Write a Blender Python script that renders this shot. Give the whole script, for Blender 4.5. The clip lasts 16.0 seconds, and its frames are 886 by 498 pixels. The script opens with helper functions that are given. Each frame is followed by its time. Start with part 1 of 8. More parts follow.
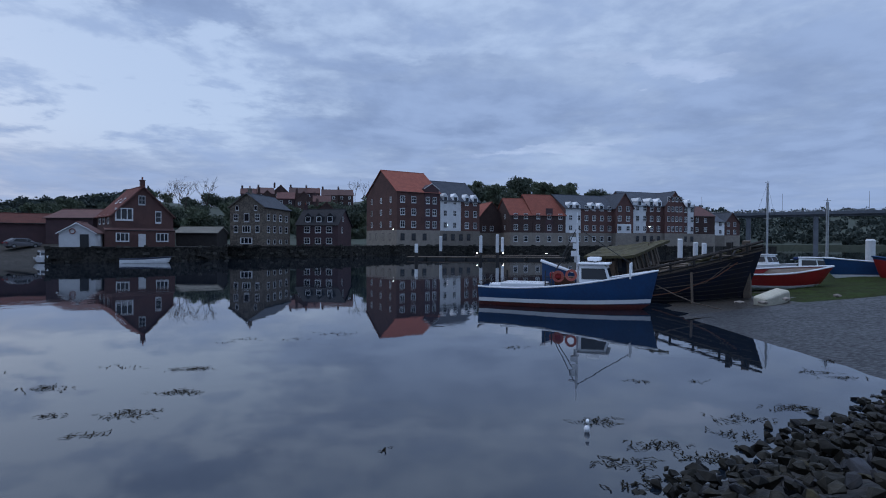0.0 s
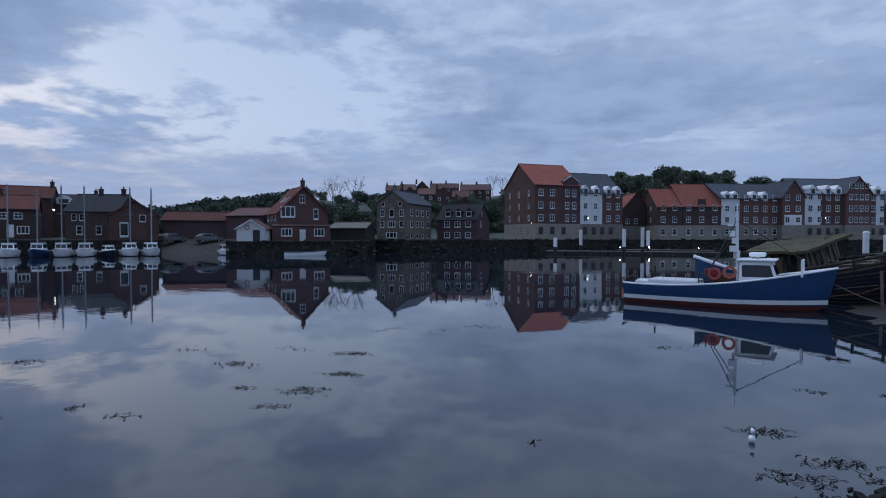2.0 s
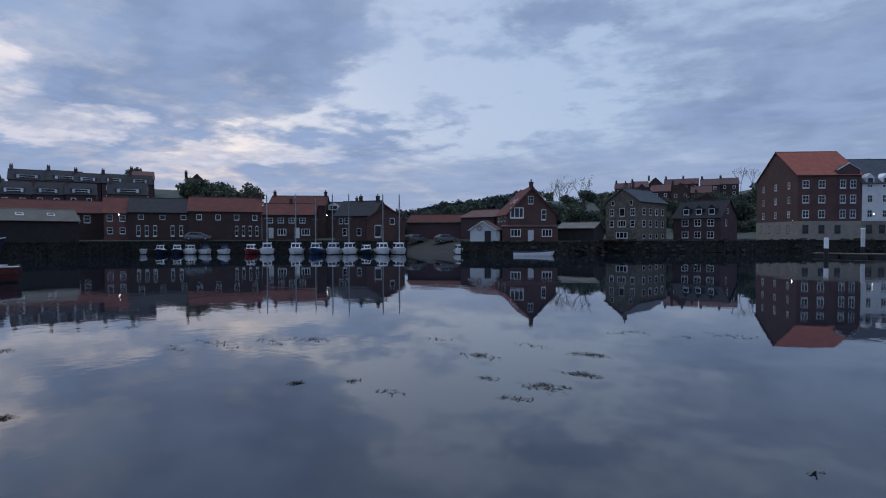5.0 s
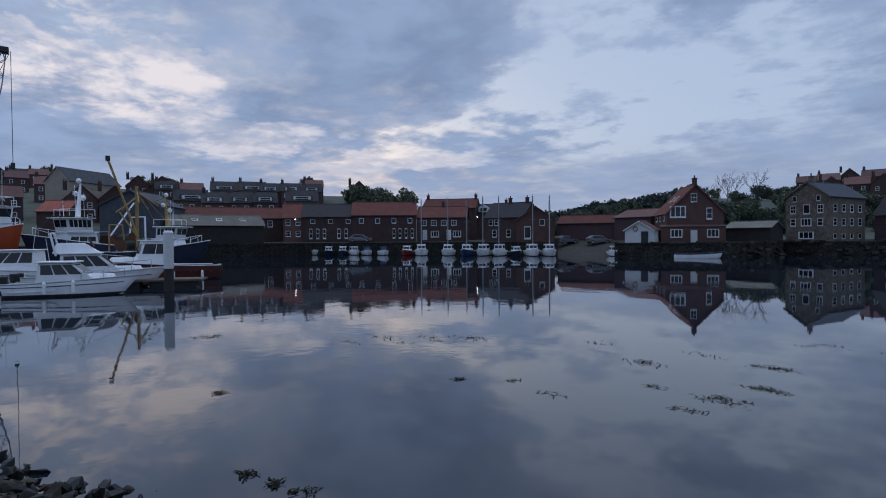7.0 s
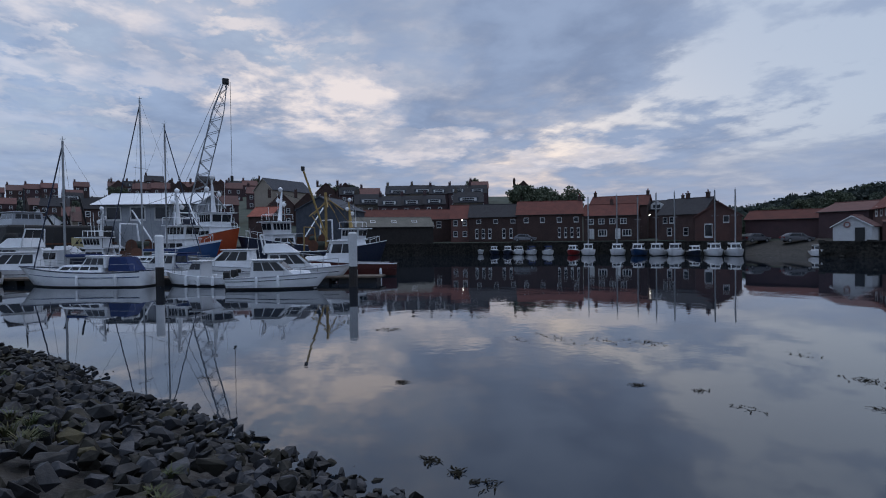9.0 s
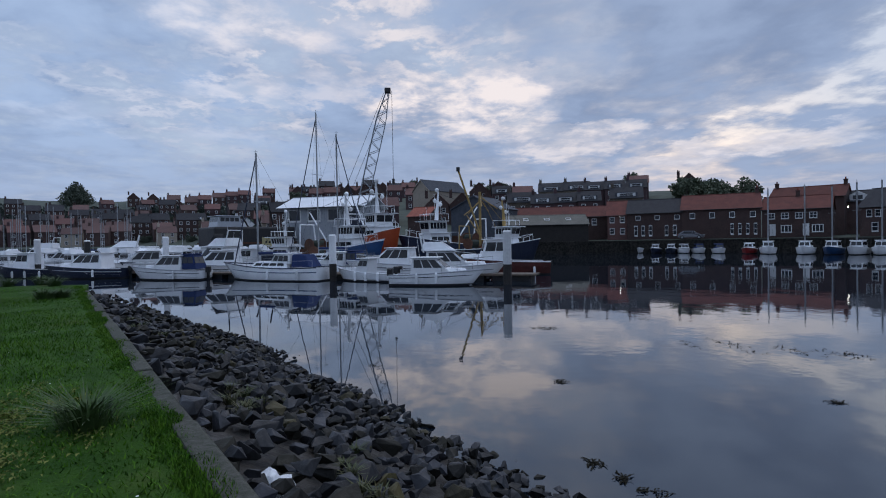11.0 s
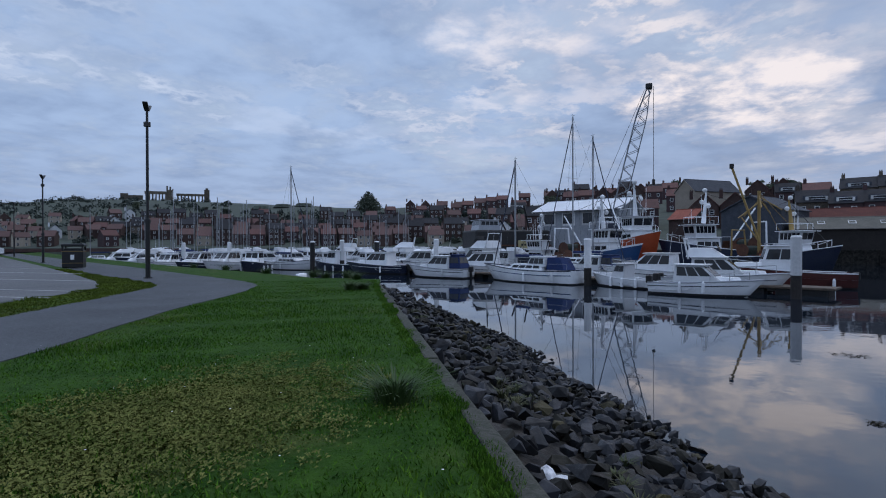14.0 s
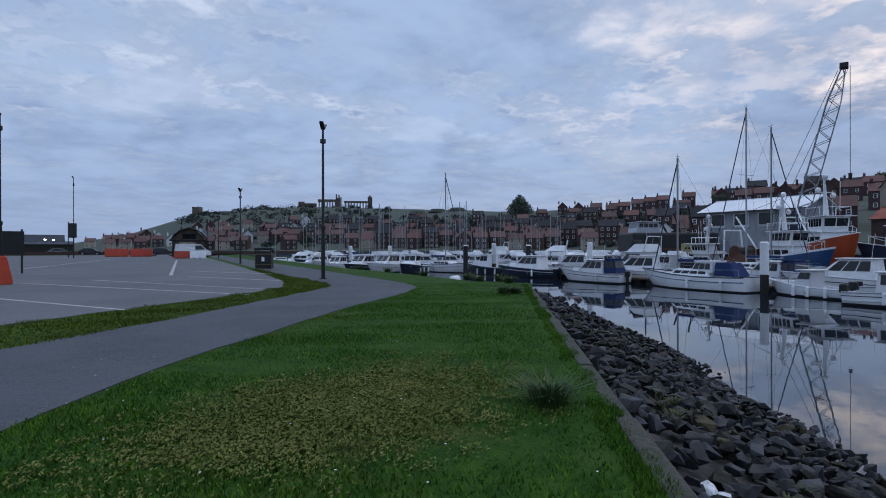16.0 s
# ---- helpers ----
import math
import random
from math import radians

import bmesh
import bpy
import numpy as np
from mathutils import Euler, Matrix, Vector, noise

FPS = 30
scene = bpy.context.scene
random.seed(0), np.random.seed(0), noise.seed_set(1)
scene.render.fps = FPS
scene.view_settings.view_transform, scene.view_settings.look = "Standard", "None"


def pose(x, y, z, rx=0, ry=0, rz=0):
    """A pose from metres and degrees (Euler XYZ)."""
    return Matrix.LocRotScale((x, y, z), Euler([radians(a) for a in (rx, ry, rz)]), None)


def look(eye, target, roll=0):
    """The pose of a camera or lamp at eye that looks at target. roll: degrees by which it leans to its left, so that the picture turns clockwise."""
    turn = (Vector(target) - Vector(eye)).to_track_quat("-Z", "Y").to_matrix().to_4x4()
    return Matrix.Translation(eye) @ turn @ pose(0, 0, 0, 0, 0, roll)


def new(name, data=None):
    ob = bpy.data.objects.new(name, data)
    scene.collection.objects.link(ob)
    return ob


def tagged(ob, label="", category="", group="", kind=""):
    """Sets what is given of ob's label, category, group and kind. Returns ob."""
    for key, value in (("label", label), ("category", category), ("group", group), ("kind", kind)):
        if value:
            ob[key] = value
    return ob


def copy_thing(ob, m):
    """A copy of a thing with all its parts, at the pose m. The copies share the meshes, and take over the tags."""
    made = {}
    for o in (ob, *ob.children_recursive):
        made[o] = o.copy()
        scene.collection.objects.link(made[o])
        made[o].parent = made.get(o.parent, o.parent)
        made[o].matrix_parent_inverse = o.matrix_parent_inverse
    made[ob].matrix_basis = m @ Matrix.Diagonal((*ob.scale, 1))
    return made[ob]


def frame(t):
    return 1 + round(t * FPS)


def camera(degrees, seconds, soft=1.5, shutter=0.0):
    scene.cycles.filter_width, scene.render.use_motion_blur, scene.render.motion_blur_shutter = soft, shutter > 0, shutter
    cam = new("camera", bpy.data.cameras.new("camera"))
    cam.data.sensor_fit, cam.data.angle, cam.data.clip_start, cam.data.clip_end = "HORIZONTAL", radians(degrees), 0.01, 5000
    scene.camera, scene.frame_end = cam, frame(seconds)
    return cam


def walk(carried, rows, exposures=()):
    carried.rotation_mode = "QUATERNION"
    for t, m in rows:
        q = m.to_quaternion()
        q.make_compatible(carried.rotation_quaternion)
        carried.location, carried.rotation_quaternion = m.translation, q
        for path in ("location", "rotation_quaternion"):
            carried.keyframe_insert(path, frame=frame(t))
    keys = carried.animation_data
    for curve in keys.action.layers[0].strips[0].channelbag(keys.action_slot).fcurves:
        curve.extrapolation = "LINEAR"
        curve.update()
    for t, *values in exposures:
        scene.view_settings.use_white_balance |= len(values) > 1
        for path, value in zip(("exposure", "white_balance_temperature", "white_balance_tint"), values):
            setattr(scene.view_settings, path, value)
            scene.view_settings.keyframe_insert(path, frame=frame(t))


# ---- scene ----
cam = camera(77.58, 16.0, soft=1.05)
PATH = [
    (0.0, pose(-0.078, 0.768, 2.976, 89.295, -0.273, 0.000)),
    (0.5, pose(-0.114, 0.698, 2.998, 89.095, -0.240, 3.447)),
    (1.0, pose(-0.155, 0.616, 3.009, 88.946, -0.128, 7.034)),
    (1.5, pose(-0.202, 0.564, 3.013, 88.824, -0.141, 10.594)),
    (2.0, pose(-0.228, 0.534, 3.020, 88.599, -0.102, 14.187)),
    (2.5, pose(-0.246, 0.504, 3.020, 88.493, -0.130, 17.553)),
    (3.0, pose(-0.280, 0.465, 3.024, 88.397, -0.155, 22.056)),
    (5.5, pose(-0.471, 0.244, 2.998, 88.731, 0.188, 41.339)),
    (6.0, pose(-0.477, 0.155, 3.016, 88.784, 0.287, 45.609)),
    (6.5, pose(-0.519, 0.122, 3.007, 88.826, 0.303, 49.093)),
    (7.0, pose(-0.569, 0.084, 2.995, 88.853, 0.341, 52.628)),
    (7.5, pose(-0.611, 0.045, 2.990, 88.927, 0.502, 57.079)),
    (8.0, pose(-0.643, -0.006, 2.986, 88.911, 0.642, 61.209)),
    (8.5, pose(-0.635, -0.040, 2.970, 88.922, 0.710, 65.214)),
    (9.0, pose(-0.653, -0.081, 2.977, 88.981, 0.718, 69.528)),
    (11.5, pose(-0.600, -0.251, 2.975, 89.132, 0.897, 88.610)),
    (12.0, pose(-0.595, -0.290, 2.973, 89.297, 0.653, 91.990)),
    (12.5, pose(-0.584, -0.333, 2.975, 89.448, 0.570, 96.115)),
    (13.0, pose(-0.568, -0.367, 2.983, 89.491, 0.531, 100.199)),
    (13.5, pose(-0.553, -0.383, 2.993, 89.510, 0.438, 105.26)),
    (14.0, pose(-0.522, -0.374, 3.006, 89.639, 0.153, 111.07)),
    (14.5, pose(-0.484, -0.359, 3.008, 89.822, -0.068, 116.54)),
    (15.0, pose(-0.424, -0.333, 3.019, 89.965, -0.108, 120.677)),
    (15.5, pose(-0.365, -0.308, 3.034, 90.048, 0.010, 124.243)),
    (16.0, pose(-0.295, -0.290, 3.049, 89.997, 0.084, 126.688)),
]
EXPOSURES = [(0.0, 0.08, 5780, 10), (3.0, 0.03, 5900, 10), (5.5, -0.05, 5920, 10), (7.0, -0.07, 6020, 10), (9.0, -0.06, 6340, 10), (11.5, 0.08, 6280, 10), (16.0, 0.08, 6200, 10)]
walk(cam, PATH, EXPOSURES)

# ---------------------------------------------------------------- node helpers
GROUND = 1.8      # level of grass, path and car park above the water


class Nodes:
    """A short way to write node trees."""

    def __init__(self, tree):
        self.tree = tree
        tree.nodes.clear()

    def add(self, kind, ins=None):
        n = self.tree.nodes.new(kind)
        for k, v in (ins or {}).items():
            self.put(n.inputs[k], v)
        return n

    def put(self, socket, v):
        if isinstance(v, bpy.types.NodeSocket):
            self.tree.links.new(v, socket)
        elif isinstance(v, (tuple, list)) and socket.type == "RGBA":
            socket.default_value = (*v[:3], 1.0)
        else:
            socket.default_value = v

    def math(self, op, a, b=0.0, c=0.0, clamp=False):
        n = self.add("ShaderNodeMath", {0: a, 1: b, 2: c})
        n.operation, n.use_clamp = op, clamp
        return n.outputs[0]

    def vmath(self, op, a, b=(0, 0, 0)):
        n = self.add("ShaderNodeVectorMath", {0: a, 1: b})
        n.operation = op
        return n.outputs["Value"] if op in ("DOT_PRODUCT", "LENGTH") else n.outputs[0]

    def mix(self, fac, a, b, blend="MIX"):
        n = self.add("ShaderNodeMix")
        n.data_type, n.blend_type = "RGBA", blend
        self.put(n.inputs[0], fac), self.put(n.inputs[6], a), self.put(n.inputs[7], b)
        return n.outputs[2]

    def ramp(self, x, lo, hi, a=0.0, b=1.0, smooth=True):
        n = self.add("ShaderNodeMapRange", {0: x, 1: lo, 2: hi, 3: a, 4: b})
        n.interpolation_type = "SMOOTHSTEP" if smooth else "LINEAR"
        return n.outputs[0]

    def noise(self, vec, scale, detail=4.0, rough=0.55, distort=0.0):
        n = self.add("ShaderNodeTexNoise", {"Vector": vec, "Scale": scale, "Detail": detail, "Roughness": rough, "Distortion": distort})
        return n.outputs[0]


# ---------------------------------------------------------------- world and sun
def aim(az, el):
    """Unit vector at an azimuth counted to the left of +y, and an elevation, in degrees."""
    a, e = radians(az), radians(el)
    return (-math.sin(a) * math.cos(e), math.cos(a) * math.cos(e), math.sin(e))


SUN_AZ, SUN_EL = 62.0, 6.0


# azimuth, elevation, half width and half height in degrees, tilt, strength
GAPS = ((33, 14.5, 13, 5.0, -0.10, 1.0), (26, 11, 10, 3.0, -0.05, 0.45), (40, 20, 7, 5, -0.5, 0.55), (19, 16, 12, 2.6, 0.05, 0.35), (50, 10.5, 9, 1.5, -0.12, 0.55),
        (-29, 22, 14, 3.0, 0.1, 0.3), (4, 23, 20, 3, 0.1, 0.45), (12, 20, 8, 1.5, 0.0, 0.2))
BANKS = ((44.5, 10.2, 8.5, 1.5, -0.02, 0.9), (59, 18, 11, 6, -0.45, 0.65), (26, 21.5, 8, 1.6, 0.0, 0.7), (8, 13.5, 16, 3.2, 0.06, 0.5), (-14, 12, 12, 2.2, 0.0, 0.35),
         (71, 10.5, 6, 2, 0.0, 0.5), (88, 8.0, 14, 1.8, 0.0, 0.4), (140, 9, 24, 4.5, 0.0, 0.55), (92, 12.5, 5, 2.2, 0.0, 0.4), (20, 31, 20, 5, 0.0, 0.6), (-30, 12, 10, 6, 0.0, 0.45))
GLOWS = ((58, 8.4, 7, 0.9, -0.09, 0.95), (82.5, 13.8, 8.0, 2.8, 0.12, 1.1), (78, 17, 5, 1.6, 0.3, 0.55), (72, 9.6, 6, 0.9, -0.1, 0.8), (103, 21, 8, 3.0, 0.25, 0.9), (97, 15.5, 8, 0.9, 0.1, 0.45),
         (106, 14.8, 5, 0.9, 0.08, 0.7), (114, 11.5, 8, 0.9, 0.1, 0.4), (128, 12.2, 6, 1.2, 0.15, 0.35), (153, 15, 7, 1.5, -0.25, 0.45), (-11, 9.5, 6, 0.7, 0.0, 0.5), (-22, 17, 7, 1.0, 0.25, 0.35), (93, 23, 6, 2, 0.2, 0.5))


def make_world():
    world = bpy.data.worlds.new("dusk_sky")
    scene.world = world
    world.use_nodes = True
    g = Nodes(world.node_tree)
    d = g.add("ShaderNodeTexCoord").outputs["Generated"]
    sep = g.add("ShaderNodeSeparateXYZ", {0: d})
    x, y, z = sep.outputs
    up = g.math("MAXIMUM", z, 0.0)
    inv = g.math("DIVIDE", 1.0, g.math("ADD", up, 0.13))
    flat = g.add("ShaderNodeCombineXYZ", {0: g.math("MULTIPLY", x, inv), 1: g.math("MULTIPLY", y, inv), 2: 0.0}).outputs[0]
    tex = g.add("ShaderNodeTexSky")
    tex.sky_type, tex.sun_disc, tex.sun_elevation, tex.sun_rotation = "NISHITA", False, radians(SUN_EL), radians(-SUN_AZ)
    tex.air_density, tex.dust_density, tex.ozone_density = 1.2, 2.0, 2.0
    clear = g.mix(0.82, g.vmath("MULTIPLY", tex.outputs[0], (0.11, 0.11, 0.11)), (0.52, 0.61, 0.775))
    # cloud sheets: wide masses, streaks and small ripples
    warp = g.vmath("ADD", flat, g.vmath("MULTIPLY", g.add("ShaderNodeTexNoise", {"Vector": flat, "Scale": 1.3, "Detail": 2.0}).outputs[1], (0.16, 0.16, 0.0)))
    big = g.noise(g.vmath("ADD", warp, (1.7, 0.4, 0)), 0.9, 5, 0.5, 0.1)
    mid = g.noise(g.vmath("ADD", warp, (7.3, 2.1, 0)), 2.4, 6, 0.55, 0.15)
    fine = g.noise(g.vmath("ADD", warp, (3.3, 9.1, 4)), 6.0, 6, 0.58, 0.1)
    # ragged bearings, so that every gap and bank has a torn edge
    tear = g.add("ShaderNodeTexNoise", {"Vector": flat, "Scale": 1.5, "Detail": 6.0, "Roughness": 0.62}).outputs[1]
    tr = g.add("ShaderNodeSeparateXYZ", {0: g.vmath("SUBTRACT", tear, (0.5, 0.5, 0.5))}).outputs
    az = g.math("MULTIPLY", g.math("ARCTAN2", g.math("MULTIPLY", x, -1.0), y), 180 / math.pi)
    el = g.math("MULTIPLY", g.math("ARCSINE", z), 180 / math.pi)
    az = g.math("MULTIPLY_ADD", tr[0], 26.0, az)
    el = g.math("MULTIPLY_ADD", g.math("MULTIPLY", tr[1], g.ramp(z, 0.05, 0.35, 0.35, 1.0)), 16.0, el)

    def field(spots):
        total = 0.0
        for a0, e0, w, h, tilt, k in spots:
            da = g.math("SUBTRACT", az, a0)
            de = g.math("SUBTRACT", g.math("MULTIPLY_ADD", da, -tilt, el), e0)
            da, de = g.math("DIVIDE", da, w), g.math("DIVIDE", de, h)
            r = g.math("MULTIPLY_ADD", da, da, g.math("MULTIPLY", de, de))
            total = g.math("MULTIPLY_ADD", g.ramp(r, 2.2, 0.15), k, total)
        return total

    east = g.ramp(az, 70, 125)
    gap, bank, glow = field(GAPS), field(BANKS), field(GLOWS)
    dens = g.math("MULTIPLY_ADD", g.math("SUBTRACT", big, 0.5), 0.55, 0.55)
    dens = g.math("MULTIPLY_ADD", g.math("SUBTRACT", mid, 0.5), 0.60, dens)
    dens = g.math("MULTIPLY_ADD", g.math("SUBTRACT", fine, 0.5), g.ramp(east, 0, 1, 0.22, 0.62), dens)
    gap = g.math("MULTIPLY", gap, g.ramp(g.math("MULTIPLY_ADD", fine, 0.45, g.math("MULTIPLY", mid, 0.55)), 0.36, 0.64, 1.25, 0.35))
    dens = g.math("MULTIPLY_ADD", gap, -0.33, dens)
    dens = g.math("MULTIPLY_ADD", bank, 0.15, dens)
    cover = g.ramp(dens, 0.28, 0.66)
    grey = g.mix(g.ramp(mid, 0.34, 0.66), (0.225, 0.29, 0.435), (0.32, 0.40, 0.565))
    grey = g.mix(east, grey, g.vmath("MULTIPLY", grey, (1.18, 1.22, 1.22)))
    col = g.mix(cover, clear, grey)
    # cloud rims that catch the last light, warmest towards the north-west
    west = g.math("MULTIPLY", g.ramp(az, 40, 62), g.ramp(az, 130, 88))
    lit = g.mix(west, (0.62, 0.68, 0.81), (0.87, 0.785, 0.77))
    fleck = g.ramp(g.math("MULTIPLY_ADD", fine, 0.5, g.math("MULTIPLY", mid, 0.5)), 0.38, 0.60)
    rim = g.math("MULTIPLY", g.ramp(dens, 0.62, 0.48), g.ramp(fine, 0.45, 0.62))
    rim = g.math("MULTIPLY", rim, g.math("MULTIPLY", g.ramp(az, 62, 95), g.ramp(z, 0.10, 0.24, 0.0, 0.85)))
    col = g.mix(g.math("MAXIMUM", rim, g.math("MULTIPLY", glow, fleck), clamp=True), col, lit)
    # pale band of haze above the horizon
    low = g.ramp(z, 0.20, 0.0)
    band = g.mix(g.ramp(g.vmath("DOT_PRODUCT", d, aim(SUN_AZ, 0)), -0.3, 1.0), (0.28, 0.355, 0.52), (0.37, 0.42, 0.55))
    col = g.mix(g.math("MULTIPLY", low, 0.65), col, band)
    col = g.mix(1.0, col, g.add("ShaderNodeCombineColor", {i: g.ramp(z, 0.46, 0.95, 1.0, 1.9) for i in range(3)}).outputs[0], "MULTIPLY")
    bg = g.add("ShaderNodeBackground", {0: col, 1: 1.0})
    g.add("ShaderNodeOutputWorld", {0: bg.outputs[0]})


make_world()
sun = new("sun", bpy.data.lights.new("sun", "SUN"))
sun.data.energy, sun.data.angle, sun.data.color = 0.6, radians(20), (1.0, 0.93, 0.88)
sun.matrix_world = look(Vector(aim(SUN_AZ, 66)) * 100, (0, 0, 0))

# ---------------------------------------------------------------- materials
MATS = {}


def mat(name, base, second=None, rough=0.75, scale=3.0, fine=None, bump=0.15, metal=0.0, spread=0.5, ior=1.45, island=False, spec=0.5, step=0.03, amount=0.75, vary=(0.78, 1.2)):
    """Two colours mixed by coarse and fine noise at real-world size, with relief."""
    if name in MATS:
        return MATS[name]
    m = bpy.data.materials.new(name)
    m.use_nodes = True
    g = Nodes(m.node_tree)
    second = second or tuple(c * 0.6 for c in base)
    p = g.add("ShaderNodeNewGeometry").outputs["Position"]
    a = g.noise(p, scale, 4)
    b = g.noise(p, fine or scale * 9, 5, 0.6)
    fac = g.ramp(g.math("ADD", g.math("MULTIPLY", a, spread), g.math("MULTIPLY", b, 1 - spread)), 0.36, 0.64)
    col = g.mix(g.math("MULTIPLY", fac, amount), base, second)
    rnd = g.add("ShaderNodeNewGeometry").outputs["Random Per Island"] if island else g.add("ShaderNodeObjectInfo").outputs["Random"]
    col = g.mix(1.0, col, g.add("ShaderNodeCombineColor", {i: g.ramp(rnd, 0, 1, vary[0], vary[1], False) for i in range(3)}).outputs[0], "MULTIPLY")
    bs = g.add("ShaderNodeBsdfPrincipled", {"Base Color": col, "Metallic": metal, "IOR": ior, "Specular IOR Level": spec,
                                            "Roughness": g.ramp(b, 0.3, 0.7, max(rough - 0.1, 0.02), min(rough + 0.1, 1))})
    if bump:
        bn = g.add("ShaderNodeBump", {"Strength": bump, "Distance": step, "Height": b})
        g.put(bs.inputs["Normal"], bn.outputs[0])
    g.add("ShaderNodeOutputMaterial", {0: bs.outputs[0]})
    MATS[name] = m
    return m


def glass_mat():
    m = bpy.data.materials.new("dark_window_glass")
    m.use_nodes = True
    g = Nodes(m.node_tree)
    bs = g.add("ShaderNodeBsdfPrincipled", {"Base Color": (0.012, 0.014, 0.018), "Roughness": 0.06, "IOR": 1.5})
    g.add("ShaderNodeOutputMaterial", {0: bs.outputs[0]})
    return m


def lamp_mat(name, colour, power):
    m = bpy.data.materials.new(name)
    m.use_nodes = True
    g = Nodes(m.node_tree)
    em = g.add("ShaderNodeEmission", {0: colour, 1: power})
    g.add("ShaderNodeOutputMaterial", {0: em.outputs[0]})
    return m


def water_mat():
    m = bpy.data.materials.new("harbour_water")
    m.use_nodes = True
    g = Nodes(m.node_tree)
    p = g.add("ShaderNodeNewGeometry").outputs["Position"]
    w1 = g.noise(g.vmath("MULTIPLY", p, (0.5, 0.5, 0.5)), 0.55, 2, 0.5)
    w2 = g.noise(p, 2.6, 3, 0.5)
    h = g.math("ADD", g.math("MULTIPLY", w1, 1.0), g.math("MULTIPLY", w2, 0.16))
    calm = g.ramp(g.noise(p, 0.035, 2), 0.45, 0.62, 0.35, 1.4)
    bn = g.add("ShaderNodeBump", {"Strength": g.math("MULTIPLY", calm, 0.36), "Distance": 0.03, "Height": h})
    bs = g.add("ShaderNodeBsdfPrincipled", {"Base Color": (0.008, 0.013, 0.021), "Roughness": 0.015, "IOR": 1.84, "Normal": bn.outputs[0]})
    g.add("ShaderNodeOutputMaterial", {0: bs.outputs[0]})
    return m


GLASS = glass_mat()
WATER = water_mat()
BRICK = mat("red_brick", (0.128, 0.064, 0.054), (0.07, 0.039, 0.036), 0.85, 0.6, 9)
BRICK_OLD = mat("old_brown_brick", (0.076, 0.045, 0.039), (0.042, 0.027, 0.025), 0.88, 0.7, 6)
BRICK_DARK = mat("dark_brick", (0.075, 0.042, 0.045), (0.045, 0.03, 0.033), 0.88, 0.7, 11)
STONE = mat("weathered_sandstone", (0.165, 0.135, 0.105), (0.055, 0.047, 0.04), 0.9, 1.0, 4.0, 0.5, spread=0.3, amount=0.9)
STONE_PALE = mat("pale_cut_stone", (0.25, 0.22, 0.185), (0.16, 0.14, 0.12), 0.88, 1.0, 8)
WHITE = mat("white_render", (0.74, 0.74, 0.74), (0.56, 0.57, 0.58), 0.8, 0.8, 9, 0.08)
CREAM = mat("cream_render", (0.42, 0.36, 0.29), (0.30, 0.26, 0.21), 0.85, 0.8, 9, 0.08)
PAINT = mat("white_window_paint", (0.64, 0.64, 0.64), (0.52, 0.52, 0.52), 0.5, 3, 20, 0.03)
SLATE = mat("grey_slate", (0.07, 0.078, 0.095), (0.038, 0.043, 0.054), 0.75, 1.2, 8, 0.4, spec=0.25)
SLATE_DARK = mat("dark_old_slate", (0.036, 0.037, 0.042), (0.022, 0.022, 0.026), 0.8, 1.2, 8, 0.4, spec=0.2)
PANTILE = mat("red_pantile", (0.25, 0.078, 0.052), (0.15, 0.048, 0.036), 0.85, 1.0, 7, 0.5, spec=0.3)
PANTILE_OLD = mat("weathered_pantile", (0.135, 0.05, 0.04), (0.075, 0.034, 0.03), 0.9, 0.7, 6, 0.5, spec=0.2)
TILE_DARK = mat("brown_roof_tile", (0.12, 0.052, 0.045), (0.075, 0.036, 0.034), 0.82, 1.0, 9, 0.35)
SHEET_ROOF = mat("mossy_cement_sheet", (0.17, 0.16, 0.135), (0.09, 0.09, 0.075), 0.9, 0.5, 6, 0.25)
TIMBER = mat("tarred_timber", (0.035, 0.03, 0.027), (0.018, 0.016, 0.015), 0.85, 1.5, 18, 0.5)
WOOD = mat("weathered_wood", (0.13, 0.10, 0.075), (0.06, 0.047, 0.037), 0.85, 2, 22, 0.4)
QUAY = mat("wet_quay_wall", (0.042, 0.038, 0.032), (0.009, 0.010, 0.009), 0.8, 0.8, 3.2, 1.0, spec=0.25, step=0.15, spread=0.35, amount=1.0)
STEEL = mat("galvanised_steel", (0.42, 0.43, 0.44), (0.30, 0.31, 0.32), 0.45, 3, 30, 0.05, 0.7)
BLACK = mat("black_painted_metal", (0.012, 0.012, 0.013), (0.02, 0.02, 0.02), 0.4, 4, 30, 0.05)
RUST = mat("rusty_steel", (0.13, 0.055, 0.03), (0.06, 0.03, 0.022), 0.85, 2, 20, 0.3)
HILL = mat("hill_grass", (0.05, 0.062, 0.045), (0.034, 0.044, 0.036), 0.95, 0.02, 0.3, 0.2)
# both leaf colours are paler and greyer, with haze over the hillside painted in
LEAF = mat("hazed_leaves", (0.105, 0.125, 0.078), (0.065, 0.08, 0.053), 0.8, 0.5, 4, 0, island=True)
LEAF_DARK = mat("hazed_dark_leaves", (0.078, 0.094, 0.066), (0.05, 0.063, 0.047), 0.85, 0.5, 4, 0, island=True)
BARK = mat("bark", (0.065, 0.052, 0.042), (0.035, 0.028, 0.024), 0.95, 2, 16, 0.5)

# ---------------------------------------------------------------- mesh helpers


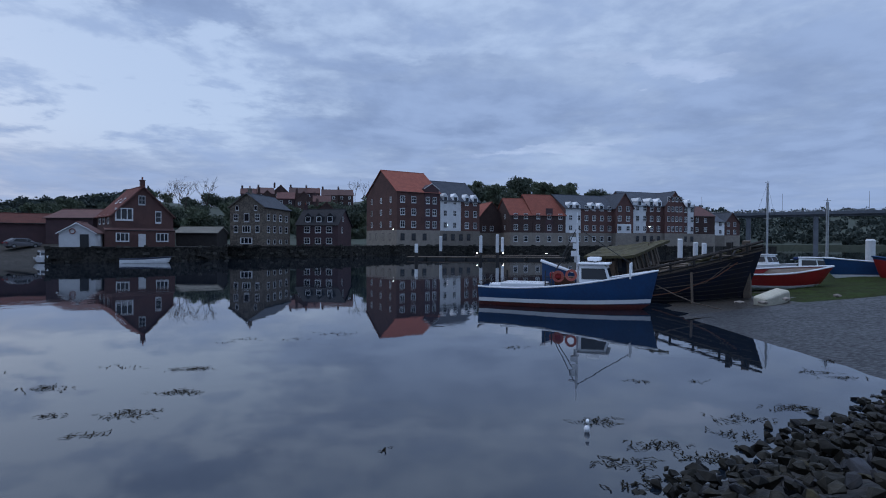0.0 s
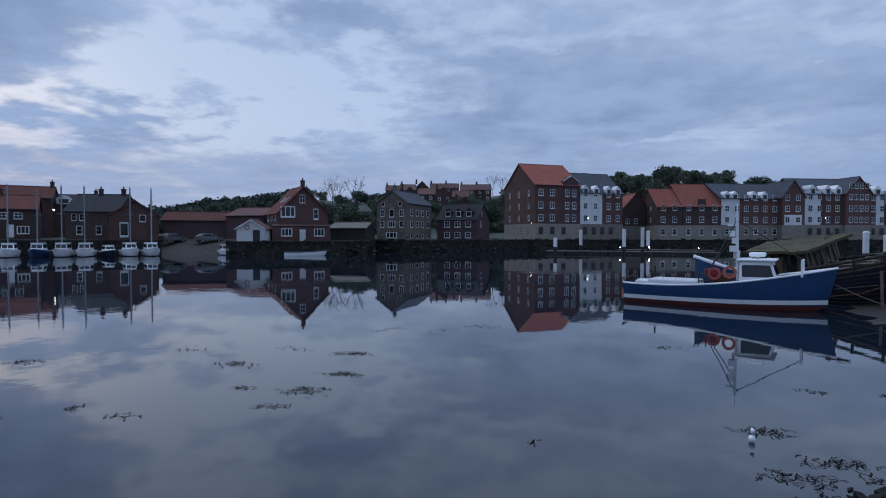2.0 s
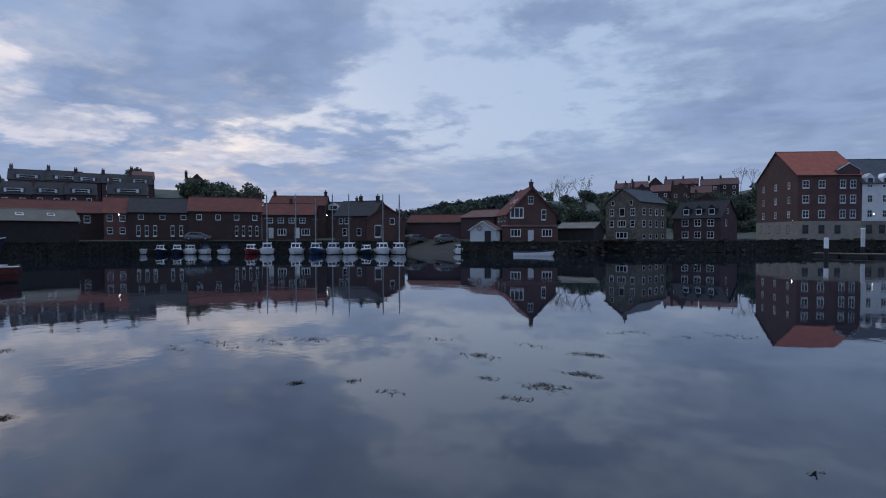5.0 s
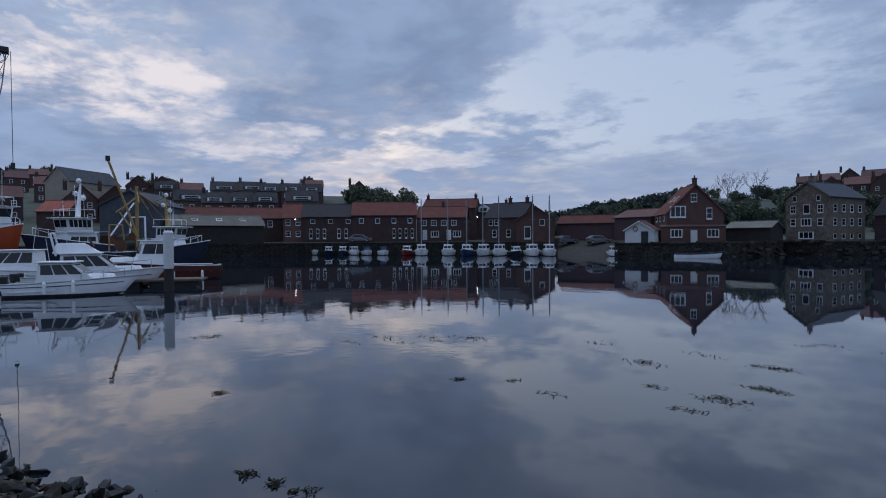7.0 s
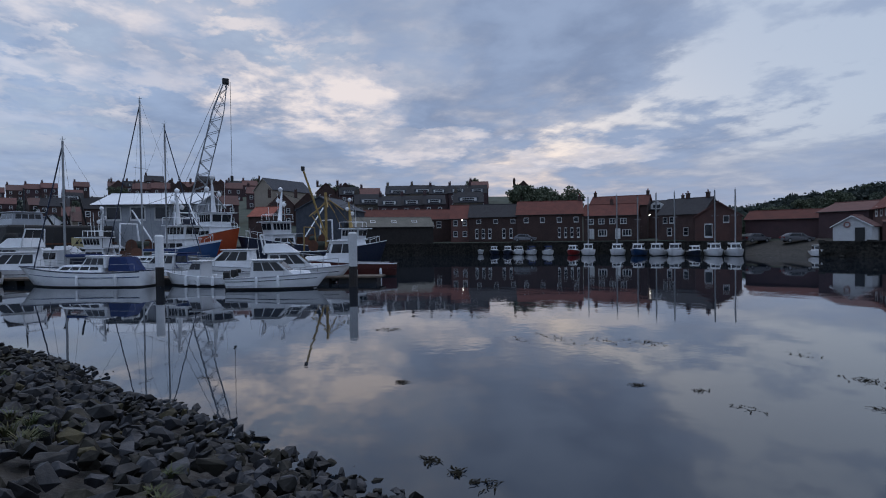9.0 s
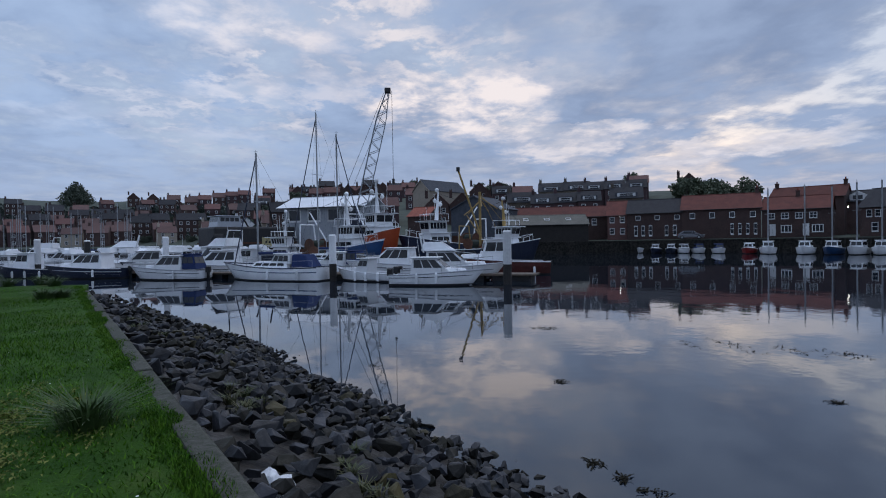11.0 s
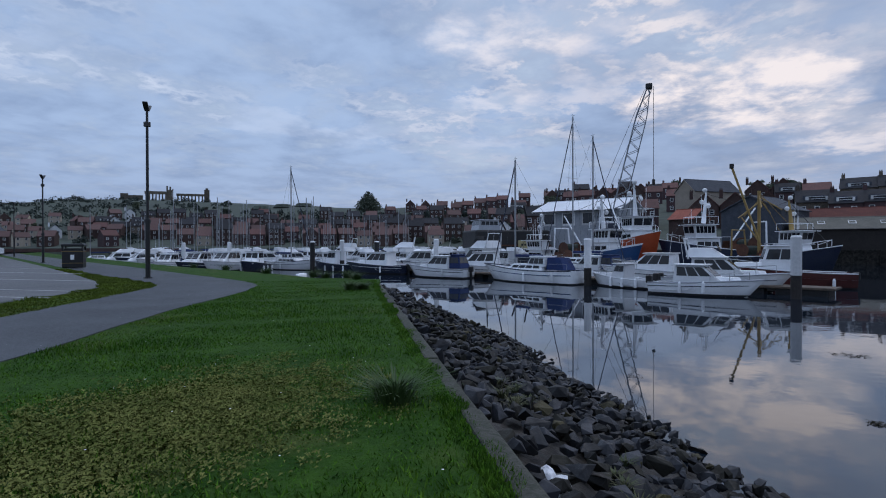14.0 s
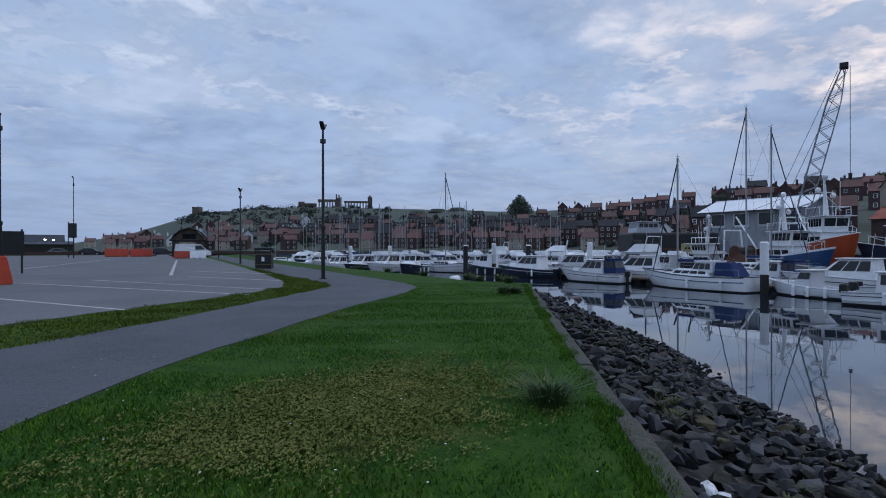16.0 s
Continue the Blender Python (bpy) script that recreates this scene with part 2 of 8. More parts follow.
def part(name, bm, material, parent=None, label="", smooth=False):
    """Links a bmesh as one mesh object, under a thing or a part."""
    me = bpy.data.meshes.new(name)
    bm.to_mesh(me)
    bm.free()
    for m in material if isinstance(material, (list, tuple)) else (material,):
        me.materials.append(m)
    if smooth:
        me.shade_smooth()
    ob = new(name, me)
    ob.parent = parent
    if label:
        tagged(ob, label)
    return ob


def share(name, me, parent, m, label=""):
    ob = new(name, me)
    ob.parent, ob.matrix_basis = parent, m
    if label:
        tagged(ob, label)
    return ob


def thing(name, m=None, label="", category="", group="", kind=""):
    ob = new(name)
    ob.matrix_basis = m or Matrix()
    return tagged(ob, label, category, group, kind)


def box(bm, x0, x1, y0, y1, z0, z1, m=None, mi=0):
    vs = [bm.verts.new((x, y, z)) for z in (z0, z1) for x, y in ((x0, y0), (x1, y0), (x1, y1), (x0, y1))]
    fs = [bm.faces.new([vs[i] for i in f]) for f in ((3, 2, 1, 0), (4, 5, 6, 7), (0, 1, 5, 4), (1, 2, 6, 5), (2, 3, 7, 6), (3, 0, 4, 7))]
    for f in fs:
        f.material_index = mi
    if m is not None:
        bmesh.ops.transform(bm, matrix=m, verts=vs)
    return vs


def boxes(*dims):
    bm = bmesh.new()
    for d in dims:
        box(bm, *d)
    return bm


def bevelled(x0, x1, y0, y1, z0, z1, r=0.03, seg=2):
    bm = boxes((x0, x1, y0, y1, z0, z1))
    bmesh.ops.bevel(bm, geom=bm.edges[:], offset=r, segments=seg, affect="EDGES", profile=0.5)
    return bm


def tube(bm, a, b, r0, r1=None, n=8, mi=0):
    """A tapered rod from a to b."""
    a, b, r1 = Vector(a), Vector(b), r0 if r1 is None else r1
    q = (b - a).to_track_quat("Z", "Y")
    rings = []
    for p, r in ((a, r0), (b, r1)):
        rings.append([bm.verts.new(p + q @ Vector((r * math.cos(2 * math.pi * i / n), r * math.sin(2 * math.pi * i / n), 0))) for i in range(n)])
    for i in range(n):
        bm.faces.new((rings[0][i], rings[0][(i + 1) % n], rings[1][(i + 1) % n], rings[1][i])).material_index = mi
    bm.faces.new(rings[0][::-1]).material_index = mi
    bm.faces.new(rings[1]).material_index = mi


def rods(pairs, r, n=6):
    bm = bmesh.new()
    for a, b in pairs:
        tube(bm, a, b, r, None, n)
    return bm


def chain(pts, r, n=6):
    """One bent tube through all the points."""
    line = [Vector(pts[0])]
    for p in pts[1:]:
        if (Vector(p) - line[-1]).length > 1e-4:
            line.append(Vector(p))
    dirs = [(b - a).normalized() for a, b in zip(line[:-1], line[1:])]
    bm = bmesh.new()
    last, q, rings = dirs[0], dirs[0].to_track_quat("Z", "Y"), []
    for i, p in enumerate(line):
        d = dirs[max(i - 1, 0)] + dirs[min(i, len(dirs) - 1)]
        d = d.normalized() if d.length > 1e-3 else last
        q, last = last.rotation_difference(d) @ q, d
        rings.append([bm.verts.new(p + q @ Vector((r * math.cos(2 * math.pi * k / n), r * math.sin(2 * math.pi * k / n), 0))) for k in range(n)])
    for a, b in zip(rings[:-1], rings[1:]):
        for k in range(n):
            bm.faces.new((a[k], a[(k + 1) % n], b[(k + 1) % n], b[k]))
    bm.faces.new(rings[0][::-1]), bm.faces.new(rings[-1])
    return bm


def prism(bm, pts, h0, h1, mi=0):
    """An upright prism over a plan polygon, given counter-clockwise."""
    lo = [bm.verts.new((x, y, h0)) for x, y in pts]
    hi = [bm.verts.new((x, y, h1)) for x, y in pts]
    n = len(pts)
    for i in range(n):
        bm.faces.new((lo[i], lo[(i + 1) % n], hi[(i + 1) % n], hi[i])).material_index = mi
    bm.faces.new(hi).material_index = mi
    bm.faces.new(lo[::-1]).material_index = mi


def mesh_of(verts, faces, name="mesh"):
    me = bpy.data.meshes.new(name)
    me.from_pydata(verts, [], faces)
    return me


# ---------------------------------------------------------------- water, far ground
def step(a, b, x):
    t = min(max((x - a) / (b - a), 0), 1)
    return t * t * (3 - 2 * t)


# azimuth to the left of +y, far quay's distance, distance and height of the hill's top
HILLS = ((-180, 400, 900, 4), (-75, 300, 900, 10), (-45, 420, 700, 30), (-38, 430, 720, 34), (-30, 430, 700, 33), (-26, 420, 640, 33), (-22, 225, 420, 28),
         (-18, 170, 360, 29), (-12, 158, 320, 31), (-5, 152, 300, 30), (3, 150, 300, 29), (10, 140, 290, 23), (17, 120, 280, 21), (22, 112, 280, 19),
         (28, 96, 260, 19.5), (33, 100, 330, 20), (37, 104, 380, 21), (41, 106, 420, 16), (46, 106, 380, 14), (52, 108, 300, 15.5),
         (58, 108, 240, 16.0), (63, 108, 220, 19.5), (68, 108, 230, 21), (75, 110, 240, 21.5), (82, 104, 260, 24), (91, 98, 290, 24.5), (98, 100, 320, 26.5),
         (104, 140, 340, 26.5), (108, 190, 360, 27), (114, 230, 460, 35), (120, 235, 500, 37), (126, 245, 540, 41), (134, 260, 640, 50), (141, 280, 660, 52),
         (146, 300, 640, 48), (151, 330, 620, 38), (156, 380, 620, 19), (161, 420, 700, 9), (165, 450, 800, 4), (180, 400, 900, 4))


def hills_at(az):
    for (a0, *p), (a1, *q) in zip(HILLS[:-1], HILLS[1:]):
        if a0 <= az <= a1:
            t = (az - a0) / (a1 - a0)
            return [u + (v - u) * t for u, v in zip(p, q)]
    return HILLS[0][1:]


def land_z(x, y):
    az, r = math.degrees(math.atan2(-x, y)), math.hypot(x, y)
    quay, top, high = hills_at(az)
    if r < quay:
        return -2.5
    k = (r - quay - 9) / max(top - quay - 9, 1)
    z = 2.3 + (high - 2.3) * (step(0, 1, k) * 0.45 + min(max(k, 0), 1) * 0.55)
    if r > top:
        z -= (r - top) * 0.012
    return max(z, 1.0) + 1.2 * (noise.noise((x * 0.02, y * 0.02, 0)) if r > quay + 25 else 0)


def make_ground():
    n = 360
    verts, faces = [], []
    fr = [0.0, 0.004, 0.03, 0.07, 0.13, 0.2, 0.28, 0.37, 0.47, 0.57, 0.67, 0.77, 0.86, 0.93, 1.0, 1.1]
    for i in range(n):
        az = -180 + 360 * i / n
        quay, top, high = hills_at(az)
        rr = [40.0, quay - 0.3] + [quay + 0.1 + (top - quay) * f for f in fr] + [top + 200, 1500, 4200]
        for r in rr:
            x, y = -math.sin(radians(az)) * r, math.cos(radians(az)) * r
            verts.append((x, y, land_z(x, y) if r > quay else -2.5))
    k = len(fr) + 5
    for i in range(n):
        j = (i + 1) % n
        for a in range(k - 1):
            faces.append((i * k + a, j * k + a, j * k + a + 1, i * k + a + 1))
    me = mesh_of(verts, faces, "ground")
    me.materials.append(HILL)
    me.shade_smooth()
    tagged(new("ground", me), "rough green valley slopes rising behind the harbour town", "hillside", kind="structure")
    bm = bmesh.new()
    bmesh.ops.create_circle(bm, cap_ends=True, segments=96, radius=4300)
    tagged(part("water", bm, WATER), "calm dark harbour water mirroring the cloudy dusk sky", "water", kind="structure")


make_ground()

# ---------------------------------------------------------------- near bank
KERB_DIR = Vector((-0.861, -0.508, 0))      # the stone edge runs this way
KERB_OUT = Vector((-0.508, 0.861, 0))       # from the grass towards the water


def kerb_y(x):
    return 0.86 + 0.59 * x


EDGE = [(12.0, 7.9), (-15.4, -8.2), (-18.2, -9.6), (-18.4, -11.0), (-18.2, -12.4), (-20.1, -15.6), (-21.8, -19.2), (-26.1, -28.1), (-37.6, -49.4), (-64, -96), (-130, -210), (-200, -330)]
PATH_R = [(40, 18), (6, -0.6), (2, -2.9), (-1.5, -5.0), (-3.4, -6.3), (-8.0, -8.7), (-12.2, -10.5), (-14.2, -11.7), (-15.2, -12.9), (-16.4, -14.9), (-18.1, -18.2), (-23.6, -28.2), (-30.8, -42.3), (-57, -92), (-122, -208)]
PATH_L = [(42, 12), (8, -4.6), (2.5, -6.7), (-2.5, -8.8), (-5.2, -10.0), (-9.4, -12.3), (-12.2, -13.9), (-13.3, -14.9), (-14.2, -16.6), (-15.2, -18.6), (-16.6, -21.6), (-20.8, -29.7), (-28.2, -43.6), (-54.5, -93.4), (-119.5, -209.4)]
VERGE_L = [(43, 9), (9, -7.4), (2, -9.4), (-3.1, -11.4), (-5.9, -12.5), (-9.5, -13.9), (-11.8, -15.4), (-13.2, -17.2), (-14.4, -19.2), (-15.2, -20.6), (-17.3, -24.4), (-20.2, -29.9), (-27.6, -43.9), (-53.6, -93.9), (-118, -210.2)]


def ribbon(a, b, z, thick, noisy=0.0, cuts=6):
    """A slab between two plan lines with the same number of points."""
    bm = bmesh.new()
    rows = []
    for (p0, p1), (q0, q1) in zip(zip(a[:-1], a[1:]), zip(b[:-1], b[1:])):
        for k in range(cuts):
            t = k / cuts
            p = Vector(p0).lerp(Vector(p1), t)
            q = Vector(q0).lerp(Vector(q1), t)
            rows.append((p, q))
    rows.append((Vector(a[-1]), Vector(b[-1])))
    top = []
    for p, q in rows:
        w = (p - q).normalized() * noisy
        p2 = p + w * noise.noise((p.x * 1.3, p.y * 1.3, 0))
        q2 = q + w * noise.noise((q.x * 1.3, q.y * 1.3, 5))
        top.append([bm.verts.new((*p2, z)), bm.verts.new((*q2, z)), bm.verts.new((*p2, z - thick)), bm.verts.new((*q2, z - thick))])
    for r0, r1 in zip(top[:-1], top[1:]):
        bm.faces.new((r0[0], r0[1], r1[1], r1[0]))
        bm.faces.new((r0[2], r0[0], r1[0], r1[2]))
        bm.faces.new((r0[1], r0[3], r1[3], r1[1]))
    bmesh.ops.recalc_face_normals(bm, faces=bm.faces[:])
    return bm


def grass_mat():
    m = bpy.data.materials.new("rough_lawn")
    m.use_nodes = True
    g = Nodes(m.node_tree)
    p = g.add("ShaderNodeNewGeometry").outputs["Position"]
    a, b, c = g.noise(p, 0.45, 4), g.noise(p, 3.0, 5, 0.65), g.noise(p, 30, 4, 0.7)
    col = g.mix(g.ramp(b, 0.35, 0.68), (0.017, 0.052, 0.004), (0.033, 0.082, 0.007))
    col = g.mix(g.math("MULTIPLY", g.ramp(a, 0.5, 0.72), g.ramp(b, 0.4, 0.6)), col, (0.07, 0.078, 0.022))
    col = g.mix(g.ramp(c, 0.55, 0.8), col, (0.03, 0.035, 0.012))
    bs = g.add("ShaderNodeBsdfPrincipled", {"Base Color": col, "Roughness": 0.95, "Specular IOR Level": 0.15,
               "Normal": g.add("ShaderNodeBump", {"Strength": 0.9, "Distance": 0.05, "Height": g.math("ADD", b, g.math("MULTIPLY", c, 0.5))}).outputs[0]})
    g.add("ShaderNodeOutputMaterial", {0: bs.outputs[0]})
    return m


LAWN = grass_mat()
ASPHALT = mat("worn_grey_asphalt", (0.072, 0.077, 0.087), (0.034, 0.037, 0.042), 0.72, 0.6, 45, 0.3, spread=0.6, spec=0.35)
TARMAC = mat("car_park_tarmac", (0.108, 0.111, 0.116), (0.058, 0.06, 0.065), 0.8, 0.3, 30, 0.25, spread=0.6)
CONCRETE = mat("weathered_concrete", (0.052, 0.051, 0.041), (0.02, 0.026, 0.014), 0.88, 1.6, 22, 0.5)


def make_near_bank():
    # grass sheet from the kerb to far inland; path and car park lie on it
    bm = bmesh.new()
    land = EDGE[:1] + EDGE[1:] + [(-260, -420), (200, -420), (260, 60), (60, 60), (34, 33)]
    prism(bm, [(x, y) for x, y in land], -0.4, GROUND)
    bmesh.ops.recalc_face_normals(bm, faces=bm.faces[:])
    tagged(part("grass_bank", bm, LAWN), "patchy rough lawn with daisies and worn moss beside the water", "grass", kind="structure")
    tagged(part("path", ribbon(PATH_R, PATH_L, GROUND + 0.012, 0.05, 0.12), ASPHALT), "smooth grey asphalt footpath curving through the grass", "path", kind="structure")
    far = [(60, -30), (30, -60), (25, -80), (20, -90), (15, -100), (10, -105), (5, -110), (0, -115), (-5, -120), (-10, -124), (-20, -128), (-30, -130), (-50, -132), (-95, -140), (-160, -230)]
    tagged(part("car_park", ribbon(VERGE_L, far, GROUND + 0.02, 0.06, 0.06), TARMAC), "wide empty grey tarmac car park with faded bay lines", "car park", kind="structure")


make_near_bank()

# ---------------------------------------------------------------- buildings
def lattice(xs, zs, y0, y1, low=0, fill=False):
    """One connected frame of bars: every second cell each way is an opening (or, filled, takes the second material)."""
    bm = bmesh.new()
    v = [[[bm.verts.new((x, y, z)) for z in zs] for x in xs] for y in (y0, y1)]

    def solid(i, j):
        return 0 <= i < len(xs) - 1 and 0 <= j < len(zs) - 1 and not (i % 2 == 1 and (j - low) % 2 == 1 and j >= low)

    for i in range(len(xs) - 1):
        for j in range(len(zs) - 1):
            if not solid(i, j):
                if fill:
                    bm.faces.new((v[0][i][j], v[0][i + 1][j], v[0][i + 1][j + 1], v[0][i][j + 1])).material_index = 1
                continue
            a, b = v
            bm.faces.new((a[i][j], a[i + 1][j], a[i + 1][j + 1], a[i][j + 1]))
            bm.faces.new((b[i][j], b[i][j + 1], b[i + 1][j + 1], b[i + 1][j]))
            for di, dj, p, q in ((-1, 0, (i, j), (i, j + 1)), (1, 0, (i + 1, j + 1), (i + 1, j)), (0, -1, (i + 1, j), (i, j)), (0, 1, (i, j + 1), (i + 1, j + 1))):
                if not solid(i + di, j + dj):
                    bm.faces.new((a[p[0]][p[1]], a[q[0]][q[1]], b[q[0]][q[1]], b[p[0]][p[1]]))
    bmesh.ops.delete(bm, geom=[x for x in bm.verts if not x.link_faces], context="VERTS")
    return bm


def window_meshes(bars_x, bars_z, sill=True, paint=None):
    """A unit window: frame with glazing bars, and the pane behind it; its face looks towards -y."""
    f = 0.075

    def cuts(n, w):
        c = [-0.5, -0.5 + f]
        for i in range(n):
            m = -0.5 + (i + 1) / (n + 1)
            c += [m - w, m + w]
        return c + [0.5 - f, 0.5]

    bm = lattice(cuts(bars_x, 0.025), ([-0.58] if sill else []) + cuts(bars_z, 0.022), -0.05, 0.06, 1 if sill else 0)
    frame_me = bpy.data.meshes.new("window")
    bm.to_mesh(frame_me), bm.free()
    frame_me.materials.append(paint or PAINT)
    bm = boxes((-0.42, 0.42, -0.012, 0.04, -0.42, 0.42))
    pane = bpy.data.meshes.new("pane")
    bm.to_mesh(pane), bm.free()
    pane.materials.append(GLASS)
    return frame_me, pane


WIN = {"sash": window_meshes(1, 1), "plain": window_meshes(0, 1), "triple": window_meshes(2, 0), "small": window_meshes(0, 0), "dark": window_meshes(0, 0, False, BLACK)}
bm = boxes((-0.5, 0.5, -0.06, 0.02, -0.5, 0.5), (-0.36, 0.36, -0.1, -0.02, -0.4, -0.05))
DOOR_ME = bpy.data.meshes.new("door")
bm.to_mesh(DOOR_ME), bm.free()


def at_face(face, u, z, length, depth):
    """Pose of an opening on a wall: u metres along it, seen from outside."""
    if face == "front":
        return pose(u, -0.055, z)
    if face == "left":
        return pose(-0.02, depth - u, z, 0, 0, -90)
    return pose(length + 0.02, u, z, 0, 0, 90)


def put_window(b, face, u, z, w, h, style, length, depth):
    fr, pane = WIN[style]
    win = share("window", fr, b, at_face(face, u, z, length, depth) @ Matrix.Diagonal((w, 1, h, 1)))
    share("pane", pane, win, Matrix())


def put_door(b, face, u, w, h, material, length, depth):
    me = DOOR_ME.copy()
    me.materials.clear()
    me.materials.append(material)
    share("door", me, b, at_face(face, u, h / 2, length, depth) @ Matrix.Diagonal((w, 1, h, 1)))


def roof_slab(p0, p1, p2, p3, t=0.14):
    """A tilted roof slab over four corners, t thick."""
    bm = bmesh.new()
    n = (Vector(p1) - Vector(p0)).cross(Vector(p3) - Vector(p0)).normalized()
    if n.z < 0:
        n = -n
    lo = [bm.verts.new(Vector(p)) for p in (p0, p1, p2, p3)]
    hi = [bm.verts.new(Vector(p) + n * t) for p in (p0, p1, p2, p3)]
    bm.faces.new(hi), bm.faces.new(lo[::-1])
    for i in range(4):
        bm.faces.new((lo[i], lo[(i + 1) % 4], hi[(i + 1) % 4], hi[i]))
    bmesh.ops.recalc_face_normals(bm, faces=bm.faces[:])
    return bm


def building(label, a, b, depth, z0, ze, zr, wall, roof, ridge="along", wins=(), doors=(), base=None, stacks=(), dormers=(), skylights=(), over=0.25,
             name="house", category="house", group="", bands=()):
    """A house whose front runs from a to b (left to right seen from the water) and that goes depth metres back.
    wins: (face, first, spacing, count, height of the middle, w, h, style); stacks: places along the ridge."""
    a, b = Vector(a), Vector(b)
    length = (b - a).length
    ang = math.degrees(math.atan2(b.y - a.y, b.x - a.x))
    o = thing(name, pose(a.x, a.y, z0, 0, 0, ang), label, category, group)
    e, r = ze - z0, zr - z0
    bm = bmesh.new()
    lo = -2.5
    if ridge == "along":
        prof = [(0, lo), (depth, lo), (depth, e), (depth / 2, r), (0, e)]
        ends = [[bm.verts.new((x, y, z)) for y, z in prof] for x in (0, length)]
    else:
        prof = [(0, lo), (length, lo), (length, e), (length / 2, r), (0, e)]
        ends = [[bm.verts.new((x, y, z)) for x, z in prof] for y in (0, depth)]
    for k in ends:
        bm.faces.new(k)
    for i in range(5):
        if i in (2, 3):
            continue
        bm.faces.new((ends[0][i], ends[0][(i + 1) % 5], ends[1][(i + 1) % 5], ends[1][i]))
    bmesh.ops.recalc_face_normals(bm, faces=bm.faces[:])
    part("wall", bm, wall, o)
    g, s = over, (r - e)
    if ridge == "along":
        k = s / (depth / 2) * g
        part("roof", roof_slab((-g, -g, e - k), (length + g, -g, e - k), (length + g, depth / 2, r), (-g, depth / 2, r)), roof, o)
        part("roof", roof_slab((-g, depth + g, e - k), (length + g, depth + g, e - k), (length + g, depth / 2, r), (-g, depth / 2, r)), roof, o)
        part("ridge", rods([((-g, depth / 2, r + 0.12), (length + g, depth / 2, r + 0.12))], 0.14), roof, o)
        part("gutter", rods([((-g, -g - 0.05, e - k + 0.06), (length + g, -g - 0.05, e - k + 0.06))], 0.06), BLACK, o)
    else:
        k = s / (length / 2) * g
        part("roof", roof_slab((-g, -g, e - k), (-g, depth + g, e - k), (length / 2, depth + g, r), (length / 2, -g, r)), roof, o)
        part("roof", roof_slab((length + g, -g, e - k), (length + g, depth + g, e - k), (length / 2, depth + g, r), (length / 2, -g, r)), roof, o)
        part("ridge", rods([((length / 2, -g, r + 0.12), (length / 2, depth + g, r + 0.12))], 0.14), roof, o)
        part("bargeboard", rods([((-g, -g - 0.03, e - k + 0.02), (length / 2, -g - 0.03, r)), ((length / 2, -g - 0.03, r), (length + g, -g - 0.03, e - k + 0.02))], 0.07), wall, o)
    if base:
        h, m = base
        part("plinth", boxes((-0.06, length + 0.06, -0.06, 0.0, lo, h), (-0.06, 0, 0, depth, lo, h), (length, length + 0.06, 0, depth, lo, h)), m, o)
    for x0, x1, z_lo, z_hi, m, out in bands:
        part("bay", boxes((x0, x1, -min(out, 0.035), 0.0, z_lo, z_hi)), m, o)
    for face, u, du, n, z, w, h, style in wins:
        for i in range(n):
            put_window(o, face, u + du * i, z, w, h, style, length, depth)
    for face, u, w, h, m in doors:
        put_door(o, face, u, w, h, m, length, depth)
    for f in stacks:
        cx, cy = (length * f, depth / 2) if ridge == "along" else (length / 2, depth * f)
        st = part("chimney", boxes((cx - 0.3, cx + 0.3, cy - 0.25, cy + 0.25, r - 1.0, r + 1.1), (cx - 0.36, cx + 0.36, cy - 0.31, cy + 0.31, r + 0.95, r + 1.08)), wall, o)
        part("chimney_pot", rods([((cx, cy, r + 1.05), (cx, cy, r + 1.5))], 0.12), PANTILE, st)
    for u, z, w, h, m in dormers:
        back = (z + h - e) / s * depth / 2 + 0.3
        front = max((z - h / 2 - e) / s * depth / 2 - 0.05, -0.1)
        bm = bmesh.new()
        pr = [(u - w / 2, z - h / 2), (u + w / 2, z - h / 2), (u + w / 2, z + h * 0.3), (u, z + h * 0.75), (u - w / 2, z + h * 0.3)]
        en = [[bm.verts.new((x, y, zz)) for x, zz in pr] for y in (front, back)]
        bm.faces.new(en[0][::-1]), bm.faces.new(en[1])
        for i in range(5):
            bm.faces.new((en[0][i], en[0][(i + 1) % 5], en[1][(i + 1) % 5], en[1][i]))
        bmesh.ops.recalc_face_normals(bm, faces=bm.faces[:])
        d = part("dormer", bm, m, o)
        fr, pane = WIN["small"]
        if w > 3:
            part("bargeboard", rods([((u - w / 2 - 0.1, front - 0.05, z + h * 0.27), (u, front - 0.05, z + h * 0.78)), ((u, front - 0.05, z + h * 0.78), (u + w / 2 + 0.1, front - 0.05, z + h * 0.27))], 0.1), PAINT, d)
            continue
        wn = share("dormer_window", fr, d, pose(u, front - 0.03, z - h * 0.06) @ Matrix.Diagonal((w * 0.72, 1, h * 0.66, 1)))
        share("pane", pane, wn, Matrix())
    for u, f in skylights:
        t = math.degrees(math.atan2(s, depth / 2 if ridge == "along" else length / 2))
        if ridge == "along":
            share("skylight", WIN["small"][0], o, pose(u, depth / 2 * f, e + s * f + 0.2, t - 90))
        else:
            share("skylight", WIN["small"][0], o, pose(length / 2 * f, u, e + s * f + 0.2, 0, 0, -90) @ pose(0, 0, 0, t - 90))
    return o


# apartments on the far quay, from the tall gable onwards
QUAY_GROUP = "quayside apartments"


def storeys(face, u, du, n, w=1.25, h=1.5, first=4.4, pitch=2.9, floors=3, style="sash"):
    return [(face, u, du, n, first + pitch * k, w, h, style) for k in range(floors)]


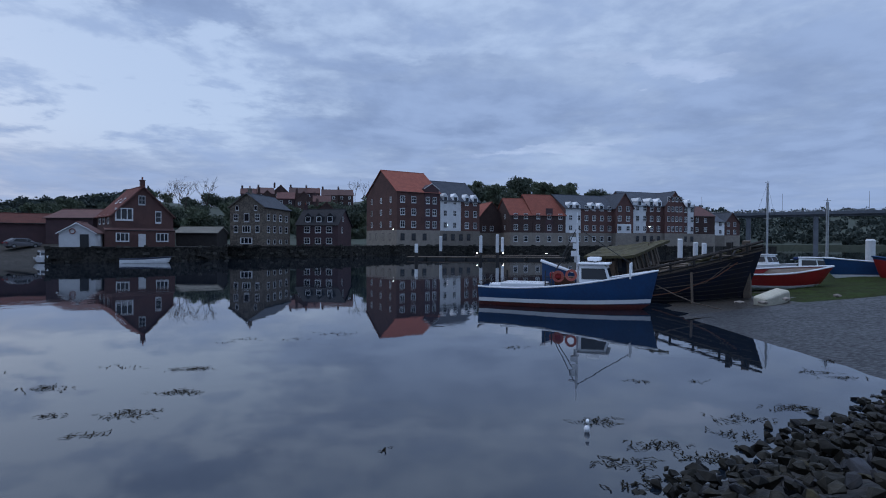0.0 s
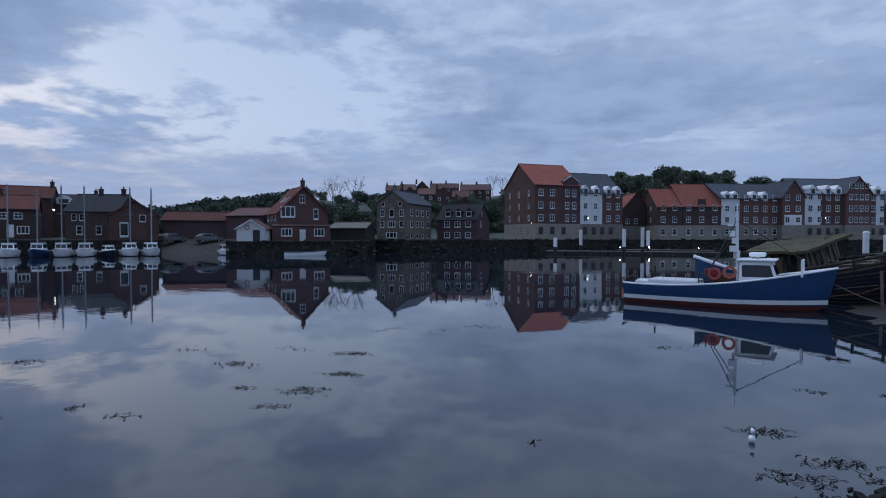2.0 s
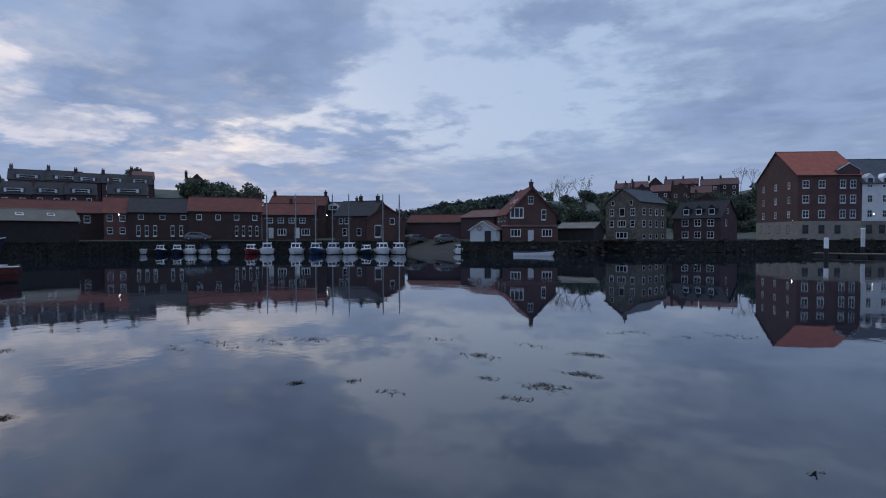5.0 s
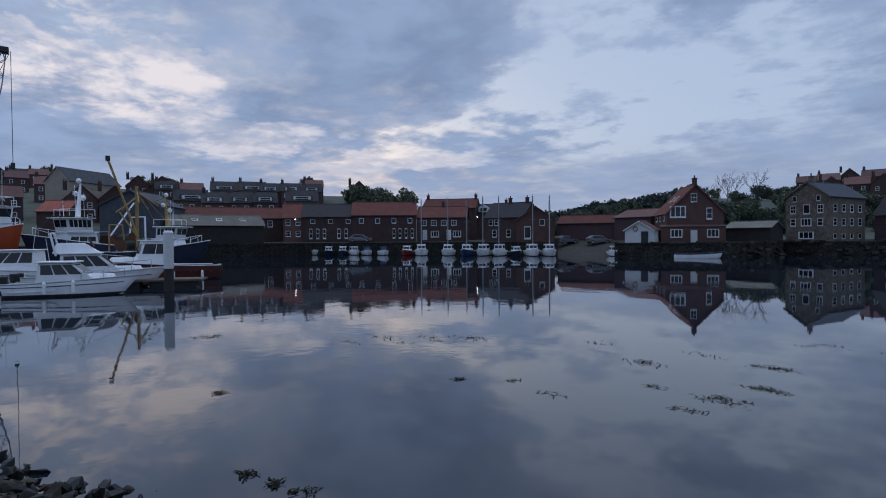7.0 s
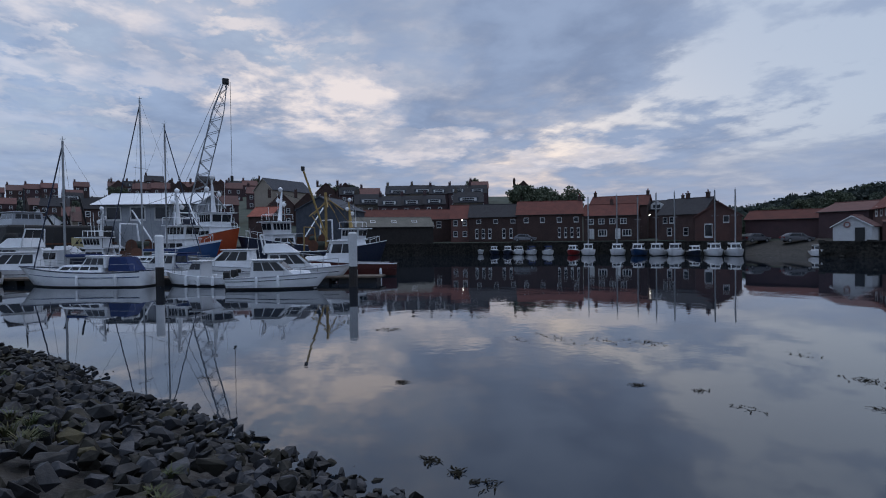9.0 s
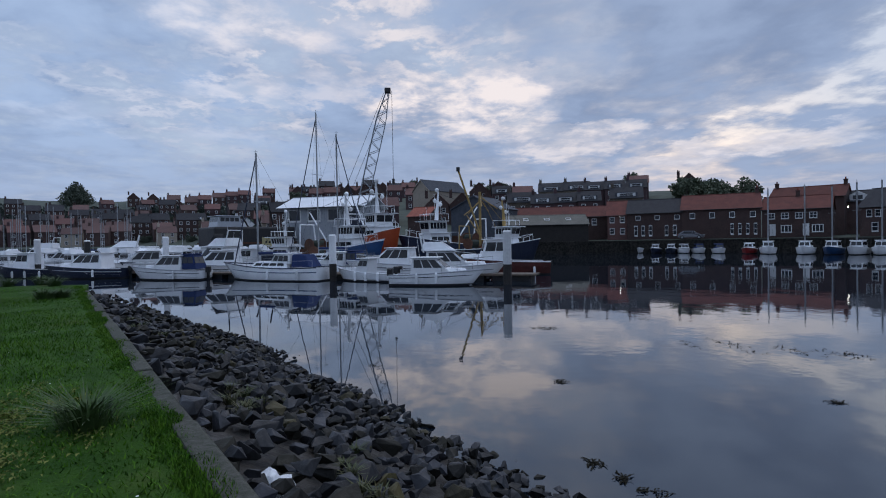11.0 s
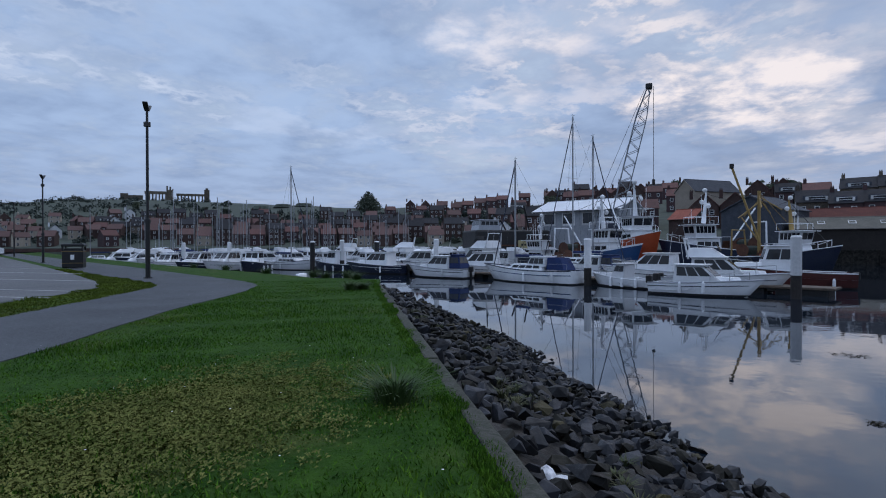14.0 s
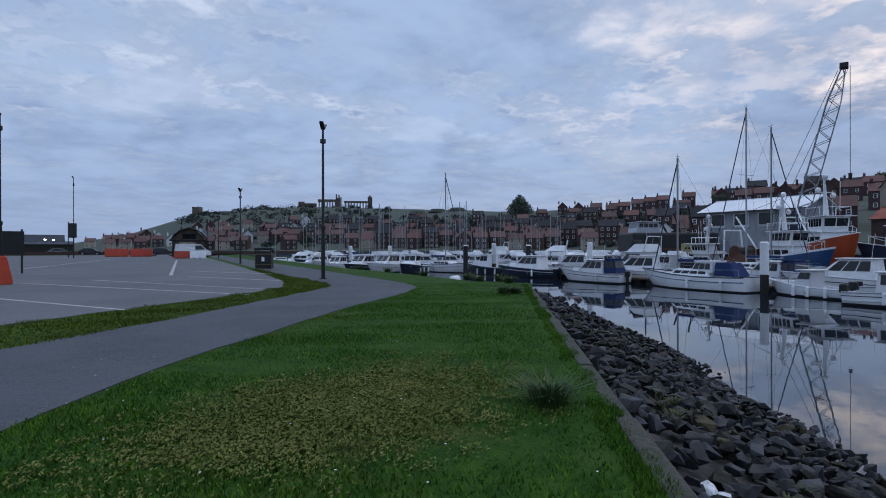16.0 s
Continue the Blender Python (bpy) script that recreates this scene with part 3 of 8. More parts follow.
def make_apartments():
    kw = dict(name="apartment_block", category="apartment block", group=QUAY_GROUP)
    s = (3.0, STONE_PALE)
    building("tall red-brick apartment block with a red tiled gabled roof", (-10.8, 128.3), (-0.9, 134.8), 16, 2.8, 14.8, 20.3, BRICK, PANTILE, base=s,
             wins=storeys("front", 1.5, 3.0, 2) + storeys("left", 3.0, 5.0, 3, 0.8, 1.3) + [("front", 1.5, 3.0, 3, 1.4, 1.1, 1.7, "dark"), ("left", 2.0, 3.6, 4, 1.4, 0.9, 1.7, "dark")]
             + storeys("front", 8.4, 1.9, 2, 1.1, 1.6), bands=[(7.4, 11.5, 3.0, 12.0, BRICK_DARK, 0.05)], dormers=[(9.45, 12.2, 4.1, 2.6, BRICK_DARK)], **kw)
    building("slate-roofed apartment block of white render and brick with dormers", (-0.85, 134.85), (9.2, 141.5), 13, 2.8, 13.2, 18.4, BRICK, SLATE, base=s,
             wins=storeys("front", 1.5, 3.4, 1, 0.95, 1.5) + storeys("front", 4.3, 3, 1, 0.95, 1.5) + storeys("front", 8.0, 2.6, 2, 1.1, 1.5) + [("front", 1.4, 2.4, 4, 1.4, 1.1, 1.7, "dark")],
             bands=[(0.1, 6.2, 3.0, 10.4, WHITE, 0.05)], dormers=[(1.5, 10.9, 1.6, 1.8, WHITE), (4.5, 10.9, 1.6, 1.8, WHITE), (8.0, 10.9, 1.6, 1.8, WHITE), (10.6, 10.9, 1.6, 1.8, WHITE)], **kw)
    building("low brick block with a red tiled roof behind the quay", (9.7, 150.4), (16.6, 152.2), 12, 2.6, 9.8, 13.9, BRICK_OLD, PANTILE, "across", base=s,
             wins=storeys("front", 1.4, 2.2, 2, 1.0, 1.3, 4.2, 2.8, 1), **kw)
    building("brick apartment block with a red tiled roof and gable end", (17.4, 143.6), (23.3, 144.9), 13, 2.6, 10.1, 14.8, BRICK_OLD, PANTILE, base=s,
             wins=storeys("front", 1.4, 2.8, 2, 1.1, 1.4, 4.4, 2.9, 2) + storeys("left", 4, 4.5, 2, 0.8, 1.2, 4.4, 2.9, 2) + [("front", 1.4, 2.8, 2, 1.4, 1.1, 1.5, "plain")], **kw)
    building("brick apartment block with a red tiled roof and small gablet", (23.4, 144.9), (32.4, 147.2), 14, 2.6, 10.2, 16.0, BRICK_OLD, PANTILE, base=s,
             wins=storeys("front", 1.4, 3.2, 3, 1.1, 1.4, 4.4, 2.9, 2) + [("front", 1.4, 3.2, 3, 1.4, 1.1, 1.5, "plain")], bands=[(3.6, 5.6, 2.0, 9.4, BRICK_DARK, 0.06)], **kw)
    building("slate-roofed apartment block, half white render, with dormers", (32.4, 147.3), (48.0, 153.2), 13, 2.7, 12.2, 16.2, BRICK, SLATE, base=s,
             wins=storeys("front", 1.6, 2.5, 6, 1.1, 1.4, 4.3, 2.7, 3) + [("front", 1.6, 2.5, 6, 1.4, 1.1, 1.4, "plain")],
             bands=[(0.1, 4.8, 2.0, 9.6, WHITE, 0.05)], dormers=[(u, 10.0, 1.6, 1.7, WHITE) for u in (1.6, 3.6, 8.6, 11.4)], **kw)
    building("narrow brick gable between slate roofs, white lower bay", (47.0, 151.2), (52.3, 152.6), 14, 2.7, 12.6, 16.6, BRICK, SLATE, "across", base=s,
             wins=storeys("front", 1.2, 2.6, 2, 1.1, 1.4, 4.3, 2.7, 3), bands=[(0.5, 4.8, 0.0, 5.5, WHITE, 0.05)], **kw)
    building("long slate-roofed brick apartment block with white gable and dormers", (52.6, 154.0), (73.0, 161.3), 15, 2.8, 13.4, 17.8, BRICK, SLATE, base=s,
             wins=storeys("front", 1.6, 2.4, 9, 1.1, 1.5, 4.3, 2.8, 3) + [("front", 1.6, 2.4, 9, 1.4, 1.1, 1.6, "dark")],
             bands=[(0.1, 4.4, 2.4, 11.4, WHITE, 0.05), (19.2, 21.4, 2.4, 11.4, WHITE, 0.05)], dormers=[(u, 11.4, 1.7, 2.0, WHITE) for u in (2.2, 6.2, 9.0, 17.0, 19.6)], **kw)
    building("brick gable wing of the long apartment block", (62.6, 156.6), (69.0, 158.8), 8, 2.8, 13.6, 17.6, BRICK, SLATE, "across", base=s, wins=storeys("front", 1.3, 1.4, 4, 0.9, 1.4, 4.3, 2.8, 4), **kw)
    building("plain brick end block with a brown roof", (74.9, 166.6), (82.6, 168.6), 13, 2.8, 11.2, 14.4, BRICK_OLD, TILE_DARK, base=s, wins=storeys("front", 1.6, 3, 2, 0.9, 1.3, 4.4, 2.8, 2), **kw)
    building("distant brick and white waterside houses with slate roof", (91.4, 189.8), (97.0, 191.0), 13, 2.8, 10.4, 13.6, WHITE, SLATE, base=s, wins=storeys("front", 1.4, 2.6, 2, 1.1, 1.4, 4.2, 2.7, 2), **kw)
    building("distant brick waterside house with a slate gable", (97.1, 191.0), (103, 192.4), 13, 2.8, 10.0, 13.6, BRICK, SLATE, "across", base=s, wins=storeys("front", 1.4, 2.6, 2, 1.1, 1.4, 4.2, 2.7, 2), **kw)


def make_mill_side():
    kw = dict(group="old riverside houses")
    o = [("front", 1.4, 3.6, 2, 9.1 - 1.2 - 0.6, 0.55, 0.9, "small"), ("front", 1.2, 4.1, 2, 5.6, 0.85, 1.3, "sash"), ("front", 3.25, 1, 1, 5.6, 1.0, 1.5, "small"),
         ("front", 1.2, 4.1, 2, 3.5, 0.8, 1.2, "plain"), ("front", 3.2, 1, 1, 3.5, 1.6, 1.2, "triple"), ("front", 3.2, 1, 1, 1.4, 2.3, 1.1, "triple"),
         ("right", 1.7, 2.6, 4, 5.7, 1.1, 1.2, "plain"), ("right", 1.7, 2.6, 4, 3.5, 1.1, 1.2, "plain"), ("right", 1.7, 2.6, 4, 1.2, 1.0, 0.8, "small")]
    building("tall old sandstone mill with slate roof and many small windows", (-38.9, 101.2), (-32.4, 100.3), 11.4, 1.7, 9.2, 11.6, STONE, SLATE, "across", wins=o, stacks=(0.1,), name="stone_mill", category="mill", **kw)
    building("long dark brick cottage with three white dormers", (-29.9, 112.9), (-21.2, 111.4), 8, 2.0, 6.4, 9.6, BRICK_DARK, SLATE_DARK,
             wins=[("front", 2.3, 2.35, 3, 3.4, 1.25, 1.25, "sash"), ("front", 2.3, 2.35, 3, 1.15, 1.25, 1.2, "sash"), ("right", 3.0, 2.4, 1, 5.6, 0.6, 1.0, "small"), ("right", 2.4, 2.4, 1, 3.4, 0.6, 1.2, "small")],
             dormers=[(2.3, 5.6, 1.5, 1.6, SLATE_DARK), (4.65, 5.6, 1.5, 1.6, SLATE_DARK), (7.0, 5.6, 1.5, 1.6, SLATE_DARK)], stacks=(0.03,), **kw)
    building("red-brick riverside house with tall gable and tiled roof", (-46.9, 78.6), (-40.9, 84.2), 9, 1.9, 6.6, 10.8, BRICK, PANTILE_OLD, "across",
             wins=[("front", 1.6, 1, 1, 4.9, 2.3, 1.7, "triple"), ("front", 6.1, 1, 1, 4.6, 0.8, 1.7, "plain"), ("front", 3.9, 1, 1, 7.0, 0.9, 1.3, "sash"),
                   ("left", 2.0, 2.6, 3, 4.2, 1.0, 1.3, "plain"), ("left", 2.0, 2.6, 3, 1.5, 1.0, 1.3, "plain")], stacks=(0.05,), skylights=[(2.5, 0.5), (5.0, 0.5)], **kw)
    building("single-storey brick front of the riverside house", (-47.0, 77.2), (-40.3, 83.5), 1.3, 1.9, 4.4, 4.6, BRICK, BRICK, over=0.0,
             wins=[("front", 2.2, 5.2, 2, 1.6, 1.7, 1.2, "triple")], doors=[("front", 4.7, 0.95, 2.05, PAINT)], name="extension", category="extension", **kw)
    shed = building("small white boat shed with red roof and ring on the gable", (-50.3, 72.8), (-46.4, 74.2), 4.5, 1.9, 4.0, 5.3, WHITE, TILE_DARK, "across",
             doors=[("front", 2.9, 1.0, 1.9, BLACK)], name="boat_shed", category="shed", **kw)
    bm = bmesh.new()
    for k in range(16):
        a0, a1 = 2 * math.pi * k / 16, 2 * math.pi * (k + 1) / 16
        tube(bm, (1.55 + 0.32 * math.cos(a0), -0.08, 2.3 + 0.32 * math.sin(a0)), (1.55 + 0.32 * math.cos(a1), -0.08, 2.3 + 0.32 * math.sin(a1)), 0.08, None, 6)
    part("life_ring", bm, mat("faded_ring_paint", (0.3, 0.09, 0.07), (0.4, 0.3, 0.28), 0.6, 4, 20, 0.1), shed, "faded red ring on the gable")
    building("long low red-roofed shed at the slip", (-71.3, 81.8), (-60.9, 87.3), 8, 2.4, 5.6, 7.1, BRICK_DARK, PANTILE_OLD, name="long_shed", category="shed", **kw)
    building("dark red timber barn beside the slip", (-60.8, 85.0), (-53.4, 84.8), 8, 2.2, 6.4, 7.8, BRICK_DARK, TILE_DARK, name="barn", category="barn", **kw)
    building("low lean-to shed with grey sheet roof by the river", (-44.5, 92.3), (-37.9, 92.9), 6, 2.3, 4.3, 5.3, TIMBER, SHEET_ROOF, name="lean_to", category="shed", **kw)


def make_yard_row():
    kw = dict(group="red-roofed quay row")
    building("long dark timber boatshed with mossy sheet roof", (-102.6, 20.0), (-100.4, 35.2), 8, 2.3, 5.4, 7.2, TIMBER, SHEET_ROOF, name="boatshed", category="boatshed",
             skylights=[(4, 0.5), (8, 0.5), (12, 0.5)], **kw)
    building("long red pantiled warehouse behind the boatshed", (-116.1, 23.8), (-110.3, 43.3), 9, 2.7, 7.2, 9.4, BRICK_OLD, PANTILE_OLD, name="warehouse", category="warehouse", wins=[("front", 14, 1.6, 3, 3.4, 1.0, 1.3, "plain")], **kw)
    building("narrow brick cottage with red roof and lit lamp", (-104.9, 40.6), (-103.4, 44.0), 8, 2.7, 7.1, 9.9, BRICK, PANTILE_OLD, wins=[("front", 0.9, 1.9, 2, 3.5, 0.9, 1.1, "plain"), ("front", 0.9, 1.9, 2, 1.3, 0.9, 1.1, "plain")], **kw)
    building("brick warehouse with blue-grey slate roof", (-102.7, 43.6), (-98.0, 52.0), 9, 2.6, 7.3, 9.9, BRICK_OLD, SLATE_DARK, name="warehouse", category="warehouse",
             wins=[("front", 2, 3.4, 3, 3.8, 0.9, 0.8, "small"), ("front", 1.6, 1.3, 3, 1.4, 0.6, 1.9, "plain"), ("front", 7.0, 1.4, 2, 1.4, 0.6, 1.9, "plain")], **kw)
    building("long brick warehouse with bright red pantiles", (-97.9, 51.9), (-91.2, 62.6), 9, 2.6, 7.6, 10.3, BRICK_OLD, PANTILE_OLD, name="warehouse", category="warehouse",
             wins=[("front", 1.8, 3.2, 4, 3.9, 0.9, 1.0, "small"), ("front", 8.2, 1.2, 4, 1.4, 0.5, 1.9, "plain")], stacks=(0.97,), **kw)
    building("brick cottage row with white windows and red roof", (-91.1, 62.7), (-84.4, 69.9), 8, 2.6, 7.1, 9.3, BRICK_OLD, PANTILE_OLD,
             wins=[("front", 1.4, 2.0, 4, 3.4, 1.1, 1.0, "sash"), ("front", 3.6, 4.4, 2, 1.2, 1.6, 1.2, "triple")], doors=[("front", 1.6, 0.9, 2.0, PAINT), ("front", 6.4, 0.9, 2.0, PAINT)], stacks=(0.5,), **kw)
    building("tall brick range with red roof and gable chimneys", (-101.8, 71.7), (-93.0, 79.6), 9, 2.6, 9.6, 11.8, BRICK_OLD, PANTILE_OLD, stacks=(0.03, 0.97), **kw)
    building("blue-slated house with a white roof window", (-95.7, 81.2), (-89.6, 86.4), 8, 2.6, 8.6, 10.6, BRICK_OLD, SLATE_DARK, dormers=[(2.5, 6.8, 2.4, 1.4, PAINT)], stacks=(0.9,), **kw)
    building("dark brick house with slate roof and row of chimneys", (-81.2, 71.9), (-73.6, 74.6), 8, 2.5, 6.9, 9.7, BRICK_OLD, SLATE_DARK, wins=[("front", 1.4, 1.2, 2, 3.4, 0.8, 1.1, "plain"), ("front", 2.2, 3, 2, 1.3, 0.9, 1.4, "plain")], stacks=(0.45, 0.9), **kw)
    building("brick gabled workshop with red roof edge", (-72.0, 71.4), (-67.2, 76.3), 7, 2.5, 6.2, 8.5, BRICK, TILE_DARK, "across", wins=[("front", 4.6, 1, 1, 3.2, 0.9, 1.1, "small"), ("front", 2.0, 1, 1, 1.4, 1.2, 2.2, "small")], name="workshop", category="workshop", **kw)


make_apartments()
make_mill_side()
make_yard_row()


# quay walls along the far bank
def make_quays():
    line = [(-106, 12), (-100, 22), (-98, 33), (-94, 44), (-88, 55), (-80, 64), (-71, 68.5), (-62, 70)]
    def wall(line, top, m, label, thick=1.2):
        b = bmesh.new()
        for (x0, y0), (x1, y1) in zip(line[:-1], line[1:]):
            d = Vector((x1 - x0, y1 - y0))
            ln, an = d.length, math.degrees(math.atan2(d.y, d.x))
            box(b, -0.05, ln + 0.05, 0, thick, -2, top, pose(x0, y0, 0, 0, 0, an))
            box(b, -0.05, ln + 0.05, -0.12, thick, top, top + 0.22, pose(x0, y0, 0, 0, 0, an))
            for k in range(int(ln / 1.6) if thick < 5 else 0):
                box(b, k * 1.6 + 0.4, k * 1.6 + 0.65, -0.22, 0, -2, top, pose(x0, y0, 0, 0, 0, an))
        tagged(part("quay_wall", b, m), label, "quay wall", kind="structure")
    wall(line, 2.0, QUAY, "dark timber-piled quay wall with pale coping")
    wall([(-51.5, 72.0), (-46, 74.2), (-39, 81.5), (-36, 92), (-39.5, 100.6), (-32.3, 99.4), (-20, 108), (-12, 124.5), (-1, 131.5), (10, 138.5), (24, 141.8), (34, 144.5), (50, 149), (74, 158.5), (90, 178), (112, 186)], 1.9, QUAY, "dark weed-stained stone quay below the houses", 14)


make_quays()


def make_far_slip():
    bm = bmesh.new()
    n = 14
    g = []
    for i in range(n + 1):
        a = Vector((-63.5, 69.2)).lerp(Vector((-50.8, 71.6)), i / n)
        b = Vector((-72, 83)).lerp(Vector((-56, 84)), i / n)
        g.append([])
        for j in range(9):
            p = a.lerp(b, j / 8)
            g[-1].append(bm.verts.new((p.x, p.y, -0.35 + 2.75 * j / 8 + 0.12 * noise.noise((p.x * 0.5, p.y * 0.5, 0)))))
    for r0, r1 in zip(g[:-1], g[1:]):
        for j in range(8):
            bm.faces.new((r0[j], r1[j], r1[j + 1], r0[j + 1]))
    tagged(part("boat_slip", bm, mat("wet_shingle", (0.034, 0.032, 0.028), (0.012, 0.012, 0.011), 0.75, 0.8, 4, 0.8, spec=0.25), smooth=True), "muddy shingle slip between the quay and the brick house", "slipway", kind="structure")


make_far_slip()


def make_quay_rubble():
    """Loose blocks and ledges along the foot and top of the stone quay."""
    rng = random.Random(31)
    bm = bmesh.new()
    line = [(-51.5, 71.8), (-46, 74.0), (-38.9, 81.3), (-35.9, 91.8), (-39.4, 100.4), (-32.3, 99.2), (-20, 107.8), (-12, 124.3), (-1, 131.3), (10, 138.3), (24, 141.6), (34, 144.3), (50, 148.8), (74, 158.3)]
    for (x0, y0), (x1, y1) in zip(line[:-1], line[1:]):
        d = Vector((x1 - x0, y1 - y0))
        n, an = int(d.length * 2.2), math.degrees(math.atan2(d.y, d.x))
        for _ in range(n):
            t, w, h = rng.random() * d.length, rng.uniform(0.3, 1.1), rng.uniform(0.12, 0.4)
            z = rng.choice((rng.uniform(-0.2, 0.5), rng.uniform(0.3, 1.8), rng.uniform(1.85, 2.2)))
            box(bm, 0, w, -rng.uniform(0.08, 0.4), 0.1, z, z + h, pose(x0, y0, 0, 0, 0, an) @ pose(t, 0, 0, rng.uniform(-4, 4), rng.uniform(-5, 5), 0))
    tagged(part("quay_blocks", bm, mat("quay_block", (0.06, 0.055, 0.046), (0.022, 0.023, 0.02), 0.85, 0.9, 6, 0.5, island=True, spec=0.25, vary=(0.4, 1.7))), "uneven weedy stone blocks of the old quay", "quay stones", kind="stuff")


make_quay_rubble()

# ---------------------------------------------------------------- kerb, stones, slip and mud
ROCK = mat("dark_basalt_stone", (0.0165, 0.0175, 0.021), (0.0055, 0.005, 0.0047), 0.55, 1.6, 7, 0.7, step=0.03, vary=(0.3, 3.0), spec=0.3, spread=0.35)
ROCK_WEED = mat("weedy_brown_stone", (0.0105, 0.0095, 0.0065), (0.004, 0.0038, 0.0028), 0.6, 1.8, 8, 0.7, step=0.03, vary=(0.3, 2.6), spec=0.25, spread=0.35)
ROCK_MOSS = mat("stone_with_yellow_weed", (0.062, 0.05, 0.014), (0.016, 0.015, 0.010), 0.8, 4.0, 14, 0.6, vary=(0.4, 1.4))
MUD = mat("wet_river_mud", (0.034, 0.029, 0.023), (0.017, 0.015, 0.013), 0.5, 0.7, 8, 0.7)
SLIP = mat("silty_concrete_slip", (0.05, 0.051, 0.054), (0.012, 0.012, 0.013), 0.5, 1.1, 8.0, 0.6, spread=0.45, amount=0.95, spec=0.3)
ROUGH_GRASS = mat("rough_bank_grass", (0.034, 0.052, 0.012), (0.02, 0.017, 0.011), 0.95, 1.1, 5, 0.9, spec=0.1, step=0.1)
WEED = mat("brown_seaweed", (0.016, 0.014, 0.008), (0.008, 0.007, 0.005), 0.8, 4, 20, 0, spec=0.1)


def bank_pt(s, u, z):
    """s metres along the kerb from under the camera, u metres out from it."""
    return Vector((0, 0.86, 0)) + KERB_DIR * s + KERB_OUT * u + Vector((0, 0, z))


def bank_z(s, u):
    w = 4.05 + 0.65 * step(2.5, 9.0, -s) + 0.45 * noise.noise((s * 0.35, 0, 3)) + 0.25 * noise.noise((s * 1.1, 0, 9))
    return 1.66 * (1 - (u - 0.2) / (w - 0.2))


def make_kerb():
    k = 0
    s = -14.0
    root = tagged(thing("stone_kerb"), "worn concrete kerb between grass and stone bank", "kerb", kind="structure")
    while s < 17.4:
        ln = 1.9
        bm = bevelled(0, ln - 0.012, -0.03, 0.13, -0.5, 0.012 + 0.012 * math.sin(k * 2.3), 0.025, 2)
        p = bank_pt(s, 0.0, GROUND)
        ob = part("kerb_stone", bm, CONCRETE, root)
        ob.matrix_basis = Matrix.Translation(p) @ Matrix(((KERB_DIR.x, KERB_OUT.x, 0, 0), (KERB_DIR.y, KERB_OUT.y, 0, 0), (0, 0, 1, 0), (0, 0, 0, 1)))
        s += ln
        k += 1


make_kerb()


def rock_mesh(seed, flat):
    rng = random.Random(seed)
    bm = bmesh.new()
    for _ in range(11):
        v = Vector((rng.gauss(0, 1), rng.gauss(0, 1), rng.gauss(0, 1))).normalized()
        v = Vector((v.x * rng.uniform(0.8, 1.1), v.y * rng.uniform(0.7, 1.0), v.z * flat * rng.uniform(0.8, 1.1)))
        bm.verts.new(v * 0.5)
    out = bmesh.ops.convex_hull(bm, input=bm.verts[:])
    bmesh.ops.delete(bm, geom=[g for g in out["geom_interior"] if isinstance(g, bmesh.types.BMVert)], context="VERTS")
    bmesh.ops.bevel(bm, geom=bm.edges[:], offset=0.009, segments=1, affect="EDGES")
    bmesh.ops.triangulate(bm, faces=bm.faces[:])
    me = bpy.data.meshes.new("stone")
    bm.to_mesh(me), bm.free()
    return me


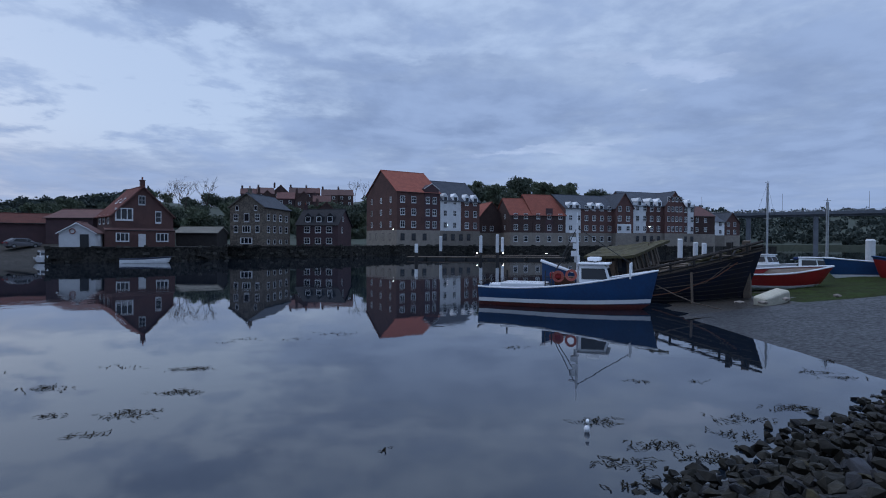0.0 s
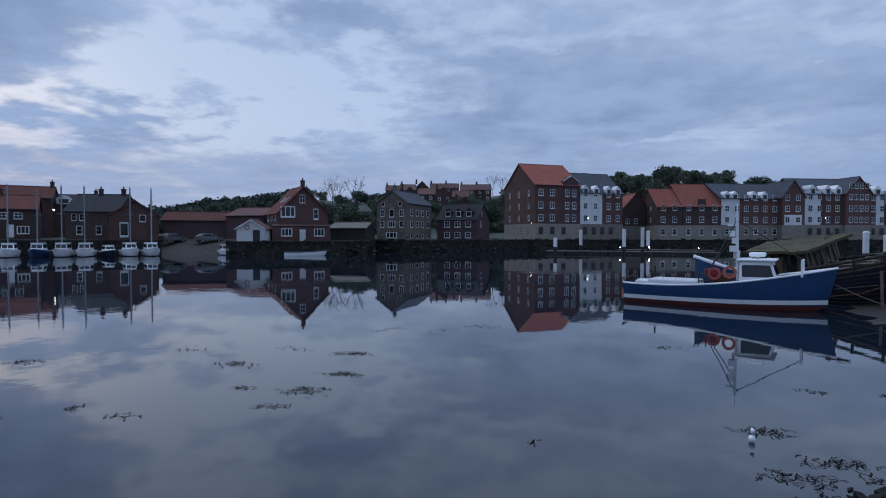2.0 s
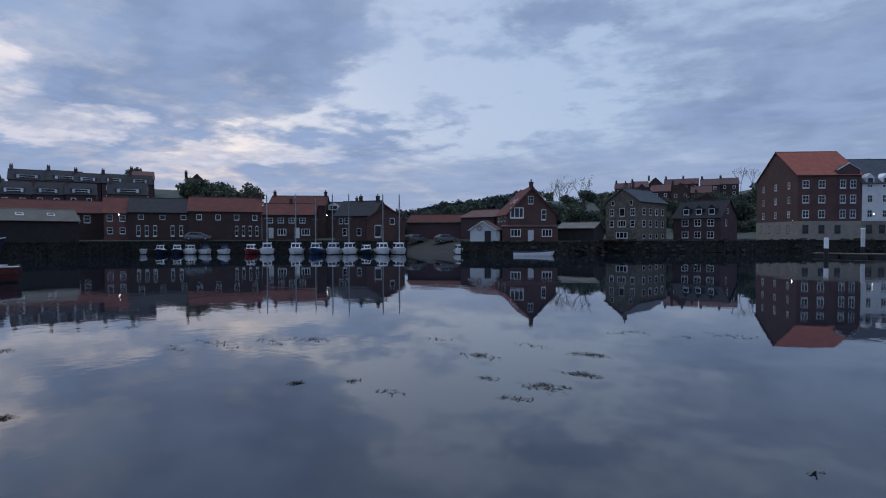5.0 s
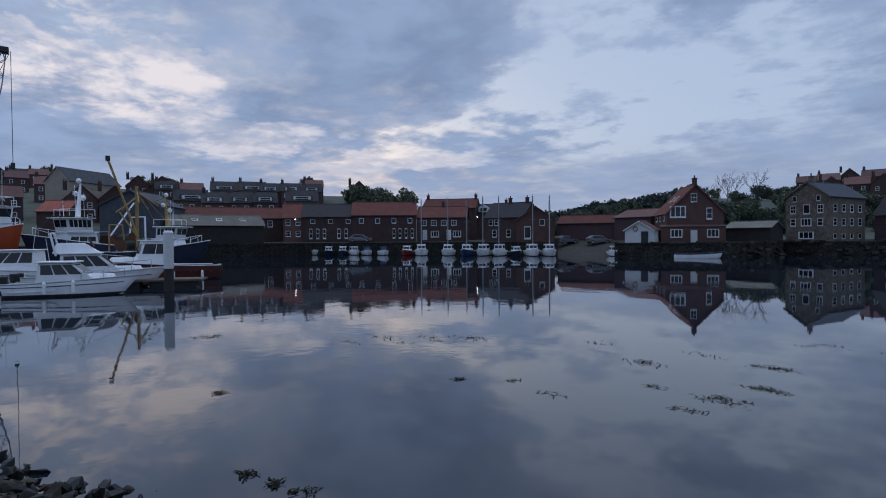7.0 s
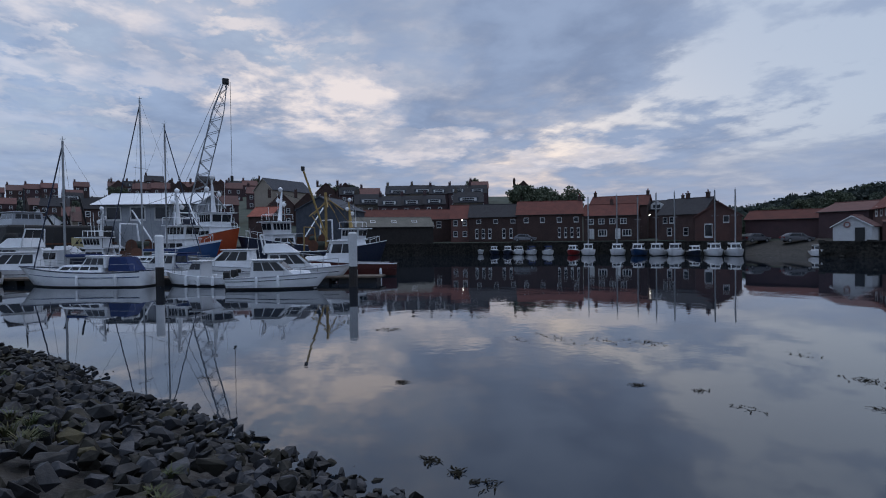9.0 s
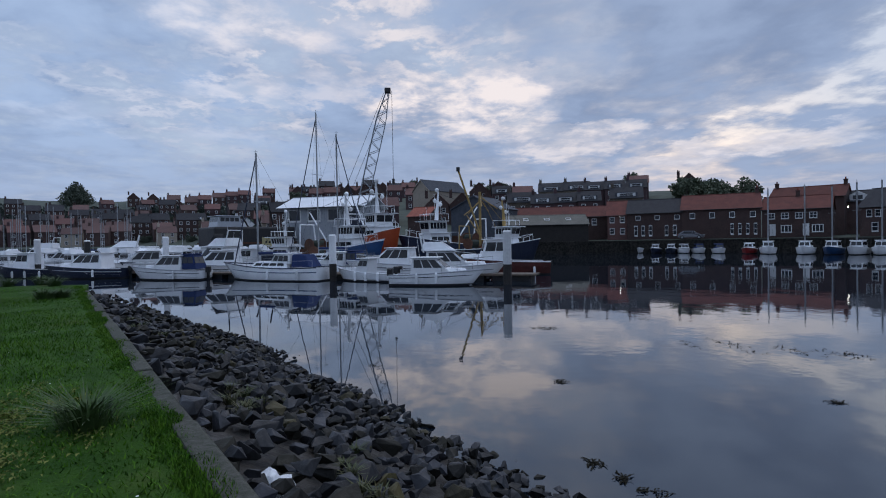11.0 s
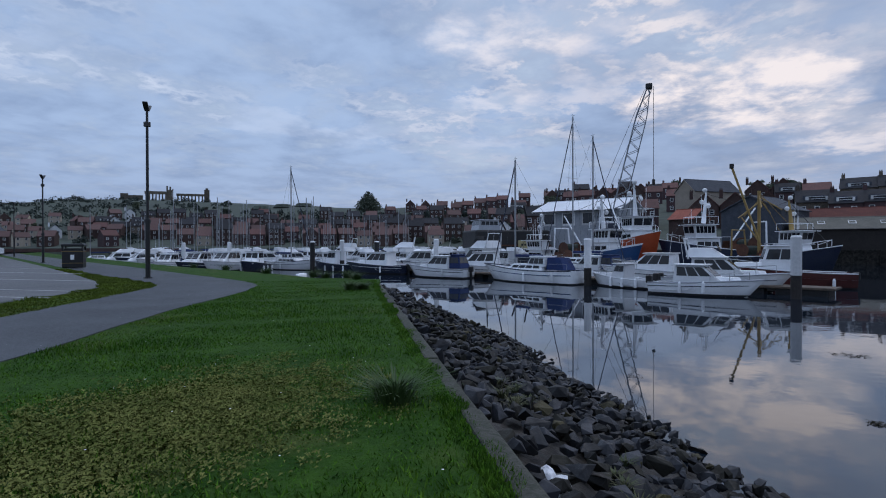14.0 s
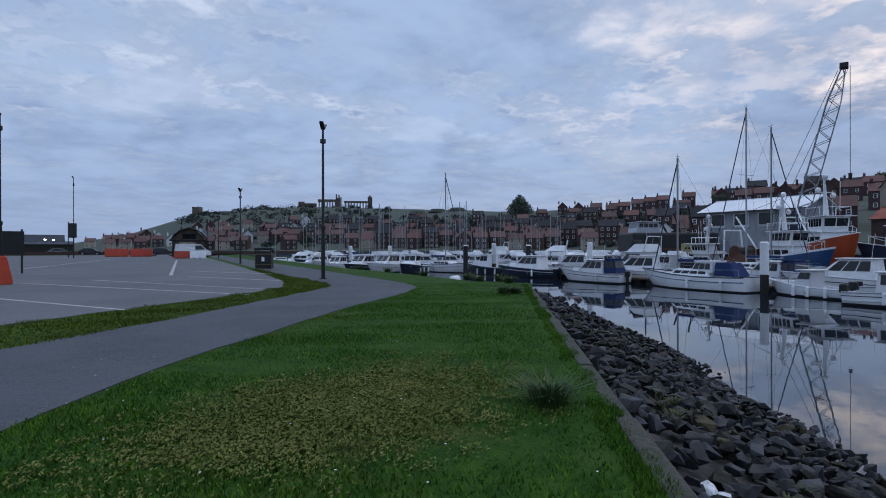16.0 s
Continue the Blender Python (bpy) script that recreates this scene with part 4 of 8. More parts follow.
def make_rocks():
    rng = random.Random(5)
    shapes = [rock_mesh(i, 0.5 + 0.06 * (i % 5)) for i in range(14)]
    mossy = [me.copy() for me in shapes[:5]]
    for me in shapes:
        me.materials.append(ROCK)
    weedy = [me.copy() for me in shapes]
    for me in mossy:
        me.materials.append(ROCK_MOSS)
    for me in weedy:
        me.materials.clear()
        me.materials.append(ROCK_WEED)
    bank = tagged(thing("stone_bank"), "bank of loose dark angular stones sloping into the water", "stone bank", kind="structure")
    # soil under the stones
    bm = bmesh.new()
    grid = []
    for i in range(81):
        s = -14.5 + 34.5 * i / 80
        grid.append([bm.verts.new(bank_pt(s, 0.1 + 5.7 * j / 8, bank_z(s, 0.1 + 5.7 * j / 8) - 0.12)) for j in range(9)])
    for a, b in zip(grid[:-1], grid[1:]):
        for j in range(8):
            bm.faces.new((a[j], a[j + 1], b[j + 1], b[j]))
    part("soil", bm, MUD, bank)
    arr = [(np.array([v.co[:] for v in me.vertices]), np.array([p.vertices[:] for p in me.polygons])) for me in shapes]
    singles = []
    s = -14.3
    while s < 19.3:
        u = 0.20 + rng.random() * 0.08
        while u < 5.5:
            size = rng.uniform(0.12, 0.29) * (1.4 if rng.random() < 0.13 else 1)
            ss, uu = s + rng.uniform(-0.12, 0.12), u + rng.uniform(-0.1, 0.1)
            z = bank_z(ss, uu) + rng.uniform(-0.07, 0.10)
            if uu > 4.4 and rng.random() < 0.5:
                z -= 0.25
            m = Matrix.Translation(bank_pt(ss, uu, z)) @ Euler((rng.uniform(-0.5, 0.5), rng.uniform(-0.5, 0.5), rng.uniform(0, 6.3))).to_matrix().to_4x4() @ Matrix.Diagonal((size, size * rng.uniform(0.7, 1), size * rng.uniform(0.7, 1.1), 1))
            kind = 1 if rng.random() < 0.07 and 1.0 < uu < 3.6 else (2 if rng.random() < 0.85 - 0.55 * step(-1.0, 5.0, ss) else 0)
            singles.append((abs(ss - 5.0), m, rng.randrange(14), kind))
            u += 0.185
        s += 0.18
    singles.sort(key=lambda q: q[0])
    heaps = {0: ([], []), 1: ([], []), 2: ([], [])}
    for k, (_, m, i, kind) in enumerate(singles):
        if k < 300:
            share("stone", (shapes[i], mossy[i % 5], weedy[i])[kind], bank, m)
            continue
        v, f = arr[i]
        mm = np.array(m)
        verts, faces = heaps[kind]
        count = sum(len(q) for q in verts)
        verts.append(v @ mm[:3, :3].T + mm[:3, 3])
        faces.append(f + count)
    paints = (mat("dark_basalt_stones", (0.0165, 0.0175, 0.021), (0.0055, 0.005, 0.0047), 0.55, 1.6, 7, 0.7, island=True, step=0.03, vary=(0.3, 3.0), spec=0.3, spread=0.35),
              ROCK_MOSS, mat("weedy_brown_stones", (0.0105, 0.0095, 0.0065), (0.004, 0.0038, 0.0028), 0.6, 1.8, 8, 0.7, island=True, step=0.03, vary=(0.3, 2.6), spec=0.25, spread=0.35))
    for kind, name in enumerate(("loose_stones", "mossy_stones", "weedy_stones")):
        verts, faces = heaps[kind]
        me = bpy.data.meshes.new(name)
        me.from_pydata(np.concatenate(verts).tolist(), [], np.concatenate(faces).tolist())
        me.materials.append(paints[kind])
        ob = new(name, me)
        ob.parent = bank
        tagged(ob, kind="stuff")


def make_slip():
    def z_at(x, y):
        return 0.12 * (x - 9.7)
    bm = bmesh.new()
    g = []
    for i in range(34):
        x = 5.0 + i * 0.7
        g.append([bm.verts.new((x, yy, 0.12 * (x - 9.7) + 0.02 * noise.noise((x * 0.8, yy * 0.8, 1)))) for yy in [5.0 + j * (18.4 - 0.014 * (x - 10) ** 2 + 0.2 * noise.noise((x * 0.4, 0, 0))) / 22 for j in range(23)]])
    for a, b in zip(g[:-1], g[1:]):
        for j in range(22):
            bm.faces.new((a[j], b[j], b[j + 1], a[j + 1]))
    tagged(part("slipway", bm, SLIP, smooth=True), "silt-covered grey concrete slipway running into the water", "slipway", kind="structure")
    bm = bmesh.new()
    g = []
    for i in range(46):
        x = 4.5 + i * 0.9
        g.append([])
        for j in range(26):
            y = 22.3 + j * 0.95
            z = 0.085 * (x - 10.3 - 0.25 * (y - 23)) + 0.09 * noise.noise((x * 0.6, y * 0.6, 2)) + 0.05
            z = min(z, 1.25) + 0.03 * noise.noise((x * 2.5, y * 2.5, 2))
            g[-1].append(bm.verts.new((x, y, max(z, -0.7))))
    for a, b in zip(g[:-1], g[1:]):
        for j in range(25):
            f = bm.faces.new((a[j], b[j], b[j + 1], a[j + 1]))
            c = f.calc_center_median()
            f.material_index = 1 if c.z > 0.42 + 0.12 * noise.noise((c.x * 0.8, c.y * 0.8, 0)) and c.x > 14.5 else 0
    tagged(part("mud_bank", bm, [MUD, ROUGH_GRASS], smooth=True), "dark wet mud bank rising to rough grass beside the slip", "mud bank", kind="structure")


make_rocks()
make_slip()

# ---------------------------------------------------------------- boats
GEL = mat("white_gelcoat", (0.82, 0.83, 0.84), (0.66, 0.67, 0.69), 0.3, 1.2, 14, 0.03)
GEL_GREY = mat("grey_gelcoat", (0.42, 0.44, 0.47), (0.33, 0.34, 0.37), 0.35, 1.2, 14, 0.03)
NAVY = mat("navy_hull_paint", (0.012, 0.02, 0.05), (0.02, 0.026, 0.045), 0.35, 1.5, 14, 0.05)
BLUE = mat("royal_blue_hull_paint", (0.014, 0.056, 0.155), (0.014, 0.038, 0.095), 0.4, 1.2, 12, 0.06)
BOOT = mat("red_antifouling", (0.12, 0.025, 0.02), (0.06, 0.02, 0.018), 0.7, 1.5, 14, 0.1)
BOOT_DARK = mat("black_antifouling", (0.02, 0.02, 0.024), (0.035, 0.035, 0.035), 0.7, 1.5, 14, 0.1)
ORANGE = mat("orange_hull_paint", (0.52, 0.085, 0.02), (0.36, 0.06, 0.02), 0.45, 0.8, 10, 0.08)
REDP = mat("red_boat_paint", (0.30, 0.018, 0.018), (0.20, 0.016, 0.017), 0.4, 1.2, 12, 0.08)
CANVAS = mat("navy_canvas", (0.012, 0.03, 0.11), (0.01, 0.02, 0.07), 0.85, 2.0, 25, 0.3)
BUFF = mat("yellow_rig_paint", (0.33, 0.22, 0.07), (0.2, 0.135, 0.05), 0.6, 2, 20, 0.1)
ALLOY = mat("dull_mast_alloy", (0.36, 0.37, 0.38), (0.26, 0.27, 0.28), 0.42, 2, 30, 0.03, 0.6)
RUBBER = mat("black_rubber", (0.015, 0.015, 0.016), (0.025, 0.025, 0.025), 0.7, 5, 40, 0.1)
RING = mat("orange_lifebuoy", (0.40, 0.10, 0.075), (0.30, 0.08, 0.06), 0.6, 5, 30, 0.1)


def slab(parent, name, pts, t, material, label=""):
    """A thin plate over a polygon of points, t thick towards its normal."""
    pts = [Vector(p) for p in pts]
    n = (pts[1] - pts[0]).cross(pts[2] - pts[0]).normalized() * t
    bm = bmesh.new()
    lo, hi = [bm.verts.new(p) for p in pts], [bm.verts.new(p + n) for p in pts]
    bm.faces.new(lo[::-1]), bm.faces.new(hi)
    k = len(pts)
    for i in range(k):
        bm.faces.new((lo[i], lo[(i + 1) % k], hi[(i + 1) % k], hi[i]))
    return part(name, bm, material, parent, label)


def hull(parent, length, beam, bow, stern, draft, paint, boot, deck, trim, transom=0.75, rake=0.12, sag=0.12, full=0.42, boot_h=0.16, band=None, well=0.0, n=18, line=None):
    """A boat's hull with its bow towards +x and its waterline at z = 0; returns the height of the sheer along x."""
    def half(s):
        if s < full:
            k = s / full
            return beam / 2 * (transom + (1 - transom) * math.sin(k * math.pi / 2))
        k = (s - full) / (1 - full)
        return beam / 2 * (1 - k ** 2.3)

    def sheer(s):
        return stern + (bow - stern) * s ** 1.7 - sag * math.sin(math.pi * s) * 0.5

    rows = []
    bm = bmesh.new()
    for i in range(n + 1):
        s = i / n
        h, sh = half(s), sheer(s)
        zs = [(sh, 1.0), (sh - 0.14, 0.995), (sh * 0.55 + boot_h * 0.3, 0.95), (boot_h, 0.86), (-0.03, 0.80), (-draft * 0.6, 0.45), (-draft, 0.02)]
        row = []
        for z, f in zs:
            x = s * length + rake * length * (z / bow) * s ** 3 - (0.18 * s ** 6 * length * (0.25 if z < 0 else 0.0))
            taper = f if s < 0.6 else f - (1 - f) * (s - 0.6) * 1.2
            row.append((x, max(h * taper, 0.015), z))
        rows.append(row)
    grid = {}
    for side in (1, -1):
        for i, row in enumerate(rows):
            for j, (x, y, z) in enumerate(row):
                grid[side, i, j] = bm.verts.new((x, y * side, z))
        for i in range(n):
            for j in range(6):
                q = (grid[side, i, j], grid[side, i + 1, j], grid[side, i + 1, j + 1], grid[side, i, j + 1])
                f = bm.faces.new(q if side == -1 else q[::-1])
                f.material_index = 1 if j >= 3 else (2 if j == 0 and band else 0)
    for j in range(6):
        f = bm.faces.new((grid[1, 0, j], grid[-1, 0, j], grid[-1, 0, j + 1], grid[1, 0, j + 1]))
        f.material_index = 1 if j >= 3 else 0
        bm.faces.new((grid[-1, n, j], grid[1, n, j], grid[1, n, j + 1], grid[-1, n, j + 1])).material_index = 1 if j >= 3 else 0
    bmesh.ops.recalc_face_normals(bm, faces=bm.faces[:])
    hu = part("hull", bm, [paint, boot, band or paint], parent, smooth=False)
    for p in hu.data.polygons:
        p.use_smooth = True
    for side in (1, -1) if line else ():
        part("hull_line", chain([(r[2][0], (r[2][1] + 0.01) * side, r[2][2] + 0.1) for r in rows[:-1]], 0.035, 5), line, parent)
    bm = bmesh.new()
    lo = well
    left, right = [], []
    for i, row in enumerate(rows):
        x, y, z = row[0]
        s = i / n
        dz = 0.06 + (lo if s < 0.45 else 0)
        left.append(bm.verts.new((x, y - 0.02, z - dz))), right.append(bm.verts.new((x, -y + 0.02, z - dz)))
    for i in range(n):
        bm.faces.new((left[i], right[i], right[i + 1], left[i + 1]))
    bmesh.ops.recalc_face_normals(bm, faces=bm.faces[:])
    part("deck", bm, deck, parent)
    for side in (1, -1) if trim else ():
        part("gunwale", chain([(r[0][0], r[0][1] * side, r[0][2] + 0.01) for r in rows], 0.045, 6), trim, parent)
    return sheer


def cabin(parent, x0, x1, w, z0, h, material, rake_f=0.5, rake_b=0.1, narrow=0.82, side=3, front=True, lo=0.38, hi=0.86, roof_over=0.08, name="cabin", roof_mat=None, back=False):
    """A wheelhouse or coachroof with sloping sides and its own panes."""
    wt = w * narrow
    base = [(x0, w / 2), (x1, w / 2 * 0.86)]
    top = [(x0 + rake_b, wt / 2), (x1 - rake_f, wt / 2 * 0.88)]

    def pt(u, v, sgn):
        b = Vector((*base[0], z0)).lerp(Vector((*base[1], z0)), u)
        t = Vector((*top[0], z0 + h)).lerp(Vector((*top[1], z0 + h)), u)
        p = b.lerp(t, v)
        return Vector((p.x, p.y * sgn, p.z))

    bm = bmesh.new()
    vs = [bm.verts.new(pt(u, v, s)) for v in (0, 1) for u, s in ((0, 1), (1, 1), (1, -1), (0, -1))]
    for f in ((0, 1, 5, 4), (1, 2, 6, 5), (2, 3, 7, 6), (3, 0, 4, 7), (4, 5, 6, 7)):
        bm.faces.new([vs[i] for i in f])
    bmesh.ops.recalc_face_normals(bm, faces=bm.faces[:])
    bmesh.ops.bevel(bm, geom=bm.edges[:], offset=min(0.05, h * 0.1), segments=2, affect="EDGES")
    c = part(name, bm, material, parent)
    if roof_over:
        x_a, x_b = top[0][0] - roof_over, top[1][0] + roof_over * 1.6
        bm = bevelled(x_a, x_b, -wt / 2 - roof_over, wt / 2 + roof_over, z0 + h - 0.01, z0 + h + 0.07, 0.03, 2)
        part("cabin_roof", bm, roof_mat or material, c)
    for sgn in (1, -1):
        for i in range(side):
            u0, u1 = 0.07 + 0.86 * i / side + 0.015, 0.07 + 0.86 * (i + 1) / side - 0.015
            q = [pt(u0, lo, sgn), pt(u1, lo, sgn), pt(u1, hi, sgn), pt(u0, hi, sgn)]
            slab(c, "pane", q if sgn < 0 else q[::-1], 0.012, GLASS)
    ends = ([1] if front else []) + ([0] if back else [])
    for u in ends:
        for k in range(2):
            a0, a1 = 0.05 + 0.45 * k + 0.02, 0.05 + 0.45 * (k + 1) - 0.02
            q = [pt(u, lo, -1).lerp(pt(u, lo, 1), a0), pt(u, lo, -1).lerp(pt(u, lo, 1), a1), pt(u, hi, -1).lerp(pt(u, hi, 1), a1), pt(u, hi, -1).lerp(pt(u, hi, 1), a0)]
            slab(c, "windscreen", q if u == 1 else q[::-1], 0.012, GLASS)
    return c


def rails(parent, pts, h, r=0.018, material=STEEL):
    """Stanchions with a rail on top; pts are feet."""
    part("guard_rail", chain([(x, y, z + h) for x, y, z in pts], r), material, parent)
    for x, y, z in pts:
        part("stanchion", rods([((x, y, z - 0.05), (x, y, z + h))], r), material, parent)


def mast(parent, x, z0, height, r=0.07, spread=1.2, fore=3.0, aft=3.0, furl=False, boom=0.0, material=None):
    m = part("mast", rods([((x, 0, z0), (x, 0, z0 + height))], r, 8), material or ALLOY, parent)
    part("crosstree", rods([((x, -spread * 0.6, z0 + height * 0.58), (x, spread * 0.6, z0 + height * 0.58))], 0.025), material or ALLOY, m)
    part("wind_vane", rods([((x - 0.25, 0, z0 + height + 0.1), (x + 0.2, 0, z0 + height + 0.12)), ((x, 0, z0 + height), (x, 0, z0 + height + 0.3))], 0.015), BLACK, m)
    top = (x, 0, z0 + height)
    for name, foot, rr in (("shroud", (x, spread, z0), 0.008), ("shroud", (x, -spread, z0), 0.008), ("backstay", (x - aft, 0, z0), 0.008), ("forestay", (x + fore, 0, z0), 0.05 if furl else 0.008)):
        part(name, rods([(top if name != "forestay" else (x, 0, z0 + height * 0.97), foot)], rr, 5), NAVY if rr > 0.03 else BLACK, m)
    if boom:
        part("boom", rods([((x, 0, z0 + 1.0), (x - boom, 0, z0 + 1.05))], 0.05), material or ALLOY, m)
        bm = rods([((x - 0.1, 0, z0 + 1.15), (x - boom + 0.2, 0, z0 + 1.15))], 0.12, 8)
        part("sail_cover", bm, CANVAS, m)


def fender(parent, x, y, z):
    bm = bmesh.new()
    tube(bm, (x, y, z - 0.32), (x, y, z + 0.22), 0.10, 0.10, 8)
    tube(bm, (x, y, z + 0.22), (x, y, z + 0.34), 0.10, 0.03, 8)
    part("fender", bm, GEL, parent)


def outboard(parent, x, y=0.0, z=0.35):
    bm = bevelled(x - 0.42, x - 0.02, y - 0.17, y + 0.17, z + 0.25, z + 0.75, 0.07, 2)
    box(bm, x - 0.3, x - 0.12, y - 0.09, y + 0.09, z - 0.65, z + 0.27)
    part("outboard_motor", bm, BLACK, parent)


def place(o, stern_xy, bow_xy, z=0.0, roll=0.0):
    a, b = Vector(stern_xy), Vector(bow_xy)
    o.matrix_basis = pose(a.x, a.y, z, roll, 0, math.degrees(math.atan2(b.y - a.y, b.x - a.x)))
    return o


def bearing(a, b):
    return math.degrees(math.atan2(b[1] - a[1], b[0] - a[0]))


MARINA = "moored marina boats"


def motor_cruiser(label, length=7.0, paint=GEL, fly=False, canopy=None, group=MARINA, name="motor_cruiser", boot=BOOT_DARK, rail=True, dark_band=False):
    o = thing(name, None, label, "motor boat", group)
    k = length / 7.0
    sh = hull(o, length * 0.94, 2.5 * k, 1.25 * k, 0.85 * k, 0.4, paint, boot, GEL, GEL_GREY if paint is GEL else GEL, 0.9, 0.16, 0.0, 0.4, 0.13, band=NAVY if dark_band else None, well=0.45 * k, line=NAVY if paint is GEL else GEL)
    cabin(o, 1.8 * k, 5.3 * k, 2.1 * k, 0.88 * k, 1.32 * k, GEL, 1.5 * k, 0.1, 0.82, 3, True, 0.42, 0.9, 0.12)
    bm = bmesh.new()
    pts = [(4.2 * k, 0.85 * k), (5.9 * k, 0.5 * k), (6.3 * k, 0), (5.9 * k, -0.5 * k), (4.2 * k, -0.85 * k)]
    lo = [bm.verts.new((x, y, 1.0 * k)) for x, y in pts]
    hi = [bm.verts.new((4.2 * k + (x - 4.2 * k) * 0.9, y * 0.8, 1.38 * k)) for x, y in pts]
    for i in range(5):
        bm.faces.new((lo[i], lo[(i + 1) % 5], hi[(i + 1) % 5], hi[i]))
    bm.faces.new(hi)
    bmesh.ops.recalc_face_normals(bm, faces=bm.faces[:])
    part("foredeck", bm, GEL, o)
    if fly:
        c = cabin(o, 1.5 * k, 3.9 * k, 1.7 * k, 2.24 * k, 0.62 * k, GEL, 0.9 * k, 0.2, 0.86, 0, False, roof_over=0, name="flybridge")
        slab(o, "fly_screen", [(3.55 * k, -0.6 * k, 2.66 * k), (3.55 * k, 0.6 * k, 2.66 * k), (3.2 * k, 0.55 * k, 3.2 * k), (3.2 * k, -0.55 * k, 3.2 * k)], 0.02, GLASS)
        part("radar_arch", chain([(1.7 * k, -0.9 * k, 2.1 * k), (1.4 * k, -0.7 * k, 3.45 * k), (1.4 * k, 0.7 * k, 3.45 * k), (1.7 * k, 0.9 * k, 2.1 * k)], 0.06), GEL, o)
    if canopy:
        cabin(o, 0.4 * k, 2.0 * k, 1.9 * k, 1.0 * k, 1.3 * k, canopy, 0.1, 0.35, 0.75, 2, False, 0.4, 0.85, 0.02, "canopy", canopy, True)
    if rail:
        rails(o, [(4.4 * k, 1.0 * k, sh(0.66)), (5.6 * k, 0.7 * k, sh(0.84)), (6.7 * k, 0, sh(0.98)), (5.6 * k, -0.7 * k, sh(0.84)), (4.4 * k, -1.0 * k, sh(0.66))], 0.5 * k)
    outboard(o, 0, 0, 0.35)
    fender(o, 2.4 * k, -1.3 * k, 0.5), fender(o, 4.0 * k, -1.22 * k, 0.55), fender(o, 2.4 * k, 1.3 * k, 0.5)
    part("aerial", rods([((2.2 * k, 0.3, 2.2 * k), (2.0 * k, 0.3, 3.8 * k))], 0.012), GEL, o)
    return o


def fishing_launch(label, length=6.2, paint=GEL, group=MARINA, name="cuddy_boat"):
    o = thing(name, None, label, "fishing boat", group)
    k = length / 6.2
    sh = hull(o, length * 0.95, 2.3 * k, 1.2 * k, 0.75 * k, 0.4, paint, BOOT_DARK, GEL_GREY, GEL, 0.9, 0.12, 0.05, 0.42, 0.12, well=0.35)
    cabin(o, 2.5 * k, 4.1 * k, 1.7 * k, 0.75 * k, 1.35 * k, GEL, 0.55, -0.1, 0.9, 2, True, 0.5, 0.88, 0.12, "wheelhouse")
    cabin(o, 3.9 * k, 5.3 * k, 1.5 * k, 0.85 * k, 0.4 * k, GEL, 0.3, 0.0, 0.8, 0, False, roof_over=0, name="cuddy")
    rails(o, [(4.2 * k, 0.95 * k, sh(0.7)), (5.3 * k, 0.5 * k, sh(0.9)), (5.9 * k, 0, sh(1)), (5.3 * k, -0.5 * k, sh(0.9)), (4.2 * k, -0.95 * k, sh(0.7))], 0.4)
    outboard(o, 0)
    for x in (1.0, 2.4, 3.6):
        fender(o, x * k, -1.2 * k, 0.4), fender(o, x * k, 1.2 * k, 0.4)
    return o


def sailing_yacht(label, length=9.0, paint=GEL, high=10.0, furl=True, cover=CANVAS, group=MARINA, stripe=None, dodger=True, step_at=5.3):
    o = thing("sailing_yacht", None, label, "sailing boat", group)
    k = length / 9.0
    sh = hull(o, length * 0.94, 2.8 * k, 1.35 * k, 1.0 * k, 0.7, paint, BOOT_DARK, GEL_GREY, stripe or NAVY, 0.62, 0.14, 0.25, 0.48, 0.1, band=stripe, well=0.3, line=BLUE)
    cabin(o, 2.6 * k, 6.4 * k, 1.8 * k, 0.95 * k, 0.5 * k, GEL, 0.7 * k, 0.1, 0.85, 4, False, 0.35, 0.75, 0, "coachroof")
    if dodger:
        cabin(o, 2.4 * k, 4.4 * k, 1.7 * k, 1.25 * k, 0.75 * k, GEL, 0.5, 0.1, 0.85, 3, True, 0.3, 0.85, 0.03, "wheelhouse")
        cabin(o, 0.7 * k, 2.4 * k, 1.6 * k, 1.05 * k, 0.9 * k, cover, 0.0, 0.5, 0.75, 0, False, roof_over=0, name="spray_hood")
    mast(o, step_at * k, 0.95 * k, high, 0.075, 1.25 * k, (8.6 - step_at) * k, (step_at - 0.3) * k, furl, 3.0 * k)
    rails(o, [(x * k, y * k, sh(x / 8.6)) for x, y in ((0.3, 0.9), (2.2, 1.25), (4.4, 1.3), (6.4, 0.95), (8.2, 0.2))], 0.55, 0.012)
    rails(o, [(x * k, -y * k, sh(x / 8.6)) for x, y in ((0.3, 0.9), (2.2, 1.25), (4.4, 1.3), (6.4, 0.95), (8.2, 0.2))], 0.55, 0.012)
    fender(o, 1.4 * k, 1.25 * k, 0.5), fender(o, 4.0 * k, 1.42 * k, 0.5), fender(o, 1.4 * k, -1.25 * k, 0.5), fender(o, 4.0 * k, -1.42 * k, 0.5)
    return o


